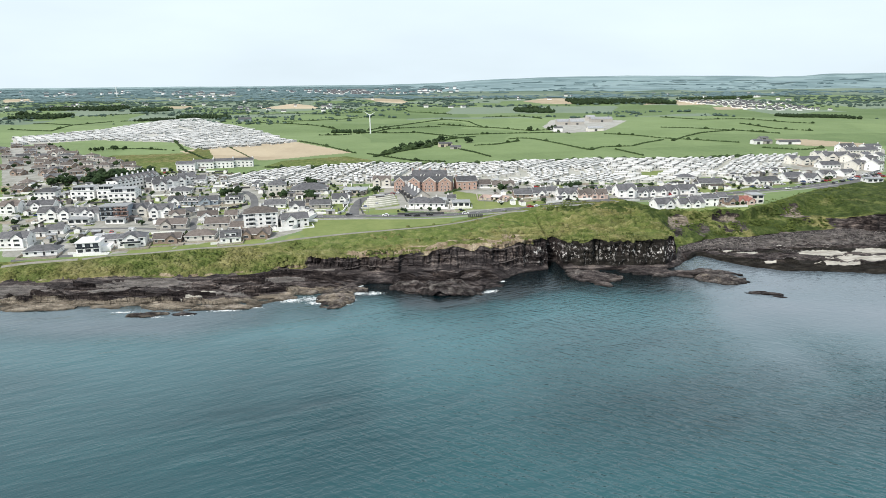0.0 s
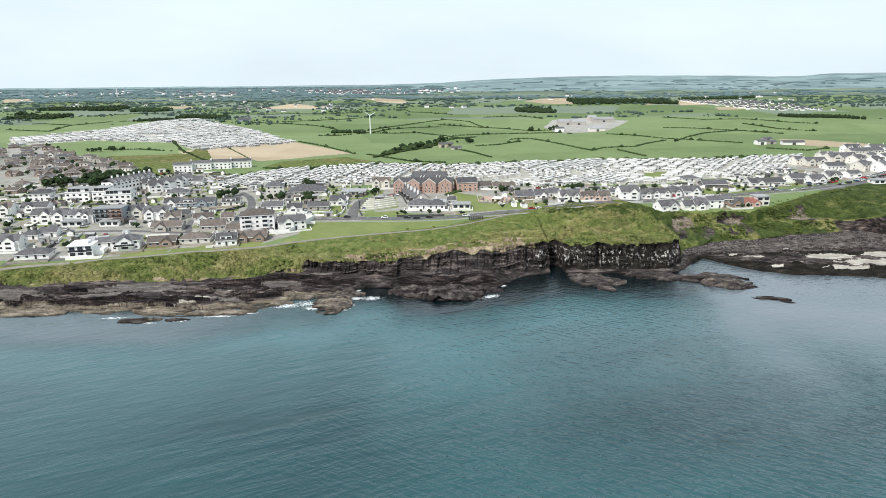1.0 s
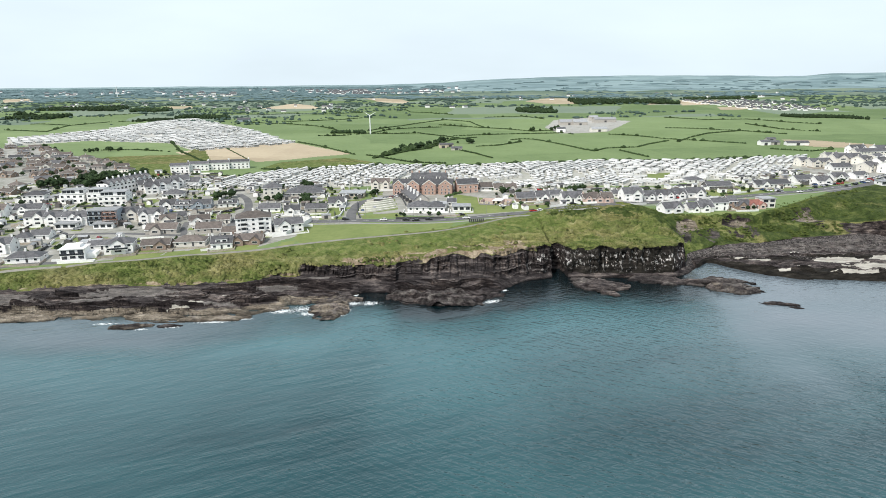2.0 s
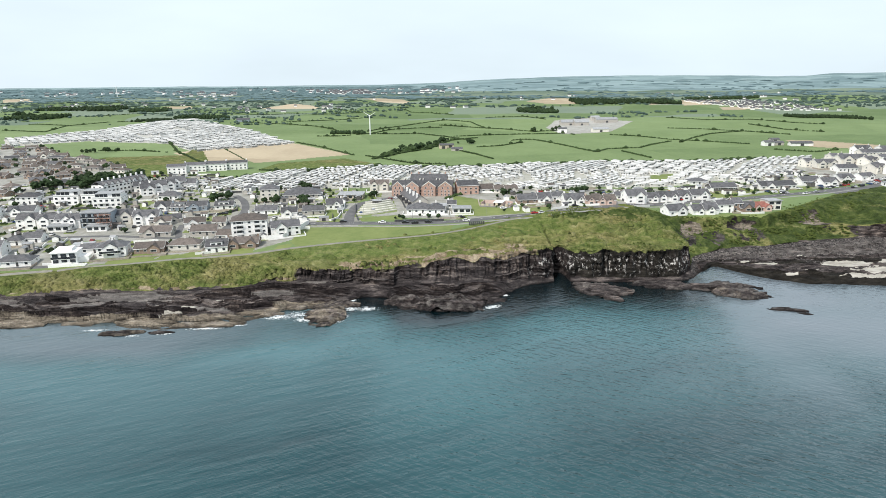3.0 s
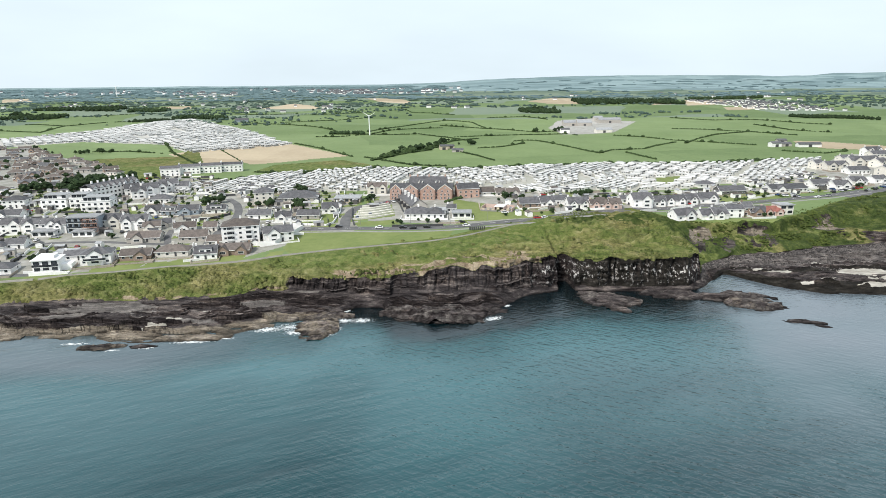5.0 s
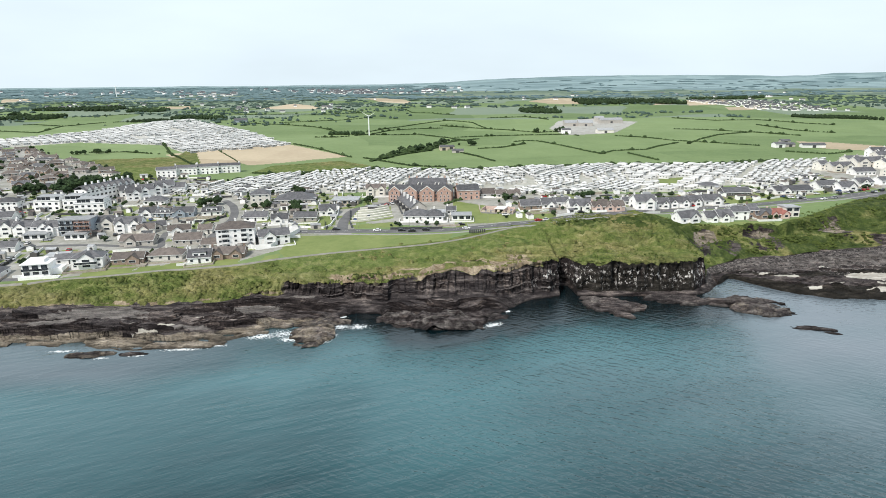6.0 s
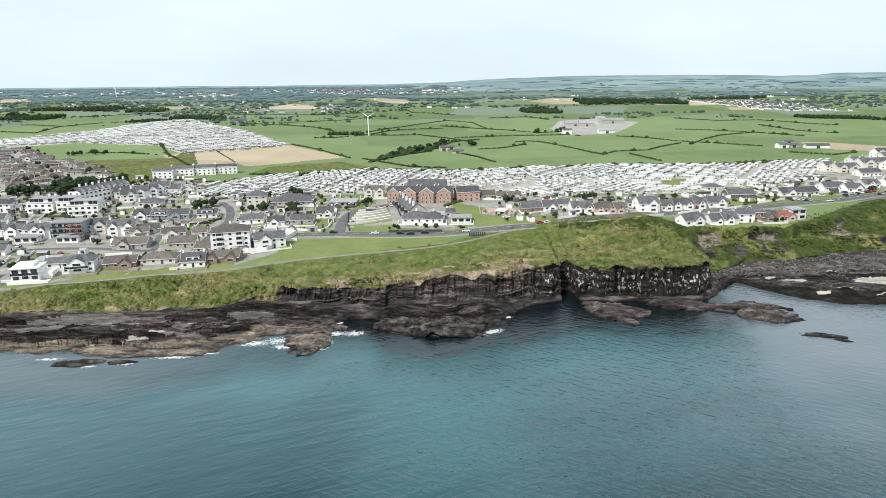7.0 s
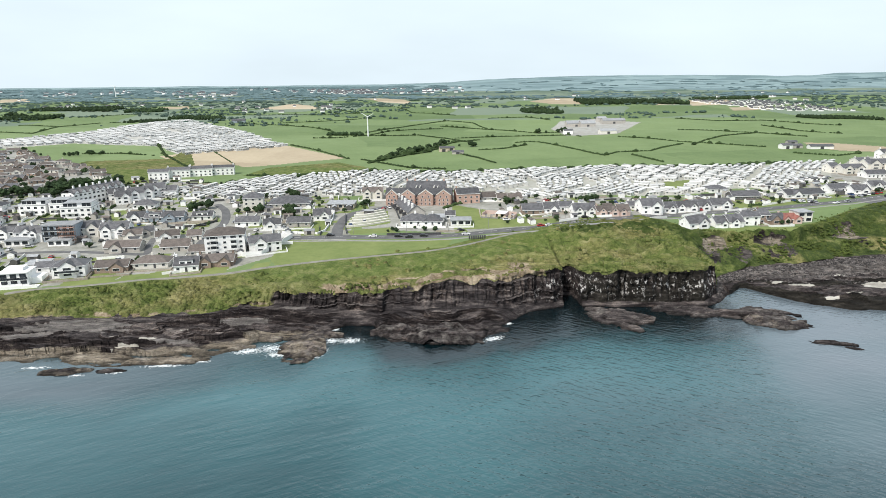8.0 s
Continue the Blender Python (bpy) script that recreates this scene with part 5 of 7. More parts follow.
def door(parent, x, y, z, turn=0.0):
    if "door" not in SHARED:
        SHARED["door"] = Solid().box(-0.5, 0.5, -0.08, 0.02, 0, 2.1).mesh("door", DARK_TRIM)
    part("door", SHARED["door"], None, parent, at=pose(x, y, z, 0, 0, turn))


def chimney(parent, x, y, z, wall):
    s = Solid().box(x - 0.45, x + 0.45, y - 0.3, y + 0.3, z - 1.2, z + 1.0).box(x - 0.52, x + 0.52, y - 0.37, y + 0.37, z + 1.0, z + 1.15)
    for k in (-0.22, 0.22):
        s.hull([(x + k + 0.12 * math.cos(a), y + 0.12 * math.sin(a), z + 1.15) for a in (0, 1.05, 2.1, 3.14, 4.2, 5.24)],
               [(x + k + 0.1 * math.cos(a), y + 0.1 * math.sin(a), z + 1.5) for a in (0, 1.05, 2.1, 3.14, 4.2, 5.24)])
    part("chimney", s, WALLS[wall], parent)


def gable_roof(x0, x1, y0, y1, eave, rise, along_x=True, over=0.35, thick=0.22):
    """Two pitched slabs with overhanging eaves and a ridge."""
    s = Solid()
    if along_x:
        c, half = (y0 + y1) / 2, (y1 - y0) / 2
        drop = rise / half * over
        ring = [(y0 - over, eave - drop), (c, eave + rise), (y1 + over, eave - drop), (y1 + over, eave - drop + thick), (c, eave + rise + thick * 1.25), (y0 - over, eave - drop + thick)]
        s.hull([(x0 - over, a, b) for a, b in ring[::-1]], [(x1 + over, a, b) for a, b in ring[::-1]])
    else:
        c, half = (x0 + x1) / 2, (x1 - x0) / 2
        drop = rise / half * over
        ring = [(x0 - over, eave - drop), (c, eave + rise), (x1 + over, eave - drop), (x1 + over, eave - drop + thick), (c, eave + rise + thick * 1.25), (x0 - over, eave - drop + thick)]
        s.hull([(a, y0 - over, b) for a, b in ring], [(a, y1 + over, b) for a, b in ring])
    return s


def hip_roof(x0, x1, y0, y1, eave, rise, over=0.4):
    s = Solid()
    x0, x1, y0, y1 = x0 - over, x1 + over, y0 - over, y1 + over
    inset = min((x1 - x0), (y1 - y0)) / 2 * 0.98
    c = (y0 + y1) / 2
    if x1 - x0 >= y1 - y0:
        a, b = (x0 + inset, c), (x1 - inset, c)
    else:
        a, b = ((x0 + x1) / 2, y0 + inset), ((x0 + x1) / 2, y1 - inset)
    z = eave - 0.1
    v = [(x0, y0, z), (x1, y0, z), (x1, y1, z), (x0, y1, z), (x0, y0, z + 0.2), (x1, y0, z + 0.2), (x1, y1, z + 0.2), (x0, y1, z + 0.2), (*a, eave + rise), (*b, eave + rise)]
    side_faces = [(0, 1, 5, 4), (1, 2, 6, 5), (2, 3, 7, 6), (3, 0, 4, 7), (0, 3, 2, 1)]
    if x1 - x0 >= y1 - y0:
        top = [(4, 5, 9, 8), (5, 6, 9), (6, 7, 8, 9), (7, 4, 8)]
    else:
        top = [(4, 5, 8), (5, 6, 9, 8), (6, 7, 9), (7, 4, 8, 9)]
    return s.add(v, side_faces + top)


def walls_with_gables(x0, x1, y0, y1, eave, rise, along_x=True, foot=-2.0):
    s = Solid()
    if along_x:
        c = (y0 + y1) / 2
        ring = [(y0, foot), (y1, foot), (y1, eave), (c, eave + rise), (y0, eave)]
        return s.hull([(x0, a, b) for a, b in ring[::-1]][::-1], [(x1, a, b) for a, b in ring])
    c = (x0 + x1) / 2
    ring = [(x0, foot), (x0, eave), (c, eave + rise), (x1, eave), (x1, foot)]
    return s.hull([(a, y0, b) for a, b in ring][::-1], [(a, y1, b) for a, b in ring][::-1])


LABELS = {
    "white": "white rendered", "cream": "cream rendered", "render": "grey pebble-dashed", "brick": "brown brick", "pink": "pinkish rendered",
    "blue": "grey-blue clad", "sand": "sand-coloured", "dark": "dark boarded", "red_brick": "red brick",
}
ROOF_WORDS = {"slate": "grey slate roof", "brown": "brown tiled roof", "red": "red tiled roof", "flat": "flat roof"}
STYLE_WORDS = {
    "gable": "house with a plain gabled", "gable_front": "house with a front gable and", "twin": "house with two front gables and", "hip": "house with a hipped",
    "hip_balcony": "house with glazed balcony and hipped", "dormer": "house with a roof dormer and", "modern": "modern box house with a", "modern_low": "low modern house with a",
    "flats": "flats with balconies and a", "shop": "low building with an open front and",
}


def balcony(parent, x0, x1, y, z, depth=1.3):
    slab = part("balcony", Solid().box(x0, x1, y - depth, y, z - 0.18, z), WHITE_TRIM, parent)
    part("balustrade", Solid().box(x0, x1, y - depth, y - depth + 0.05, z, z + 1.0).box(x0, x0 + 0.05, y - depth + 0.05, y, z, z + 1.0).box(x1 - 0.05, x1, y - depth + 0.05, y, z, z + 1.0), GLASS, slab)


def house(x, y, turn, length, depth, storeys, style, wall, roof, group, rng):
    base = float(land(x, y)) - 0.1
    words = STYLE_WORDS[style]
    height = "two-storey " if storeys >= 2 else ""
    if storeys >= 3:
        height = "four-storey " if storeys > 3 else "three-storey "
    kind = "bungalow" if storeys <= 1 and style not in ("shop",) else "house"
    top = thing(kind, pose(x, y, base, 0, 0, turn), f"{LABELS[wall]} {height}{words.replace('house', kind)} {ROOF_WORDS[roof]}", kind, group)
    x0, x1, y0, y1 = -length / 2, length / 2, -depth / 2, depth / 2
    eave = 2.5 * max(1, storeys) if storeys != 1.5 else 3.0
    rise = depth / 2 * rng.uniform(0.44, 0.6)
    wm, rm = WALLS[wall], ROOFS[roof]
    floors = max(1, int(storeys))
    if style in ("modern", "flats", "shop", "modern_low"):
        eave = 2.9 * floors
        part("wall", Solid().box(x0, x1, y0, y1, -2, eave), wm, top)
        part("roof", Solid().box(x0 - 0.4, x1 + 0.4, y0 - 0.7, y1 + 0.3, eave, eave + 0.35), rm if style != "modern" else WHITE_TRIM, top)
        if style == "modern":
            part("wing", Solid().box(x1 - 0.2, x1 + 4.5, y0 + 2.5, y1, -2, 3.0), wm, top)
            part("roof_box", Solid().box(x0 + 1.5, x1 - 2.5, y0 + 2.5, y1 - 1, eave + 0.35, eave + 1.6), wm, top)
        if style == "modern" and x < 150:
            part("terrace", Solid().box(x0 - 0.5, x1 + 4.5, y0 - 3.6, y0 - 0.1, -2, 0.25).box(x0 - 0.5, x1 + 4.5, y0 - 3.8, y0 - 3.6, -2, 1.1), WHITE_PAINT, top)
        for k in range(floors):
            count = max(2, int(length / 3.2))
            for i in range(count):
                window(top, x0 + (i + 0.5) * length / count, y0, k * 2.9 + 0.7, length / count * 0.72, 1.9)
            if k and style in ("modern", "flats"):
                balcony(top, x0 + 0.3, x1 - 0.3, y0, k * 2.9 + 0.1)
        window(top, x0, 0, 1.0, 1.4, 1.3, -90)
        window(top, x1, 0, 1.0, 1.4, 1.3, 90)
        return top
    if style in ("hip", "hip_balcony"):
        part("wall", Solid().box(x0, x1, y0, y1, -2, eave), wm, top)
        part("roof", hip_roof(x0, x1, y0, y1, eave, rise), rm, top)
        part("fascia", Solid().box(x0 - 0.46, x1 + 0.46, y0 - 0.46, y0 - 0.405, eave - 0.16, eave + 0.06).box(x0 - 0.46, x0 - 0.405, y0 - 0.4, y1 + 0.4, eave - 0.16, eave + 0.06).box(x1 + 0.405, x1 + 0.46, y0 - 0.4, y1 + 0.4, eave - 0.16, eave + 0.06), WHITE_TRIM, top)
    else:
        part("wall", walls_with_gables(x0, x1, y0, y1, eave, rise), wm, top)
        part("roof", gable_roof(x0, x1, y0, y1, eave, rise), rm, top)
        boards, low = Solid(), eave - rise / (depth / 2) * 0.35
        boards.box(x0 - 0.35, x1 + 0.35, y0 - 0.42, y0 - 0.355, low - 0.06, low + 0.2)
        for a, b in ((x0 - 0.42, x0 - 0.355), (x1 + 0.355, x1 + 0.42)):
            for edge in (y0 - 0.35, y1 + 0.35):
                boards.hull([(a, edge, low - 0.04), (a, 0, eave + rise - 0.04), (a, 0, eave + rise + 0.24), (a, edge, low + 0.2)],
                            [(b, edge, low - 0.04), (b, 0, eave + rise - 0.04), (b, 0, eave + rise + 0.24), (b, edge, low + 0.2)])
        part("fascia", boards, WHITE_TRIM, top)
    bays = []
    if style == "gable_front":
        w = min(length * 0.52, 6.0)
        bays = [(x0 + w / 2 + 0.15 * length if rng.random() < 0.5 else x1 - w / 2 - 0.12 * length, w)]
    elif style == "twin":
        w = length * 0.34
        bays = [(-length * 0.27, w), (length * 0.27, w)]
    elif style == "hip_balcony":
        bays = [(0.0, length * 0.5)]
    for cx, w in bays:
        out = y0 - 1.2
        r = min(rise * 0.95, w / 2 * 0.95)
        bay = part("bay", walls_with_gables(cx - w / 2, cx + w / 2, out, 0, eave, r, False), wm, top)
        part("bay_roof", gable_roof(cx - w / 2, cx + w / 2, out, 0, eave, r, False, 0.28, 0.18), rm, bay)
        for k in range(floors):
            window(top, cx, out, k * 2.5 + 0.9, w * 0.5, 1.3)
        if style == "hip_balcony":
            balcony(top, cx - w * 0.7, cx + w * 0.7, out, 2.55)
        if storeys in (1.5, 2.5):
            window(top, cx, out, eave + 0.1, 1.2, 1.1)
    count = max(2, int(length / 3.4))
    for k in range(floors):
        for i in range(count):
            px = x0 + (i + 0.5) * length / count
            if any(abs(px - cx) < w / 2 + 0.8 for cx, w in bays):
                continue
            if k == 0 and i == count // 2:
                door(top, px, y0, 0.1)
            else:
                window(top, px, y0, k * 2.5 + 0.9, 1.5, 1.25)
        for sx, tn in ((x0, -90), (x1, 90)):
            window(top, sx, depth * 0.18, k * 2.5 + 0.9, 1.1, 1.2, tn)
    if storeys > 3:
        for cx in (-length * 0.28, length * 0.22):
            for k in range(1, floors):
                part("balcony", Solid().box(cx - 1.7, cx + 1.7, y0 - 1.3, y0 - 0.1, k * 2.5 + 0.3, k * 2.5 + 0.45).box(cx - 1.7, cx + 1.7, y0 - 1.3, y0 - 1.2, k * 2.5 + 0.45, k * 2.5 + 1.2), WHITE_TRIM, top)
                window(top, cx, y0 - 0.04, k * 2.5 + 0.5, 2.8, 1.8)
    if style == "dormer":
        zz = eave + 0.4
        d = part("dormer", Solid().box(-length * 0.28, length * 0.28, y0 + 0.9, -0.2, eave, zz + 1.7), WALLS["white"], top)
        part("dormer_roof", Solid().box(-length * 0.3, length * 0.3, y0 + 0.7, 0, zz + 1.7, zz + 1.9), rm, d)
        for q in (-length * 0.14, length * 0.14):
            window(top, q, y0 + 0.9, zz + 0.2, length * 0.2, 1.1)
    if rng.random() < 0.85:
        chimney(top, x0 + 0.6 if style not in ("hip", "hip_balcony") else 0, 0, eave + rise, "white" if wall == "white" else wall)
    if length > 10 and rng.random() < 0.6 and style not in ("hip", "hip_balcony"):
        chimney(top, x1 - 0.6, 0, eave + rise, "white" if wall == "white" else wall)
    return top


dice = random.Random(11)
for rows, group in ((FRONT_HOUSES, "houses above the shore path"), (SECOND_HOUSES, "houses above the shore path"), (THIRD_HOUSES, "houses in the west of town"),
                    (CHAPEL_HOUSES, "brick houses beside the caravans"), (MIDDLE_HOUSES, "houses by the side road"), (ROADSIDE_HOUSES, "houses along the coast road"), (CLIFFSIDE_HOUSES, "houses on the cliff edge"),
                    (EASTERN_HOUSES, "buildings at the east end"), (EASTERN_MORE_HOUSES, "scattered town buildings"), (TERRACE_HOUSES, "white gabled houses by the caravans")):
    for row in rows:
        house(*row, group, dice)

# ---- caravans ----
def caravan_meshes(length):
    key = ("caravan", length)
    if key not in SHARED:
        h, w = length / 2, 1.4
        body = Solid().hull([(-h, -w, -0.6), (h, -w, -0.6), (h, w, -0.6), (-h, w, -0.6)], [(-h, -w, 2.1), (h, -w, 2.1), (h, w, 2.1), (-h, w, 2.1)])
        ring = [(-w - 0.1, 2.08), (w + 0.1, 2.08), (w + 0.1, 2.18), (0, 2.55), (-w - 0.1, 2.18)]
        roof = Solid().hull([(-h - 0.15, a, b) for a, b in ring], [(h + 0.15, a, b) for a, b in ring])
        panes = [(a * length, a * length + 1.1, sgn * w - 0.03, sgn * w + 0.03, 1.0, 1.7) for a in (-0.4, -0.08, 0.22) for sgn in (-1, 1)]
        panes += [(sgn * h - 0.03, sgn * h + 0.03, -1.05, 1.05, 0.9, 1.7) for sgn in (-1, 1)]
        SHARED[key] = (body, roof, panes, body.mesh("caravan", CARAVAN_WALL), roof.mesh("roof", CARAVAN_ROOF), [Solid().box(*q).mesh("window", GLASS) for q in panes])
    return SHARED[key]


def caravan_spots(ring, heading, row_gap, pitch, rng, bare, facing):
    """Rows of pitches that follow a heading inside a ring."""
    cx, cy = sum(q[0] for q in ring) / len(ring), sum(q[1] for q in ring) / len(ring)
    c, s = math.cos(radians(heading)), math.sin(radians(heading))
    out = []
    for r in range(-140, 140):
        for k in range(-70, 70):
            u, v = k * row_gap + rng.uniform(-1.6, 1.6), r * pitch + rng.uniform(-0.8, 0.8)
            if r % (6 if pitch > 6.5 else 9) == 0:
                continue
            x, y = cx + u * c - v * s, cy + u * s + v * c
            x += 4 * math.sin(y / 31.0)
            if inside(np.array(x), np.array(y), ring) and grain(x / 22, y / 22, 77) > bare:
                out.append((x, y, facing + (float(grain(x / 45, y / 45, 78)) - 0.5) * 80 + rng.gauss(0, 12)))
    return out


def place_caravans():
    rng = random.Random(5)
    west = [q for q in caravan_spots(CARAVAN_PARK, 70, 9.6, 4.8, rng, 0.1, 84) if q[0] < -6]
    middle = [q for q in caravan_spots(CARAVAN_PARK, -60, 9.6, 4.9, rng, 0.16, -72) if -6 <= q[0] < 74]
    east = [q for q in caravan_spots(CARAVAN_PARK, 50, 9.4, 4.9, rng, 0.14, 58) if 74 <= q[0] < 144]
    east += [q for q in caravan_spots(CARAVAN_PARK, -38, 9.6, 4.9, rng, 0.12, -40) if 144 <= q[0] < 228]
    east += [q for q in caravan_spots(CARAVAN_PARK, 52, 9.6, 4.9, rng, 0.12, 52) if q[0] >= 228]
    near = [q for q in west + middle + east if not inside(np.array(q[0]), np.array(q[1]), PARK_GREEN)]
    far = caravan_spots(CARAVAN_FIELD, 40, 10.2, 6.6, rng, 0.16, 40)
    near.sort(key=lambda q: q[1])
    joined_body, joined_roof, joined_window = Solid(), Solid(), Solid()
    for i, (x, y, turn) in enumerate(near + far):
        length = rng.choice((6.2, 7.4, 8.4))
        m = pose(x, y, float(land(x, y)), 0, 0, turn)
        body, roof, panes, mb, mr, mw = caravan_meshes(length)
        if i < 300:
            ob = part("caravan", mb, None, None, "", m)
            tagged(ob, "white static holiday caravan on a gravel pitch", "caravan", "static caravans in the park")
            part("roof", mr, None, ob)
            for k in (0, 4, 6):
                part("window", mw[k], None, ob)
        else:
            glazing = Solid()
            for q in panes:
                glazing.box(*q)
            for source, target in ((body, joined_body), (roof, joined_roof), (glazing, joined_window)):
                o = len(target.v)
                target.v += [tuple(m @ Vector(q)) for q in source.v]
                target.f += [tuple(o + j for j in q) for q in source.f]
    rest = part("caravans", joined_body, CARAVAN_ISLES)
    tagged(rest, "many more white static caravans in rows", "caravans", kind="stuff")
    tagged(part("roof", joined_roof, CARAVAN_ISLES, rest), kind="stuff")
    tagged(part("window", joined_window, GLASS, rest), kind="stuff")


place_caravans()


def strip_wall(line, below, above, width):
    """One unbroken wall along a line of points."""
    s = Solid()
    pts = [Vector(q) for q in line]
    for i, q in enumerate(pts):
        d = (pts[min(i + 1, len(pts) - 1)] - pts[max(i - 1, 0)]).to_2d().normalized()
        n = Vector((-d.y, d.x)) * width / 2
        s.v += [(q.x - n.x, q.y - n.y, q.z - below), (q.x + n.x, q.y + n.y, q.z - below), (q.x + n.x, q.y + n.y, q.z + above), (q.x - n.x, q.y - n.y, q.z + above)]
        if i:
            o = 4 * (i - 1)
            s.f += [(o + k, o + (k + 1) % 4, o + 4 + (k + 1) % 4, o + 4 + k) for k in range(4)]
    s.f += [(0, 1, 2, 3), tuple(len(s.v) - 4 + k for k in (3, 2, 1, 0))]
    return s


# ---- the brick holiday apartments and their neighbours ----
def windows_along(parent, x0, x1, y, z, count, w=1.1, h=1.4, turn=0.0):
    for i in range(count):
        window(parent, x0 + (x1 - x0) * (i + 0.5) / count, y, z, w, h, turn)


def coping(parent, x0, x1, y, eave, rise):
    """Pale stone along the two slopes of a gable."""
    c = (x0 + x1) / 2
    s = Solid()
    for a, b in ((x0 - 0.2, c), (x1 + 0.2, c)):
        s.hull([(a, y - 0.25, eave - 0.1), (b, y - 0.25, eave + rise), (b, y - 0.25, eave + rise + 0.45), (a, y - 0.25, eave + 0.35)],
               [(a, y + 0.35, eave - 0.1), (b, y + 0.35, eave + rise), (b, y + 0.35, eave + rise + 0.45), (a, y + 0.35, eave + 0.35)])
    part("coping", s, WALLS["cream"], parent)


def brick_apartments():
    (ax, ay), (bx, by) = HOTEL_LEFT, HOTEL_RIGHT
    turn = math.degrees(math.atan2(by - ay, bx - ax))
    length = math.hypot(bx - ax, by - ay)
    top = thing("apartment_building", pose((ax + bx) / 2, (ay + by) / 2 + 6, float(land(ax, ay)), 0, 0, turn),
                "red brick apartment building with front gables and slate roofs", "apartment building")
    h = length / 2
    part("wall", walls_with_gables(-h + 12, h - 5, 7, 22, 8.2, 4.4), WALLS["red_brick"], top)
    part("roof", gable_roof(-h + 12, h - 5, 7, 22, 8.2, 4.4), ROOFS["slate"], top)
    part("wall", walls_with_gables(-h, h, -4, 8.5, 6.6, 3.3), WALLS["red_brick"], top)
    part("roof", gable_roof(-h, h, -4, 8.5, 6.6, 3.3), ROOFS["slate"], top)
    for k in range(4):
        c = -h + length * (0.1, 0.34, 0.61, 0.88)[k]
        w = (7.2, 9.0, 9.2, 9.0)[k]
        bay = part("bay", walls_with_gables(c - w / 2, c + w / 2, -6.2, 1, 6.8, 3.3, False), WALLS["red_brick"], top)
        part("bay_roof", gable_roof(c - w / 2, c + w / 2, -6.0, 1, 6.8, 3.3, False, 0.1), ROOFS["slate"], bay)
        coping(bay, c - w / 2, c + w / 2, -6.2, 6.8, 3.3)
        for f in range(3):
            windows_along(top, c - w * 0.42, c + w * 0.42, -6.2, 0.6 + f * 2.25, 3 if f < 2 else 2)
        window(top, c, -6.2, 7.5, 1.0, 1.1)
        if k:
            for f in range(3):
                windows_along(top, c - w / 2 - 2.2, c - w / 2 - 0.5, -4, 0.7 + f * 2.1, 1)
        for sgn in (-1, 1):
            part("wall_pier", Solid().box(c + sgn * w / 2 - 0.2, c + sgn * w / 2 + 0.2, 2, 9, 7, 10.6), WALLS["cream"], top)
    for c in (-h + 12, -4, 4, h - 6):
        chimney(top, c, 14.5, 12.9, "red_brick")


def slate_row():
    (ax, ay), (bx, by) = ROW_NEAR, ROW_FAR
    length, turn = math.hypot(bx - ax, by - ay), math.degrees(math.atan2(by - ay, bx - ax))
    top = thing("terrace", pose((ax + bx) / 2 + 3, (ay + by) / 2 + 2, float(land(ax, ay)), 0, 0, turn), "long grey terrace under a dark slate roof with white chimneys", "terrace")
    h = length / 2
    part("wall", walls_with_gables(-h, h, -5.2, 5.2, 3.4, 3.9), WALLS["render"], top)
    part("roof", gable_roof(-h, h, -5.2, 5.2, 3.4, 3.9), ROOFS["slate"], top)
    for k in range(6):
        x = -h + 1.5 + k * (length - 3) / 5
        s = Solid().box(x - 0.7, x + 0.7, 1.5, 2.6, 4, 8.4).box(x - 0.8, x + 0.8, 1.4, 2.7, 8.4, 8.6)
        part("chimney", s, WALLS["white"], top)
        window(top, x + 2, 5.2, 0.8, 1.2, 1.4, 180)
        if k < 5:
            part("porch", Solid().box(x + 2.4, x + 4.6, 5.2, 7.2, -0.5, 2.7), DARK_TRIM, top)


def windows_and_done(top, h, d, length, storeys):
    n = max(3, int(length / 3.3))
    for f in range(storeys):
        windows_along(top, -h, h, -d, f * 2.9 + 0.8, n, 1.9, 1.5)
        for sx, tn in ((-h, -90), (h, 90)):
            for k in range(2):
                window(top, sx, -d / 2 + k * d, f * 2.9 + 0.8, 1.5, 1.5, tn)
    return top


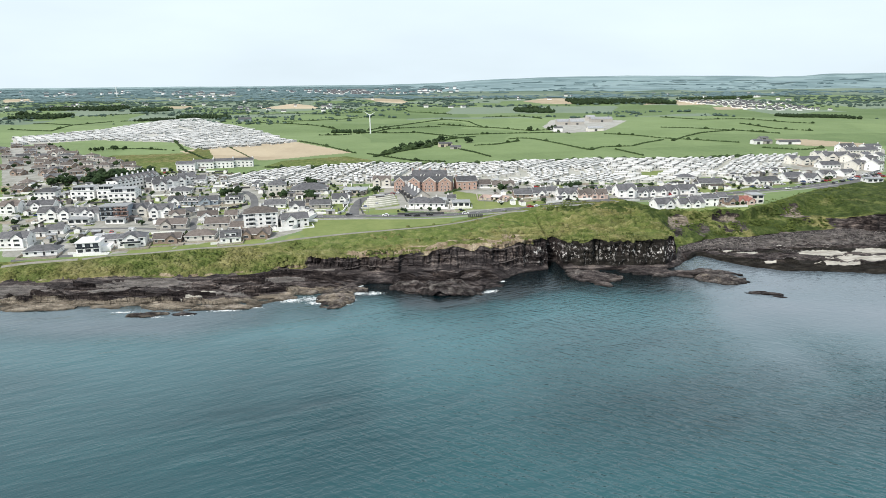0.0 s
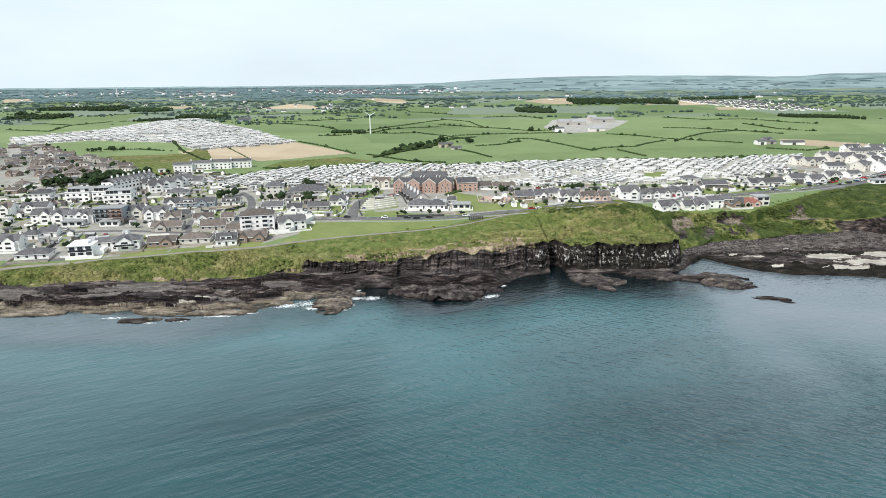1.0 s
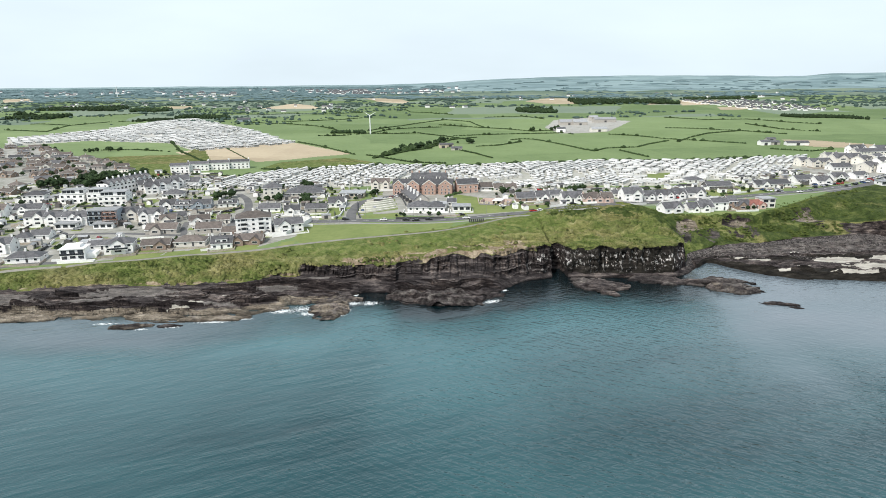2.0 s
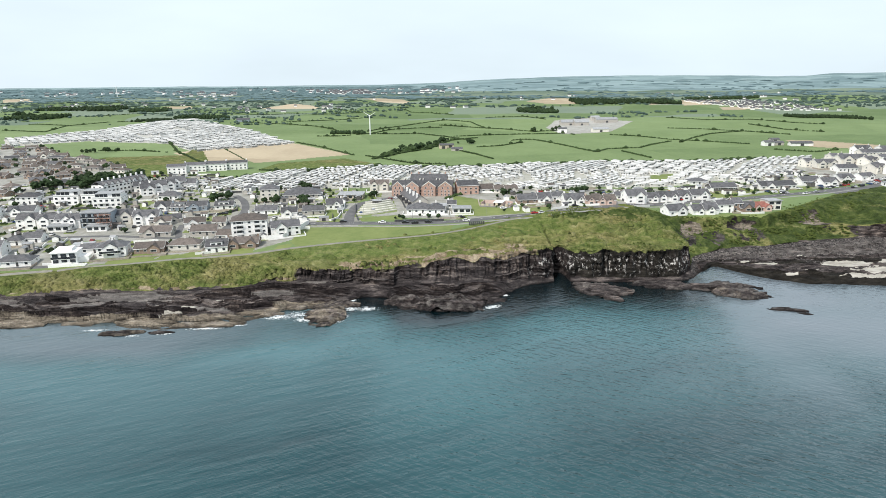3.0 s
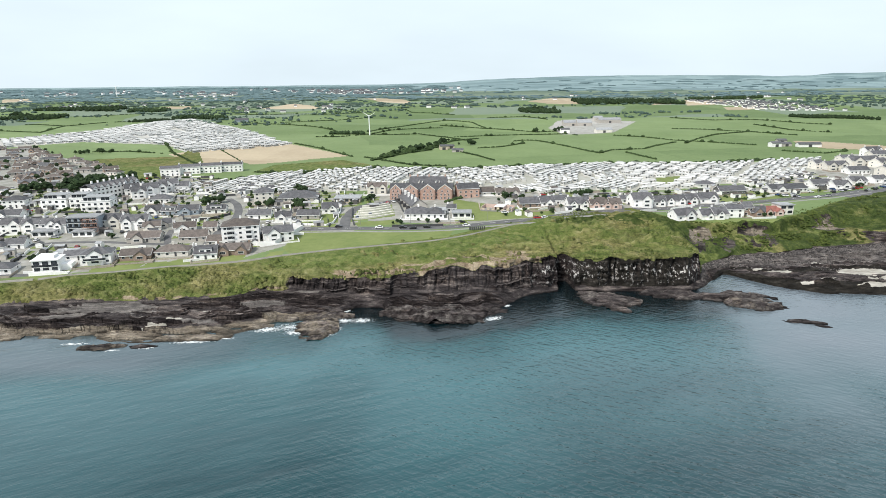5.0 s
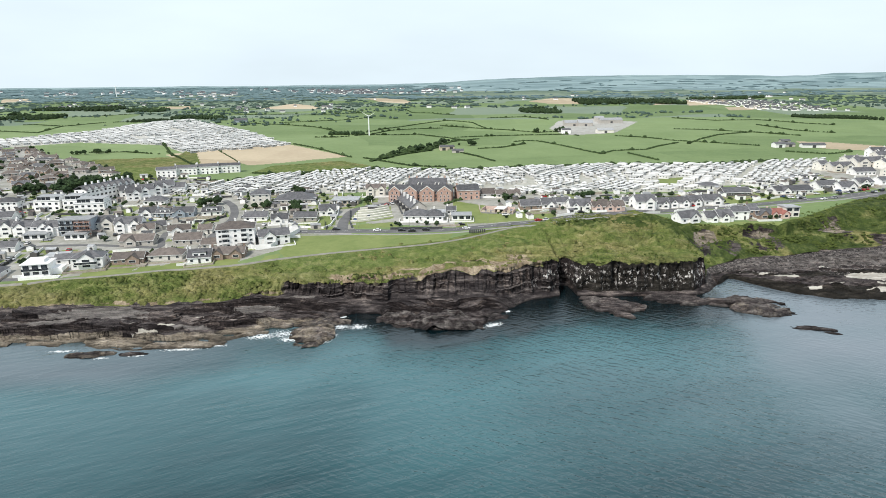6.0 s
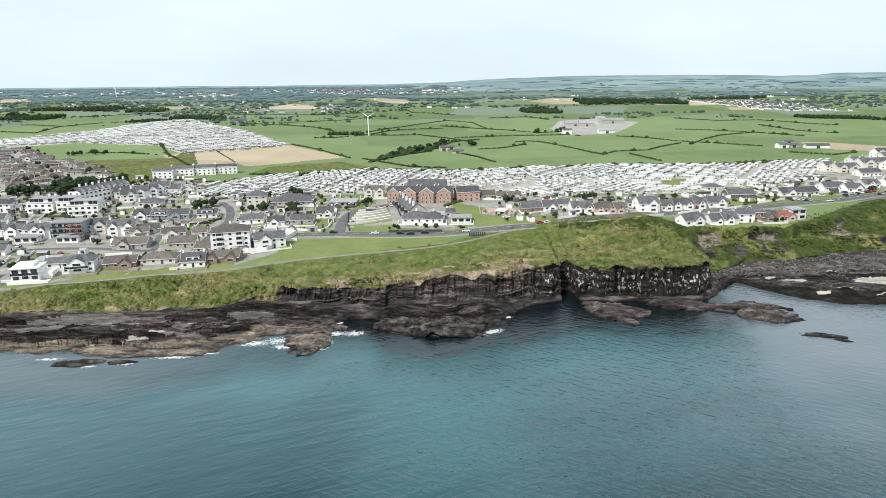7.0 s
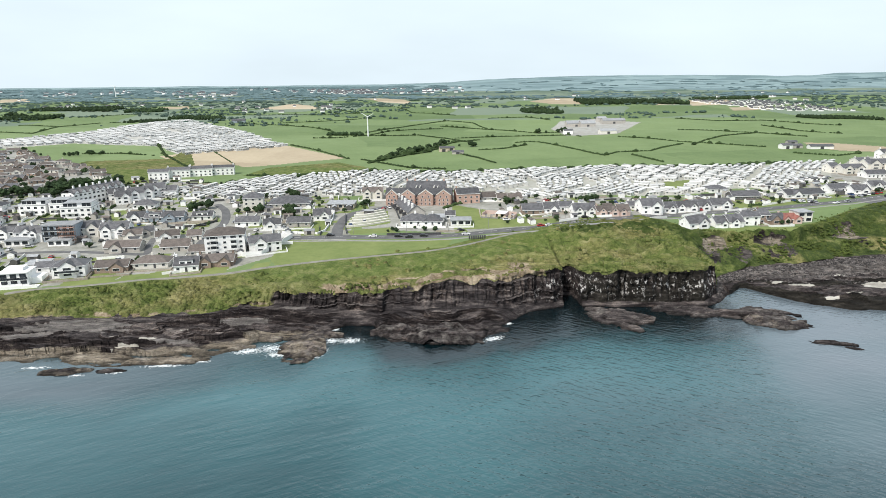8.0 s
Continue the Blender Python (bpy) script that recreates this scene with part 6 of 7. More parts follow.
def flats_block(x, y, turn, length, depth, storeys, label, back=False):
    top = thing("apartment_building", pose(x, y, float(land(x, y)), 0, 0, turn), label, "apartment building", "white seaside flats")
    h, d, e = length / 2, depth / 2, storeys * 2.9
    part("wall", Solid().box(-h, h, -d, d, -2, e), WALLS["white"], top)
    if back:
        part("roof", gable_roof(-h, h, -d, d, e, 2.6), ROOFS["slate"], top)
        n = max(3, int(length / 5))
        for k in range(n):
            cx = -h + (k + 0.5) * length / n
            dm = part("dormer", walls_with_gables(cx - 1.5, cx + 1.5, -d - 0.3, 0, e + 0.6, 1.5, False, e - 1), WALLS["white"], top)
            part("dormer_roof", gable_roof(cx - 1.5, cx + 1.5, -d - 0.3, 0, e + 0.6, 1.5, False, 0.2, 0.15), ROOFS["slate"], dm)
            part("chimney", Solid().box(cx + 2.0, cx + 3.0, -0.5, 0.5, e + 1, e + 4.4), WALLS["white"], top)
    else:
        part("roof", Solid().box(-h - 0.15, h + 0.15, -d - 0.15, d + 0.15, e, e + 0.25), ROOFS["flat"], top)
        part("parapet", Solid().box(-h, h, -d, -d + 0.2, e + 0.25, e + 1.0).box(-h, -h + 0.2, -d + 0.2, d, e + 0.25, e + 1.0).box(h - 0.2, h, -d + 0.2, d, e + 0.25, e + 1.0), WHITE_TRIM, top)
        a, b, c = -h * 0.86, h * 0.9, -d + 2.6
        up = part("penthouse", Solid().box(a, b, c, d - 0.5, e + 0.25, e + 2.75), WALLS["white"], top)
        part("penthouse_roof", Solid().box(a - 0.3, b + 0.3, c - 0.7, d - 0.3, e + 2.75, e + 2.95), ROOFS["flat"], up)
        k = max(3, int((b - a) / 2.6))
        for i in range(k):
            if i % 4 != 3:
                part("glazing", Solid().box(a + (b - a) * i / k + 0.12, a + (b - a) * (i + 1) / k - 0.12, c - 0.06, c, e + 0.4, e + 2.55), GLASS, up)
        for lift in range(1, storeys):
            part("balcony", Solid().box(-h * 0.7, h * 0.1, -d - 1.2, -d, lift * 2.9 - 0.2, lift * 2.9).box(-h * 0.7, h * 0.1, -d - 1.2, -d - 1.12, lift * 2.9, lift * 2.9 + 0.9), WHITE_TRIM, top)
    return windows_and_done(top, h, d, length, storeys)


def white_flats():
    flats_block(-255, 190, 6, 16, 13, 2, "white three-storey flats with a flat roof terrace")
    flats_block(-240, 192, 6, 11, 13, 2, "white three-storey flats with a set-back top floor")
    flats_block(-224, 183, 10, 18, 14, 2, "white curved-front flats with a glazed roof terrace")
    flats_block(-235, 221, 70, 41, 11, 3, "long white flats with dark dormers and tall chimneys", True)


def terraced_lawn():
    """Low white retaining walls stepping up a grass bank."""
    top = thing("terraced_bank", pose(0, 0, 0), "grass bank stepped by long low white walls", "terraced bank")
    (ax, ay), (bx, by), (cx, cy), (dx, dy) = STEPS_A, STEPS_B, STEPS_C, STEPS_D
    for k in range(6):
        u = k / 5
        p0, p1 = Vector((ax + (cx - ax) * u, ay + (cy - ay) * u)), Vector((bx + (dx - bx) * u, by + (dy - by) * u))
        z = min(float(land(*p0)), float(land(*p1)))
        bank = [p0.lerp(p1, i / 8) - Vector((0, 2.0 * math.sin(math.pi * i / 8))) for i in range(9)]
        s = strip_wall([(q.x, q.y + 0.65, z) for q in bank], 0.8, 1.1 + 0.12 * k, 1.3)
        part("retaining_wall", s, WALLS["cream"], top)


brick_apartments()
slate_row()
white_flats()
terraced_lawn()


# ---- walls round gardens ----
def garden_wall(line, height=1.1, material=WHITE_PAINT, label="low white garden wall", width=0.35):
    pts = []
    for (ax, ay), (bx, by) in zip(line, line[1:]):
        k = max(1, int(math.hypot(bx - ax, by - ay) / 4))
        pts += [(ax + (bx - ax) * i / k, ay + (by - ay) * i / k) for i in range(k)]
    pts.append(line[-1])
    s = strip_wall([(x, y, float(land(x, y))) for x, y in pts], 1.0, height, width)
    tagged(part("garden_wall", s, material), label, "wall", "garden walls")


for k, line in enumerate(WHITE_WALLS):
    garden_wall(line, 2.3 if k == 0 else 1.2)
for line in DARK_WALLS:
    garden_wall(line, 1.3, DARK_TRIM, "dark garden wall and fence")
for line in STONE_WALLS:
    garden_wall(line, 0.9, STONE, "low rubble stone wall", 0.6)


# ---- wind turbines ----
def wind_turbine(x, y, hub, reach, turn, label):
    z = float(land(x, y))
    top = thing("wind_turbine", pose(x, y, z - 0.3, 0, 0, turn), label, "wind turbine")
    ring = [(math.cos(a), math.sin(a)) for a in [k * math.tau / 14 for k in range(14)]]
    r0, r1 = hub * 0.036, hub * 0.02
    part("tower", Solid().hull([(r0 * a, r0 * b, 0) for a, b in ring], [(r1 * a, r1 * b, hub) for a, b in ring]), STEEL_WHITE, top)
    w = hub * 0.028
    part("nacelle", Solid().hull([(-w, -w * 2, hub - w), (w, -w * 2, hub - w), (w, w * 3, hub - w), (-w, w * 3, hub - w)],
                                 [(-w * 0.8, -w * 1.8, hub + w), (w * 0.8, -w * 1.8, hub + w), (w * 0.8, w * 2.6, hub + w), (-w * 0.8, w * 2.6, hub + w)]), STEEL_WHITE, top)
    hb = part("hub", Solid().hull([(w * a, -w * 2, hub + w * b) for a, b in ring][::-1], [(w * 0.4 * a, -w * 3.4, hub + w * 0.4 * b) for a, b in ring][::-1]), STEEL_WHITE, top)
    for ang in (-58, 62, 182):
        s = Solid()
        stations = [(0.0, 0.45, 0.4), (0.18, 0.75, 0.24), (0.6, 0.5, 0.12), (1.0, 0.16, 0.05)]
        for (u0, c0, t0), (u1, c1, t1) in zip(stations, stations[1:]):
            s.hull([(-c0 * 0.4 * w, -t0 * w, u0 * reach), (c0 * w, -t0 * w, u0 * reach), (c0 * w, t0 * w, u0 * reach), (-c0 * 0.4 * w, t0 * w, u0 * reach)],
                   [(-c1 * 0.4 * w, -t1 * w, u1 * reach), (c1 * w, -t1 * w, u1 * reach), (c1 * w, t1 * w, u1 * reach), (-c1 * 0.4 * w, t1 * w, u1 * reach)])
        part("blade", s.turned(pose(0, -2.6 * w, hub, 0, ang, 0)), STEEL_WHITE, hb)


wind_turbine(*TURBINE, 26, 9.8, -4, "white three-bladed wind turbine standing in a green field")
wind_turbine(*FAR_TURBINE, 41, 17, 6, "distant white wind turbine among farmland")


# ---- hedges, bushes and trees ----
def clump(s, x, y, z, r, h, rng, long=1.0):
    """A ragged leafy lump with a broken outline."""
    n, m = 7, 4
    ring = []
    for j in range(m + 1):
        v = j / m
        rad = r * (math.sin(math.pi * (0.18 + 0.8 * v)) ** 0.8)
        ring.append([(x + long * rad * rng.uniform(0.65, 1.25) * math.cos(math.tau * k / n + j), y + rad * rng.uniform(0.65, 1.25) * math.sin(math.tau * k / n + j),
                      z - 0.3 + (h + 0.3) * v + rng.uniform(-0.12, 0.12) * h) for k in range(n)])
    o = len(s.v)
    for q in ring:
        s.v += q
    for j in range(m):
        for k in range(n):
            s.f.append((o + j * n + k, o + j * n + (k + 1) % n, o + (j + 1) * n + (k + 1) % n, o + (j + 1) * n + k))
    s.f.append(tuple(o + m * n + k for k in range(n)))
    s.s += [0] * (m * n + 1)


def hedge(line, rng, height=1.7, width=1.6):
    s = Solid()
    for (ax, ay), (bx, by) in zip(line, line[1:]):
        d = math.hypot(bx - ax, by - ay)
        k = max(1, int(d / 1.9))
        for i in range(k):
            u = (i + rng.uniform(-0.3, 0.3)) / k
            x, y = ax + (bx - ax) * u + rng.uniform(-0.5, 0.5), ay + (by - ay) * u + rng.uniform(-0.5, 0.5)
            if grain(x / 14, y / 14, 88) < 0.07:
                continue
            big = 1.8 if rng.random() < 0.04 else rng.uniform(0.55, 1.0)
            clump(s, x, y, float(land(x, y)), width * big, height * big, rng)
    me = s.mesh("hedge", HEDGE_LEAF)
    tagged(part("hedge", me), "dark green field hedge with gaps and taller bushes", "hedge", "field hedges")


FARM_BELTS = [([(-68, 385), (-52, 417), (-37, 442), (-17, 464), (-6, 504)], 2.6), ([(-50, 455), (-30, 472), (-16, 466)], 3.2), ([(-6, 504), (10, 555), (45, 587)], 1.8), ([(-249, 487), (-193, 384)], 0.9), ([(-40, 447), (-22, 478), (-8, 500)], 3.0)]
leaf_dice = random.Random(21)
for line in HEDGES_A + HEDGES_B + HEDGES_C + HEDGES_D:
    hedge(line, leaf_dice)
for line, tall in FARM_BELTS:
    hedge(line, leaf_dice, tall, tall)
for off in (4.5, 7.5):
    hedge([(-166, 274 + off), (-130, 308 + off), (-64, 333 + off), (8, 321 + off), (81, 337 + off), (155, 346 + off), (251, 344 + off), (308, 361 + off)], leaf_dice, 1.3, 1.9)


def tree_meshes(seed, spread, height):
    rng = random.Random(seed)
    crown = Solid()
    for k in range(26):
        a, v = rng.uniform(0, math.tau), rng.uniform(0, 1)
        rad = spread * math.sin(math.pi * (0.15 + 0.75 * v)) * rng.uniform(0.3, 0.95)
        size = spread * rng.uniform(0.26, 0.46)
        clump(crown, rad * math.cos(a), rad * math.sin(a), height * (0.25 + 0.6 * v), size, size * 1.1, rng)
    trunk = Solid()
    ring = [(math.cos(q), math.sin(q)) for q in [k * math.tau / 7 for k in range(7)]]
    trunk.hull([(0.25 * a, 0.25 * b, -0.5) for a, b in ring], [(0.12 * a, 0.12 * b, height * 0.55) for a, b in ring])
    for k in range(4):
        a = k * math.tau / 4 + rng.uniform(-0.4, 0.4)
        tip = Vector((math.cos(a) * spread * 0.55, math.sin(a) * spread * 0.55, height * 0.7))
        trunk.hull([(0.1 * p, 0.1 * q, height * 0.3) for p, q in ring], [(tip.x + 0.04 * p, tip.y + 0.04 * q, tip.z) for p, q in ring])
    return crown.mesh("crown", TREE_LEAF), trunk.mesh("trunk", BARK)


TREES = [tree_meshes(k, spread, height) for k, (spread, height) in enumerate(((2.6, 4.6), (3.2, 5.6), (2.2, 3.4), (3.8, 6.2)))]


def tree(x, y, rng, size=1.0, group="wind-bent town trees"):
    crown, trunk = TREES[rng.randrange(4)]
    top = thing("tree", pose(x, y, float(land(x, y)), 0, 0, rng.uniform(0, 360)) @ Matrix.Scale(size * rng.uniform(0.8, 1.2), 4),
                "dark green broadleaf tree with a dense low crown", "tree", group)
    part("trunk", trunk, None, top)
    part("crown", crown, None, top)


def belt(line, count, rng, wide=3.0, size=1.0):
    total = sum(math.hypot(b[0] - a[0], b[1] - a[1]) for a, b in zip(line, line[1:]))
    for a, b in zip(line, line[1:]):
        d = math.hypot(b[0] - a[0], b[1] - a[1])
        for i in range(max(1, round(count * d / total))):
            u = rng.random()
            tree(a[0] + (b[0] - a[0]) * u + rng.uniform(-wide, wide), a[1] + (b[1] - a[1]) * u + rng.uniform(-wide, wide), rng, size)


for line, count, wide, size in TREE_BELTS:
    belt(line, count, leaf_dice, wide, size)


def wood(corner_a, corner_b, deep, rng, count, height, label):
    """A far wood as one ragged canopy."""
    s = Solid()
    (ax, ay), (bx, by) = corner_a, corner_b
    for _ in range(count):
        u, v = rng.random(), rng.random()
        x, y = ax + (bx - ax) * u, ay + (by - ay) * u + deep * v
        h = height * rng.uniform(0.7, 1.2)
        clump(s, x, y, float(land(x, y)), h * rng.uniform(0.4, 0.7), h, rng)
    tagged(part("wood", s, TREE_LEAF), label, "wood", kind="stuff")


for (a, b), deep, count, tall in FAR_WOODS:
    wood(a, b, deep, leaf_dice, count, tall, "dark distant wood beyond the fields")
wood(COPSE_A, COPSE_B, 8, leaf_dice, 60, 4.2, "dark copse in the fields near the turbine")


def far_scatter(near, far, count, material, label):
    """Hedgerow trees over the far country, denser to the left and towards the horizon."""
    s, rng = Solid(), random.Random(int(near))
    for _ in range(count):
        y = near * (far / near) ** rng.random()
        x = rng.uniform(-0.78, 0.78) * (y + 264)
        u = x / (y + 264)
        thick = fractal(np.array(x / 170.0), np.array(y / 130.0), 3, 91) + (0.1 if u < -0.05 else -0.03) + (0.05 if y > 1300 else -0.08)
        strip = abs(((y + 60 * math.sin(x / 190)) / 115) % 1 - 0.5)
        if thick < 0.5 and (strip > 0.07 or thick < 0.4):
            continue
        if any(inside(np.array(x), np.array(y + ahead), ring) for ring in FAR_STUBBLE for ahead in (0, 40, 90)):
            continue
        if y > 2200 and u > 0.0 and rng.random() < 0.9:
            continue
        h = rng.uniform(1.4, 4.0) * (1 + y / 6000)
        clump(s, x, y, float(land(x, y)), h * rng.uniform(0.5, 1.2), h, rng, rng.uniform(1, 1.5 + max(0, y - 1200) / 200))
    tagged(part("trees", s, material), label, "trees", kind="stuff")


# the two belts differ in the haze painted into their leaf colour
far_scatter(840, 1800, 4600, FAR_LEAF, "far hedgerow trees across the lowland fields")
far_scatter(1800, 4000, 9000, HAZY_LEAF, "woods and hedgerows tinted with haze towards the horizon")


# ---- farms, villages and the brick estate ----
def far_houses(name, label, spots, rng, scale=1.0):
    walls, roofs = Solid(), Solid()
    for x, y in spots:
        z = float(land(x, y))
        l, d, e = rng.uniform(7, 14) * scale, rng.uniform(6, 8) * scale, rng.uniform(2.8, 5.2) * scale
        m = pose(x, y, z, 0, 0, rng.uniform(-40, 40))
        for source, target in ((walls_with_gables(-l / 2, l / 2, -d / 2, d / 2, e, d * 0.33, True, -3), walls), (gable_roof(-l / 2, l / 2, -d / 2, d / 2, e, d * 0.33), roofs)):
            source.turned(m)
            target.add(source.v, source.f)
    top = part(name, walls, WALLS["white"])
    tagged(top, label, "houses", kind="stuff")
    tagged(part("roof", roofs, ROOFS["slate"], top), kind="stuff")


def villages():
    rng = random.Random(41)
    (ax, ay), (bx, by) = VILLAGE_A, VILLAGE_B
    far_houses("far_houses", "distant white village houses on low ground", [(ax + (bx - ax) * rng.random(), ay + rng.uniform(0, 420)) for _ in range(250)], rng, 0.62)
    spots = []
    while len(spots) < 120:
        y = 1200 * 3.6 ** rng.random()
        x = rng.uniform(-0.78, 0.55) * (y + 264)
        if fractal(np.array(x / 300.0), np.array(y / 300.0), 2, 95) > 0.55:
            spots.append((x, y))
    town = []
    while len(town) < 190:
        y = rng.uniform(2200, 3300)
        u = rng.choice((rng.gauss(-0.1, 0.06), rng.uniform(-0.68, 0.0)))
        if fractal(np.array(u * 14), np.array(y / 260.0), 2, 96) > 0.5:
            town.append((u * (y + 264), y))
    far_houses("far_town", "pale houses and sheds of a far town", town, rng, 1.5)
    far_houses("scattered_houses", "scattered white houses over the far lowland", [q for q in spots if q[1] < 2100], rng, 0.9)


villages()


def barn(x, y, turn, length, depth, eave, wall, roof, label):
    top = thing("barn", pose(x, y, float(land(x, y)) - 0.1, 0, 0, turn), label, "barn", "farm buildings")
    part("wall", walls_with_gables(-length / 2, length / 2, -depth / 2, depth / 2, eave, depth * 0.22), WALLS[wall], top)
    part("roof", gable_roof(-length / 2, length / 2, -depth / 2, depth / 2, eave, depth * 0.22), ROOFS[roof], top)
    part("door", Solid().box(-1.8, 1.8, -depth / 2 - 0.08, -depth / 2, 0, min(3, eave - 0.3)), DARK_TRIM, top)


for dx, dy, turn, length, depth, eave, wall, roof in FARM_ROWS:
    barn(dx, dy, turn, length, depth, eave, wall, roof, f"{LABELS[wall]} farm building under a {ROOF_WORDS[roof]}")

estate_dice = random.Random(61)
estate = []
while len(estate) < 46:
    x, y = estate_dice.uniform(-530, -270), estate_dice.uniform(205, 530)
    if inside(np.array(x), np.array(y), ESTATE) and all(math.hypot(x - a, y - b) > 18 for a, b in estate):
        estate.append((x, y))
for x, y in estate:
    house(x, y, estate_dice.uniform(-25, 40), estate_dice.uniform(10, 14), 8, 1, estate_dice.choice(("gable", "hip", "gable_front")),
          estate_dice.choice(("brick", "brick", "brick", "render", "cream")), estate_dice.choice(("brown", "brown", "slate")), "brick estate bungalows", estate_dice)
    if estate_dice.random() < 0.5:
        tree(x + 8, y + 5, estate_dice, 0.7)


# ---- rocks off the shore, boulders and foam ----
def rock_reef(x, y, length, width, height, turn, seed, label, tan=0.0):
    """A low ragged skerry with ledges, sloping under the water."""
    nx, ny = max(16, int(length / 0.45)), max(12, int(width / 0.45))
    u, v = np.meshgrid(np.linspace(-1, 1, nx), np.linspace(-1, 1, ny))
    lx, ly = u * length / 2, v * width / 2
    rim = 1 - np.hypot(u, v) + (fractal(lx / 7 + seed, ly / 3.5, 4, seed) - 0.5) * 1.3
    shape = np.clip(rim * 1.7, -0.6, 1)
    rough, fine = fractal(lx / 9, ly / 2.2 + seed, 4, seed + 3), fractal(lx / 1.7, ly / 1.1 + seed, 3, seed + 5)
    z = shape * height * (0.3 + 0.9 * (0.75 * np.floor(rough * 8 + fine) / 8 + 0.25 * rough)) + (fine - 0.5) * 0.5 - 0.12
    c, s = math.cos(radians(turn)), math.sin(radians(turn))
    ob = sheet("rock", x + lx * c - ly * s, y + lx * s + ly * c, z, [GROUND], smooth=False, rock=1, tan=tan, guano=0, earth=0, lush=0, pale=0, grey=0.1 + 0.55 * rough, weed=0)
    tagged(ob, label, "rock", "rocks along the shore")


for k, (x, y, length, width, height, turn, tan, label) in enumerate(REEFS):
    rock_reef(x, y, length, width, height, turn, 11 + k * 7, label, tan)


def boulders():
    """Rounded stones over the beach in the bay."""
    s, rng = Solid(), random.Random(71)
    for _ in range(15000):
        x = rng.uniform(125, 314)
        w, f, fz, t, tz, g, gz = (float(q) for q in coast(x))
        u = rng.uniform(0.25, 1.0)
        y = w + (f - w) * u
        if rng.random() > np.clip((u - 0.35) * 2.2, 0.1, 1):
            continue
        r = rng.choice((0.18, 0.24, 0.3, 0.4, 0.55)) * rng.uniform(0.7, 1.2)
        z = float(land(x, y)) + rng.uniform(0, 0.3)
        o, n = len(s.v), 5
        for j, (rad, up) in enumerate(((0.8, -0.6), (1.0, 0.15), (0.6, 0.7))):
            s.v += [(x + r * rad * rng.uniform(0.75, 1.2) * math.cos(math.tau * k / n + j), y + r * rad * rng.uniform(0.75, 1.2) * math.sin(math.tau * k / n + j), z + r * up) for k in range(n)]
        for j in range(2):
            s.f += [(o + j * n + k, o + j * n + (k + 1) % n, o + (j + 1) * n + (k + 1) % n, o + (j + 1) * n + k) for k in range(n)]
        s.f.append(tuple(o + 2 * n + k for k in range(n)))
    tagged(part("boulders", s, BOULDER), "dark rounded boulders on the beach", "boulders", kind="stuff")


def foam():
    """Lacy white water where swell meets rock."""
    for x, y, long, wide, turn in SURF:
        u, v = np.meshgrid(np.linspace(-1, 1, 14), np.linspace(-1, 1, 8))
        c, sn = math.cos(radians(turn)), math.sin(radians(turn))
        lx, ly = u * long * 0.75, v * (wide + 0.6) * 1.3
        ob = sheet("foam", x + lx * c - ly * sn, y + lx * sn + ly * c, np.full(u.shape, 0.06), [FOAM], cover=np.clip(1 - np.hypot(u, v), 0, 1))
        tagged(ob, "white surf breaking round the rocks", "foam", kind="stuff")


def by_path(x, y):
    """Distance to the nearest footpath."""
    best = 99.0
    for line in (CLIFF_PATH, CLIFF_PATH_WEST):
        for (ax, ay), (bx, by) in zip(line, line[1:]):
            dx, dy = bx - ax, by - ay
            k = min(1, max(0, ((x - ax) * dx + (y - ay) * dy) / (dx * dx + dy * dy)))
            best = min(best, math.hypot(x - ax - dx * k, y - ay - dy * k))
    return best


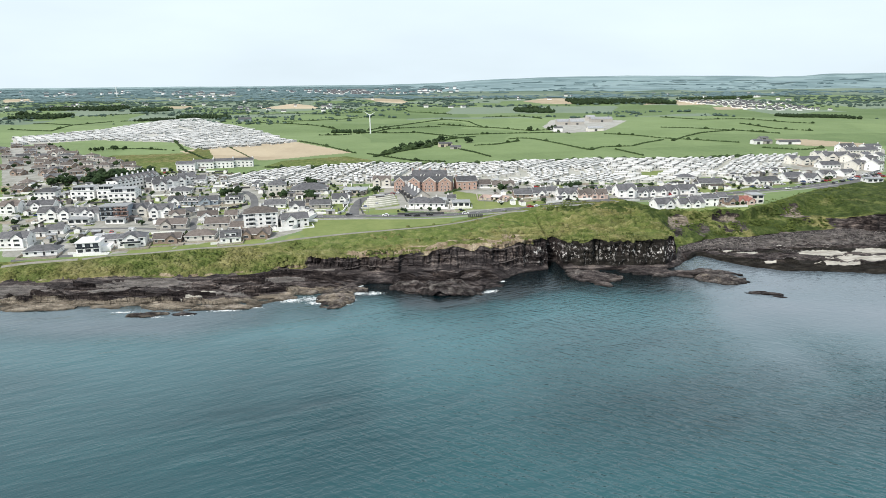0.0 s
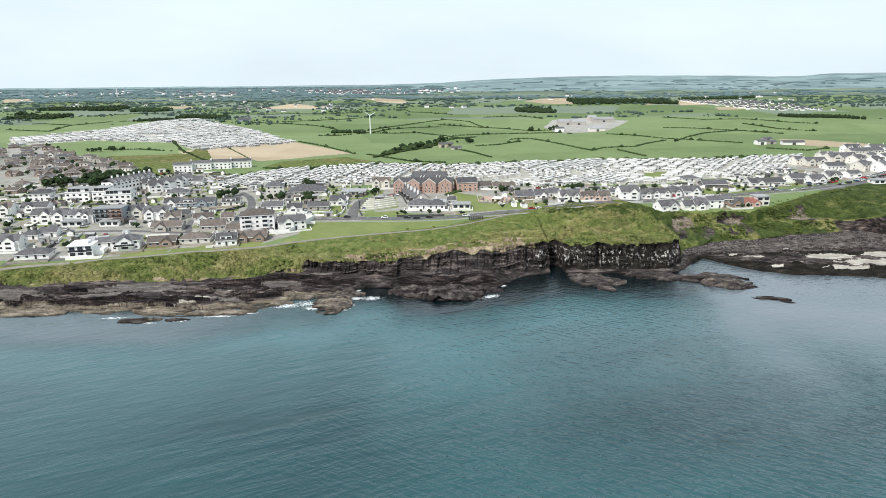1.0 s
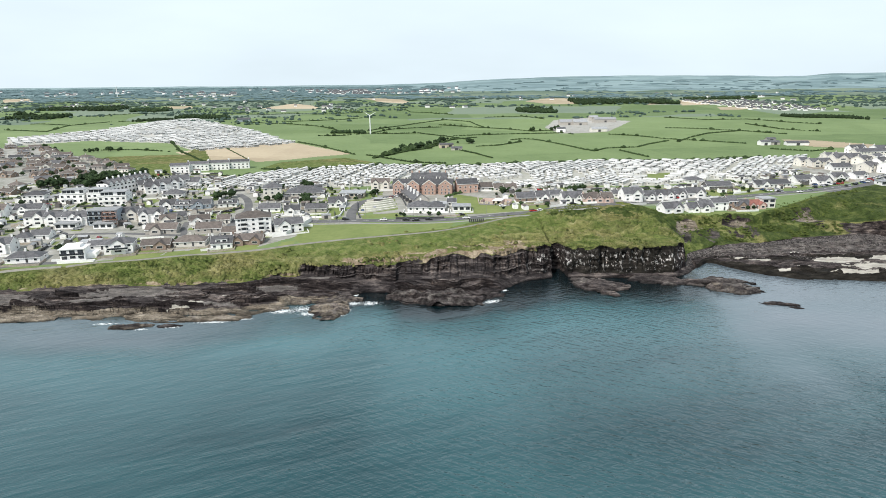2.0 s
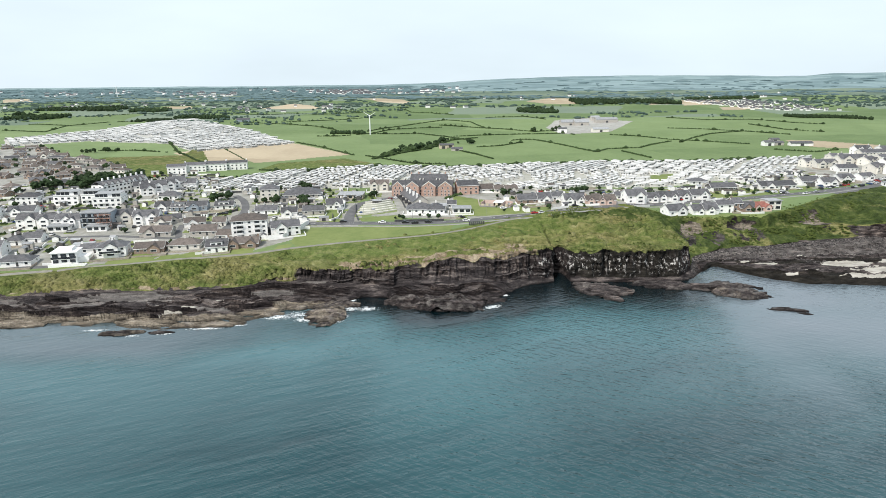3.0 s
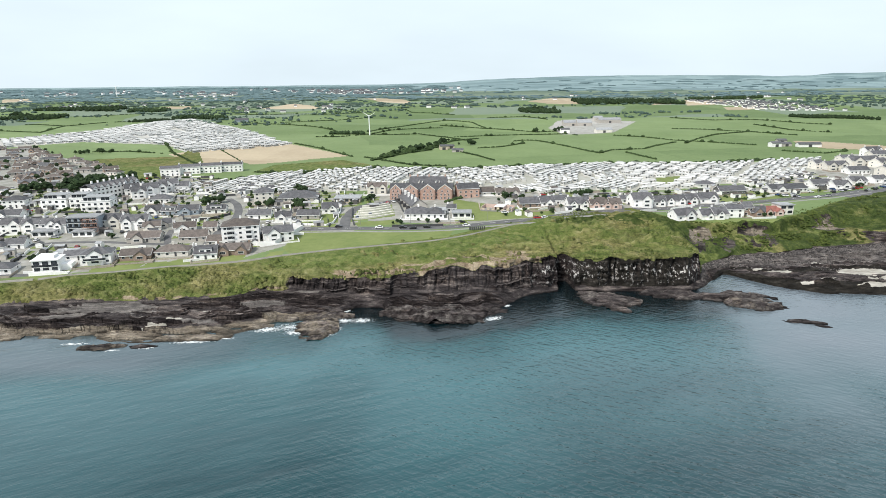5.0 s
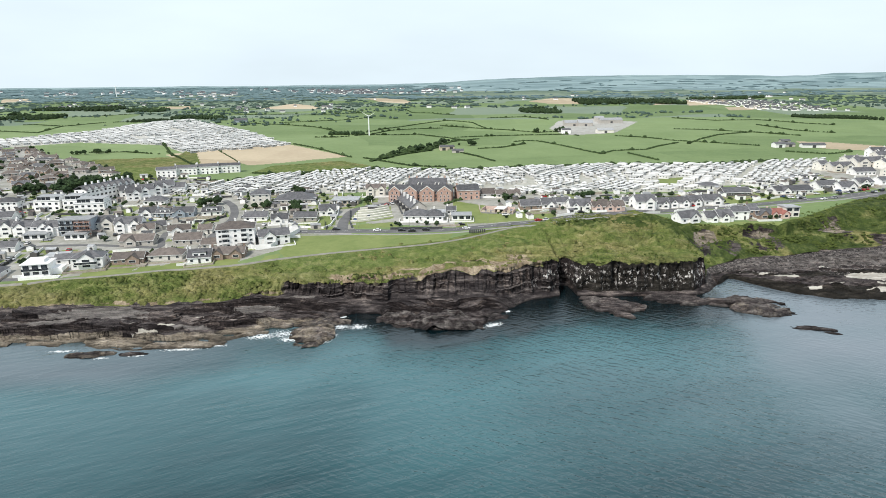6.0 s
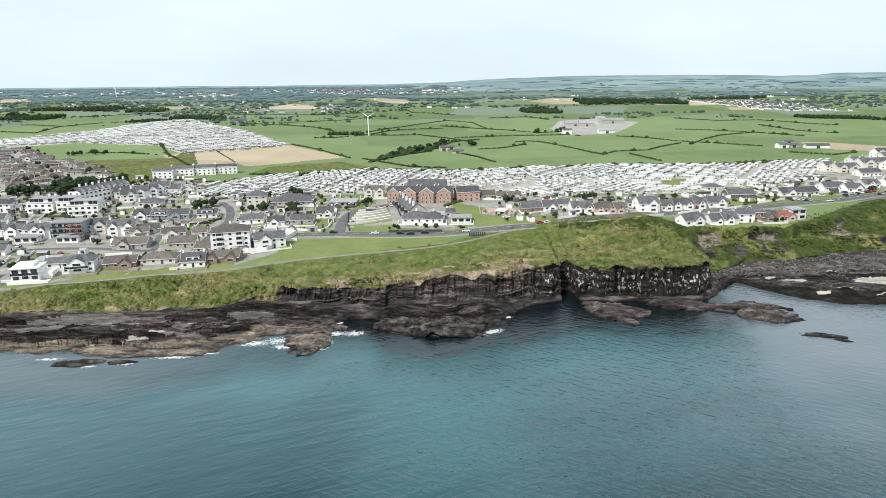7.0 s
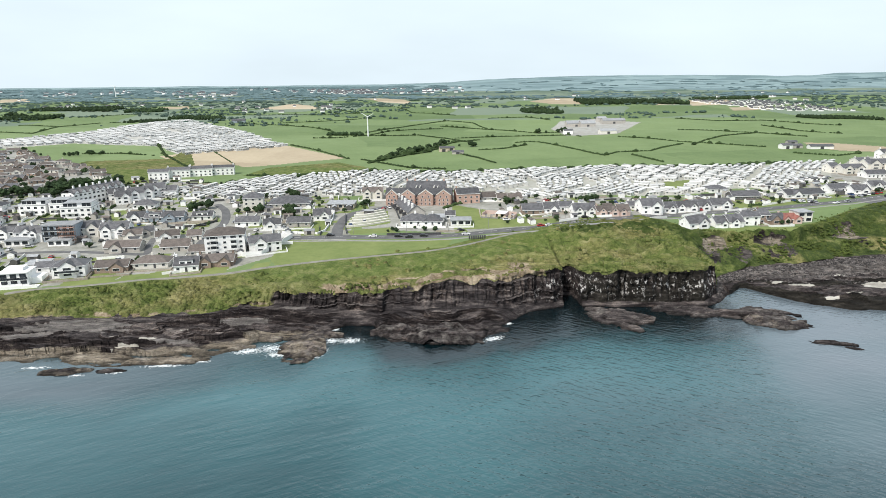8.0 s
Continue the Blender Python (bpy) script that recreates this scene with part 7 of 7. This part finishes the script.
def tussocks():
    """Clumps of long grass on the slopes."""
    s, rng = Solid(), random.Random(91)
    for _ in range(13000):
        x = rng.uniform(-258, 300)
        w, f, fz, t, tz, g, gz = (float(q) for q in coast(x))
        u = rng.random()
        west = x < -70 + rng.gauss(0, 5)
        y = f + 2 + (g - f - 3) * u if west or x > 134 else t + 1 + (g - t - 2) * u
        if x > 130:
            continue
        if not west and x < 72 and rng.random() > 0.08:
            continue
        if fractal(np.array(x / 16), np.array(y / 12), 2, 93) < 0.36 + 0.25 * rng.random():
            continue
        if by_path(x, y) < 3.2:
            continue
        z = float(land(x, y))
        r = rng.uniform(0.5, 1.7)
        h = r * rng.uniform(0.4, 0.7)
        o, n = len(s.v), 6
        s.v += [(x + r * rng.uniform(0.7, 1.2) * math.cos(math.tau * k / n), y + r * rng.uniform(0.7, 1.2) * math.sin(math.tau * k / n), z - 0.5) for k in range(n)]
        s.v += [(x + r * rng.uniform(0.4, 0.9) * math.cos(math.tau * k / n), y + r * rng.uniform(0.4, 0.9) * math.sin(math.tau * k / n), z + h * rng.uniform(0.7, 1.1)) for k in range(n)]
        s.f += [(o + k, o + (k + 1) % n, o + n + (k + 1) % n, o + n + k) for k in range(n)]
        s.f.append(tuple(o + n + k for k in range(n)))
    for _ in range(2600):
        x = rng.uniform(-66, 132)
        t = float(coast(x)[3])
        if float(fractal(np.array(x / 5), np.array(0.3), 2, 95)) < 0.35 + 0.35 * rng.random():
            continue
        if -56 < x < 42 and rng.random() < 0.75:
            continue
        y = t + rng.uniform(-0.1, 3.0)
        z = float(land(x, y))
        r, h = rng.uniform(0.25, 0.7), rng.uniform(0.1, 0.5)
        o, n = len(s.v), 6
        s.v += [(x + r * rng.uniform(0.7, 1.2) * math.cos(math.tau * k / n), y - 0.3 + r * rng.uniform(0.7, 1.2) * math.sin(math.tau * k / n), z - rng.uniform(0.2, 0.6)) for k in range(n)]
        s.v += [(x + r * rng.uniform(0.4, 0.9) * math.cos(math.tau * k / n), y + r * rng.uniform(0.4, 0.9) * math.sin(math.tau * k / n), z + h * rng.uniform(0.7, 1.1)) for k in range(n)]
        s.f += [(o + k, o + (k + 1) % n, o + n + (k + 1) % n, o + n + k) for k in range(n)]
        s.f.append(tuple(o + n + k for k in range(n)))
    tagged(part("tussocks", s.mesh("tussocks", GROUND, smooth=True)), "tussocks of long olive grass on the slope", "grass", kind="stuff")


def scrub():
    """Low dark bracken and gorse on the headland and slope."""
    s, rng = Solid(), random.Random(97)
    for x, y, spread, count in SCRUB:
        for _ in range(count // 2):
            px, py = x + rng.gauss(0, 0.5) * spread, y + rng.gauss(0, 0.3) * spread
            w, f, fz, t, tz, g, gz = (float(q) for q in coast(px))
            if py > (t + 1 if px < 130 else f + 2):
                clump(s, px, py, float(land(px, py)), rng.uniform(0.3, 0.8), rng.uniform(0.2, 0.6), rng)
    # more dark clumps over the bay slope, deepening its painted shade
    for _ in range(1800):
        px = rng.uniform(118, 290)
        w, f, fz, t, tz, g, gz = (float(q) for q in coast(px))
        py = f + 3 + (g - f - 4) * rng.random()
        if fractal(np.array(px / 13), np.array(py / 8), 3, 98) > 0.36 + 0.3 * rng.random():
            clump(s, px, py, float(land(px, py)), rng.uniform(0.4, 1.1), rng.uniform(0.25, 0.7), rng)
    tagged(part("scrub", s, SCRUB_LEAF), "low dark green bracken on the headland", "scrub", kind="stuff")


boulders()
scrub()
foam()
tussocks()


# ---- cars, lamps, small buildings and gardens ----
def car_meshes():
    if "car" not in SHARED:
        ring = [(-2.1, 0.35), (2.1, 0.35), (2.15, 0.8), (1.3, 0.95), (-1.9, 0.98), (-2.15, 0.8)]
        body = Solid().hull([(a, -0.85, b) for a, b in ring][::-1], [(a, 0.85, b) for a, b in ring][::-1])
        cab = [(-1.75, 0.95), (0.95, 0.93), (0.35, 1.42), (-1.3, 1.46)]
        glass = Solid().hull([(a, -0.76, b) for a, b in cab][::-1], [(a, 0.76, b) for a, b in cab][::-1])
        roof = Solid().box(-1.25, 0.3, -0.7, 0.7, 1.44, 1.5)
        rim = [(0.32 * math.cos(q), 0.32 * math.sin(q)) for q in [k * math.tau / 10 for k in range(10)]]
        wheel = Solid().hull([(a, -0.1, b) for a, b in rim][::-1], [(a, 0.1, b) for a, b in rim][::-1])
        SHARED["car"] = ([body.mesh("body", p) for p in CAR_PAINTS], glass.mesh("cabin", GLASS), [roof.mesh("roof", p) for p in CAR_PAINTS], wheel.mesh("wheel", TYRE))
    return SHARED["car"]


CAR_WORDS = ("white", "silver", "black", "red", "blue")


def car(x, y, turn, paint, where):
    bodies, cabin, roofs, wheel = car_meshes()
    top = thing("car", pose(x, y, float(land(x, y)) + 0.1, 0, 0, turn), f"{CAR_WORDS[paint]} car {where}", "car", "parked and waiting cars")
    part("body", bodies[paint], None, top)
    part("cabin", cabin, None, top)
    part("roof", roofs[paint], None, top)
    for sx in (-1.3, 1.35):
        for sy in (-0.82, 0.82):
            part("wheel", wheel, None, top, at=pose(sx, sy, 0.32))


for x, y, turn, paint in ROAD_CARS:
    car(x, y, turn, paint, "standing on the grey coast road")
car_dice = random.Random(101)
for (x0, y0), (x1, y1), count in CAR_ROWS:
    for k in range(count):
        u = (k + car_dice.uniform(0.1, 0.9)) / count
        car(x0 + (x1 - x0) * u, y0 + (y1 - y0) * u, car_dice.uniform(60, 110), car_dice.choice((0, 0, 1, 1, 2, 2, 4, 3)), "parked on grey asphalt")


def street_lamp(x, y, turn):
    top = thing("street_lamp", pose(x, y, float(land(x, y)), 0, 0, turn), "slim grey street lamp beside the coast road", "street lamp", "street lamps on the coast road")
    ring = [(math.cos(q), math.sin(q)) for q in [k * math.tau / 8 for k in range(8)]]
    part("pole", Solid().hull([(0.1 * a, 0.1 * b, -0.3) for a, b in ring], [(0.06 * a, 0.06 * b, 7.5) for a, b in ring]), PAVING, top)
    part("arm", Solid().box(-0.04, 1.4, -0.04, 0.04, 7.4, 7.5), PAVING, top)
    part("lantern", Solid().box(1.3, 1.9, -0.14, 0.14, 7.32, 7.46), PAVING, top)


def along(line, step):
    out = []
    for (ax, ay), (bx, by) in zip(line, line[1:]):
        d = math.hypot(bx - ax, by - ay)
        k = max(1, round(d / step))
        out += [(ax + (bx - ax) * i / k, ay + (by - ay) * i / k, math.degrees(math.atan2(by - ay, bx - ax))) for i in range(k)]
    return out


for x, y, turn in along(COAST_ROAD, 30)[1:]:
    n = radians(turn + 90)
    street_lamp(x + 7 * math.cos(n), y + 7 * math.sin(n), turn - 90)


def lane_marks(line):
    s = Solid()
    for x, y, turn in along(line, 7.5):
        z = float(land(x, y)) + 0.17
        d = Vector((math.cos(radians(turn)), math.sin(radians(turn)), 0))
        n = Vector((-d.y, d.x, 0)) * 0.11
        a, b = Vector((x, y, z)), Vector((x, y, z)) + d * 3.2
        b.z = float(land(b.x, b.y)) + 0.17
        s.add([a - n, b - n, b + n, a + n], [(0, 1, 2, 3)])
    tagged(part("lane_marks", s, WHITE_PAINT), "dashed white centre line on the coast road", "road marking", kind="structure")


lane_marks(COAST_ROAD)
ribbon("pavement", [(x - 0.4, y - 7.2) for x, y in COAST_ROAD], 2.2, PAVING, "pale pavement beside the coast road", 0.22, "pavement")


def letter_sign(x, y):
    """Dark letters cut as plain bars on the grass verge."""
    top = thing("letter_sign", pose(x, y, float(land(x, y)), 0, 0, 8), "row of large dark sign letters on the verge", "sign")
    for k in range(8):
        part("letter", Solid().box(-4.6 + k * 1.15, -3.8 + k * 1.15, -0.15, 0.15, 0.0, 1.9), DARK_TRIM, top)


letter_sign(*SIGN)


def half_built_house(x, y, turn):
    """Roofless pinkish walls with gaps for windows, on a raised slab."""
    top = thing("unfinished_house", pose(x, y, float(land(x, y)), 0, 0, turn), "half-built pinkish house with roofless walls on a slab", "house")
    part("slab", Solid().box(-10, 10, -4.5, 4.5, -1.5, 0.5), PAVING, top)
    for a, b, c, d, h in ((-9.6, -9.3, -4, 4, 2.6), (9.3, 9.6, -4, 4, 2.2), (-9.3, 9.3, 3.7, 4, 2.8), (-1.5, -1.2, -4, 3.7, 2.4), (4, 4.3, -4, 3.7, 2.7)):
        part("wall", Solid().box(a, b, c, d, 0.5, h), WALLS["pink"], top)
    for k in range(6):
        part("wall", Solid().box(-9.3 + 3.1 * k, -7.6 + 3.1 * k, -4, -3.7, 0.5, 1.5 + 0.9 * (k % 2)), WALLS["sand"], top)
    part("roof_beam", Solid().box(-1.6, 4.4, -4.2, 4.2, 2.7, 2.95), WHITE_TRIM, top)


half_built_house(35.0, 162.0, -19.3)


def scaffolding(x, y, turn):
    top = thing("scaffolding", pose(x, y, float(land(x, y)), 0, 0, turn), "rust-coloured scaffolding against a block of flats", "scaffolding")
    for k in range(4):
        part("lift", Solid().box(-4, 4, -1, 1, 2.0 + k * 2.2, 2.15 + k * 2.2), SCAFFOLD, top)
    for i in range(5):
        for sy in (-0.95, 0.95):
            part("standard", Solid().box(-4 + i * 2 - 0.06, -4 + i * 2 + 0.06, sy - 0.06, sy + 0.06, -1, 9.6), SCAFFOLD, top)


scaffolding(*SCAFFOLD_AT)


def near_road(x, y, gap):
    for line in (COAST_ROAD, SIDE_ROAD, TOWN_STREET, BACK_STREET):
        for (ax, ay), (bx, by) in zip(line, line[1:]):
            dx, dy = bx - ax, by - ay
            u = max(0, min(1, ((x - ax) * dx + (y - ay) * dy) / (dx * dx + dy * dy)))
            if math.hypot(x - ax - dx * u, y - ay - dy * u) < gap:
                return True
    return False


BUILT = [r[:2] for rows in (FRONT_HOUSES, SECOND_HOUSES, THIRD_HOUSES, CHAPEL_HOUSES, MIDDLE_HOUSES, ROADSIDE_HOUSES, CLIFFSIDE_HOUSES, EASTERN_HOUSES, EASTERN_MORE_HOUSES, TERRACE_HOUSES) for r in rows]


def gardens():
    rng = random.Random(111)
    spots = []
    for tries in range(12000):
        x, y = rng.uniform(-342, 300), rng.uniform(60, 300)
        if not (inside(np.array(x), np.array(y), TOWN_WEST) or inside(np.array(x), np.array(y), TOWN_EAST)) or inside(np.array(x), np.array(y), MOWN_GREEN):
            continue
        if y < float(coast(x)[5]) + 3 or near_road(x, y, 6.5) or min(math.hypot(x - a, y - b) for a, b in BUILT) < 9.5:
            continue
        if x < -72 and y < float(coast(x)[5]) + 26:
            continue
        if -43 < x < 36 and 134 < y < 240:
            continue
        if any(math.hypot(x - a, y - b) < 6 for a, b in spots):
            continue
        spots.append((x, y))
        what = rng.random()
        turn = rng.choice((8, 98)) + rng.uniform(-8, 8)
        z = float(land(x, y))
        if what < 0.3:
            l, d, h = rng.uniform(3, 6), rng.uniform(2.6, 3.4), rng.uniform(2.1, 2.6)
            top = thing("garage", pose(x, y, z, 0, 0, turn), "small white garage with a shallow roof beside houses", "garage", "garages and sheds")
            part("wall", walls_with_gables(-l / 2, l / 2, -d / 2, d / 2, h, 0.7, True, -1), WALLS[rng.choice(("white", "white", "render", "dark"))], top)
            part("roof", gable_roof(-l / 2, l / 2, -d / 2, d / 2, h, 0.7, True, 0.15, 0.12), ROOFS[rng.choice(("slate", "flat", "brown"))], top)
            part("door", Solid().box(-1.1, 1.1, -d / 2 - 0.06, -d / 2, 0, 2.0), DARK_TRIM, top)
        elif what < 0.52:
            s = Solid()
            long = rng.uniform(3, 8)
            for k in range(int(long / 0.9)):
                a = radians(turn)
                clump(s, x + math.cos(a) * (k * 0.9 - long / 2), y + math.sin(a) * (k * 0.9 - long / 2), z, rng.uniform(0.6, 1.0), rng.uniform(1.0, 1.9), rng)
            tagged(part("garden_hedge", s.mesh("garden_hedge", HEDGE_LEAF)), "clipped dark green garden hedge", "hedge", "garden hedges")
        elif what < 0.72:
            a, long = radians(turn), rng.uniform(3, 7)
            garden_wall([(x - math.cos(a) * long, y - math.sin(a) * long), (x + math.cos(a) * long, y + math.sin(a) * long)], rng.uniform(0.9, 1.6), rng.choice((WHITE_PAINT, WHITE_PAINT, STONE, DARK_TRIM)), "straight garden wall between plots", 0.3)
        elif what < 0.86:
            car(x, y, turn, rng.choice((0, 0, 1, 1, 2, 2, 4, 3)), "parked on a drive between houses")
        else:
            tree(x, y, rng, 0.5)
        if rng.random() < 0.55:
            a, w, h = radians(8), rng.uniform(5, 9), rng.uniform(4, 7)
            v = []
            for j in range(4):
                for i in range(4):
                    px, py = (i / 3 - 0.5) * w, (j / 3 - 0.5) * h
                    qx, qy = x + px * math.cos(a) - py * math.sin(a), y + px * math.sin(a) + py * math.cos(a)
                    v.append((qx, qy, float(land(qx, qy)) + 0.06))
            tagged(part("lawn", Solid().add(v, [(j * 4 + i, j * 4 + i + 1, j * 4 + i + 5, j * 4 + i + 4) for j in range(3) for i in range(3)]), LAWN), "small green lawn between houses", "lawn", kind="structure")


gardens()
hedge([(3, 188), (13, 201), (25, 211), (45, 201), (54, 194)], leaf_dice, 2.2, 2.0)


def plot(x, y, turn, length, depth, rng):
    """A low wall round the front of a house, with a strip of lawn inside it."""
    c, sn = math.cos(radians(turn)), math.sin(radians(turn))
    place = lambda p, q: (x + p * c - q * sn, y + p * sn + q * c)
    half, front = length / 2 + rng.uniform(1.2, 2.6), -depth / 2 - rng.uniform(3.8, 6.0)
    free = lambda q: not near_road(*q, 5.5) and q[1] > float(coast(q[0])[5]) + 2 and all(math.hypot(q[0] - a, q[1] - b) > 7.5 for a, b in BUILT if (a, b) != (x, y))
    left, right = place(-half, front), place(half, front)
    if free(left) and free(right) and free(place(0, front)):
        material, words = rng.choice(((WHITE_PAINT, "low white wall round a front garden"), (WHITE_PAINT, "low white wall round a front garden"), (STONE, "low stone wall round a front garden")))
        garden_wall([place(-half, -depth * 0.2), left, right, place(half, -depth * 0.2)], rng.uniform(0.7, 1.2), material, words, 0.3)
        near, far = front + 0.5, -depth / 2 - 1.6
        cut = rng.uniform(-0.1, 0.4) * half
        corners = [(-half + 0.5, near), (cut, near), (cut, far), (-half + 0.5, far)]
        v = []
        for p, q in corners:
            a, b = place(p, q)
            v.append((a, b, float(land(a, b)) + 0.08))
        tagged(part("lawn", Solid().add(v, [(0, 1, 2, 3)]), LAWN), "small front lawn beside a house", "lawn", kind="structure")


plot_dice = random.Random(131)
for row in FRONT_HOUSES + SECOND_HOUSES + THIRD_HOUSES + MIDDLE_HOUSES + ROADSIDE_HOUSES + CLIFFSIDE_HOUSES + EASTERN_HOUSES:
    plot(*row[:5], plot_dice)
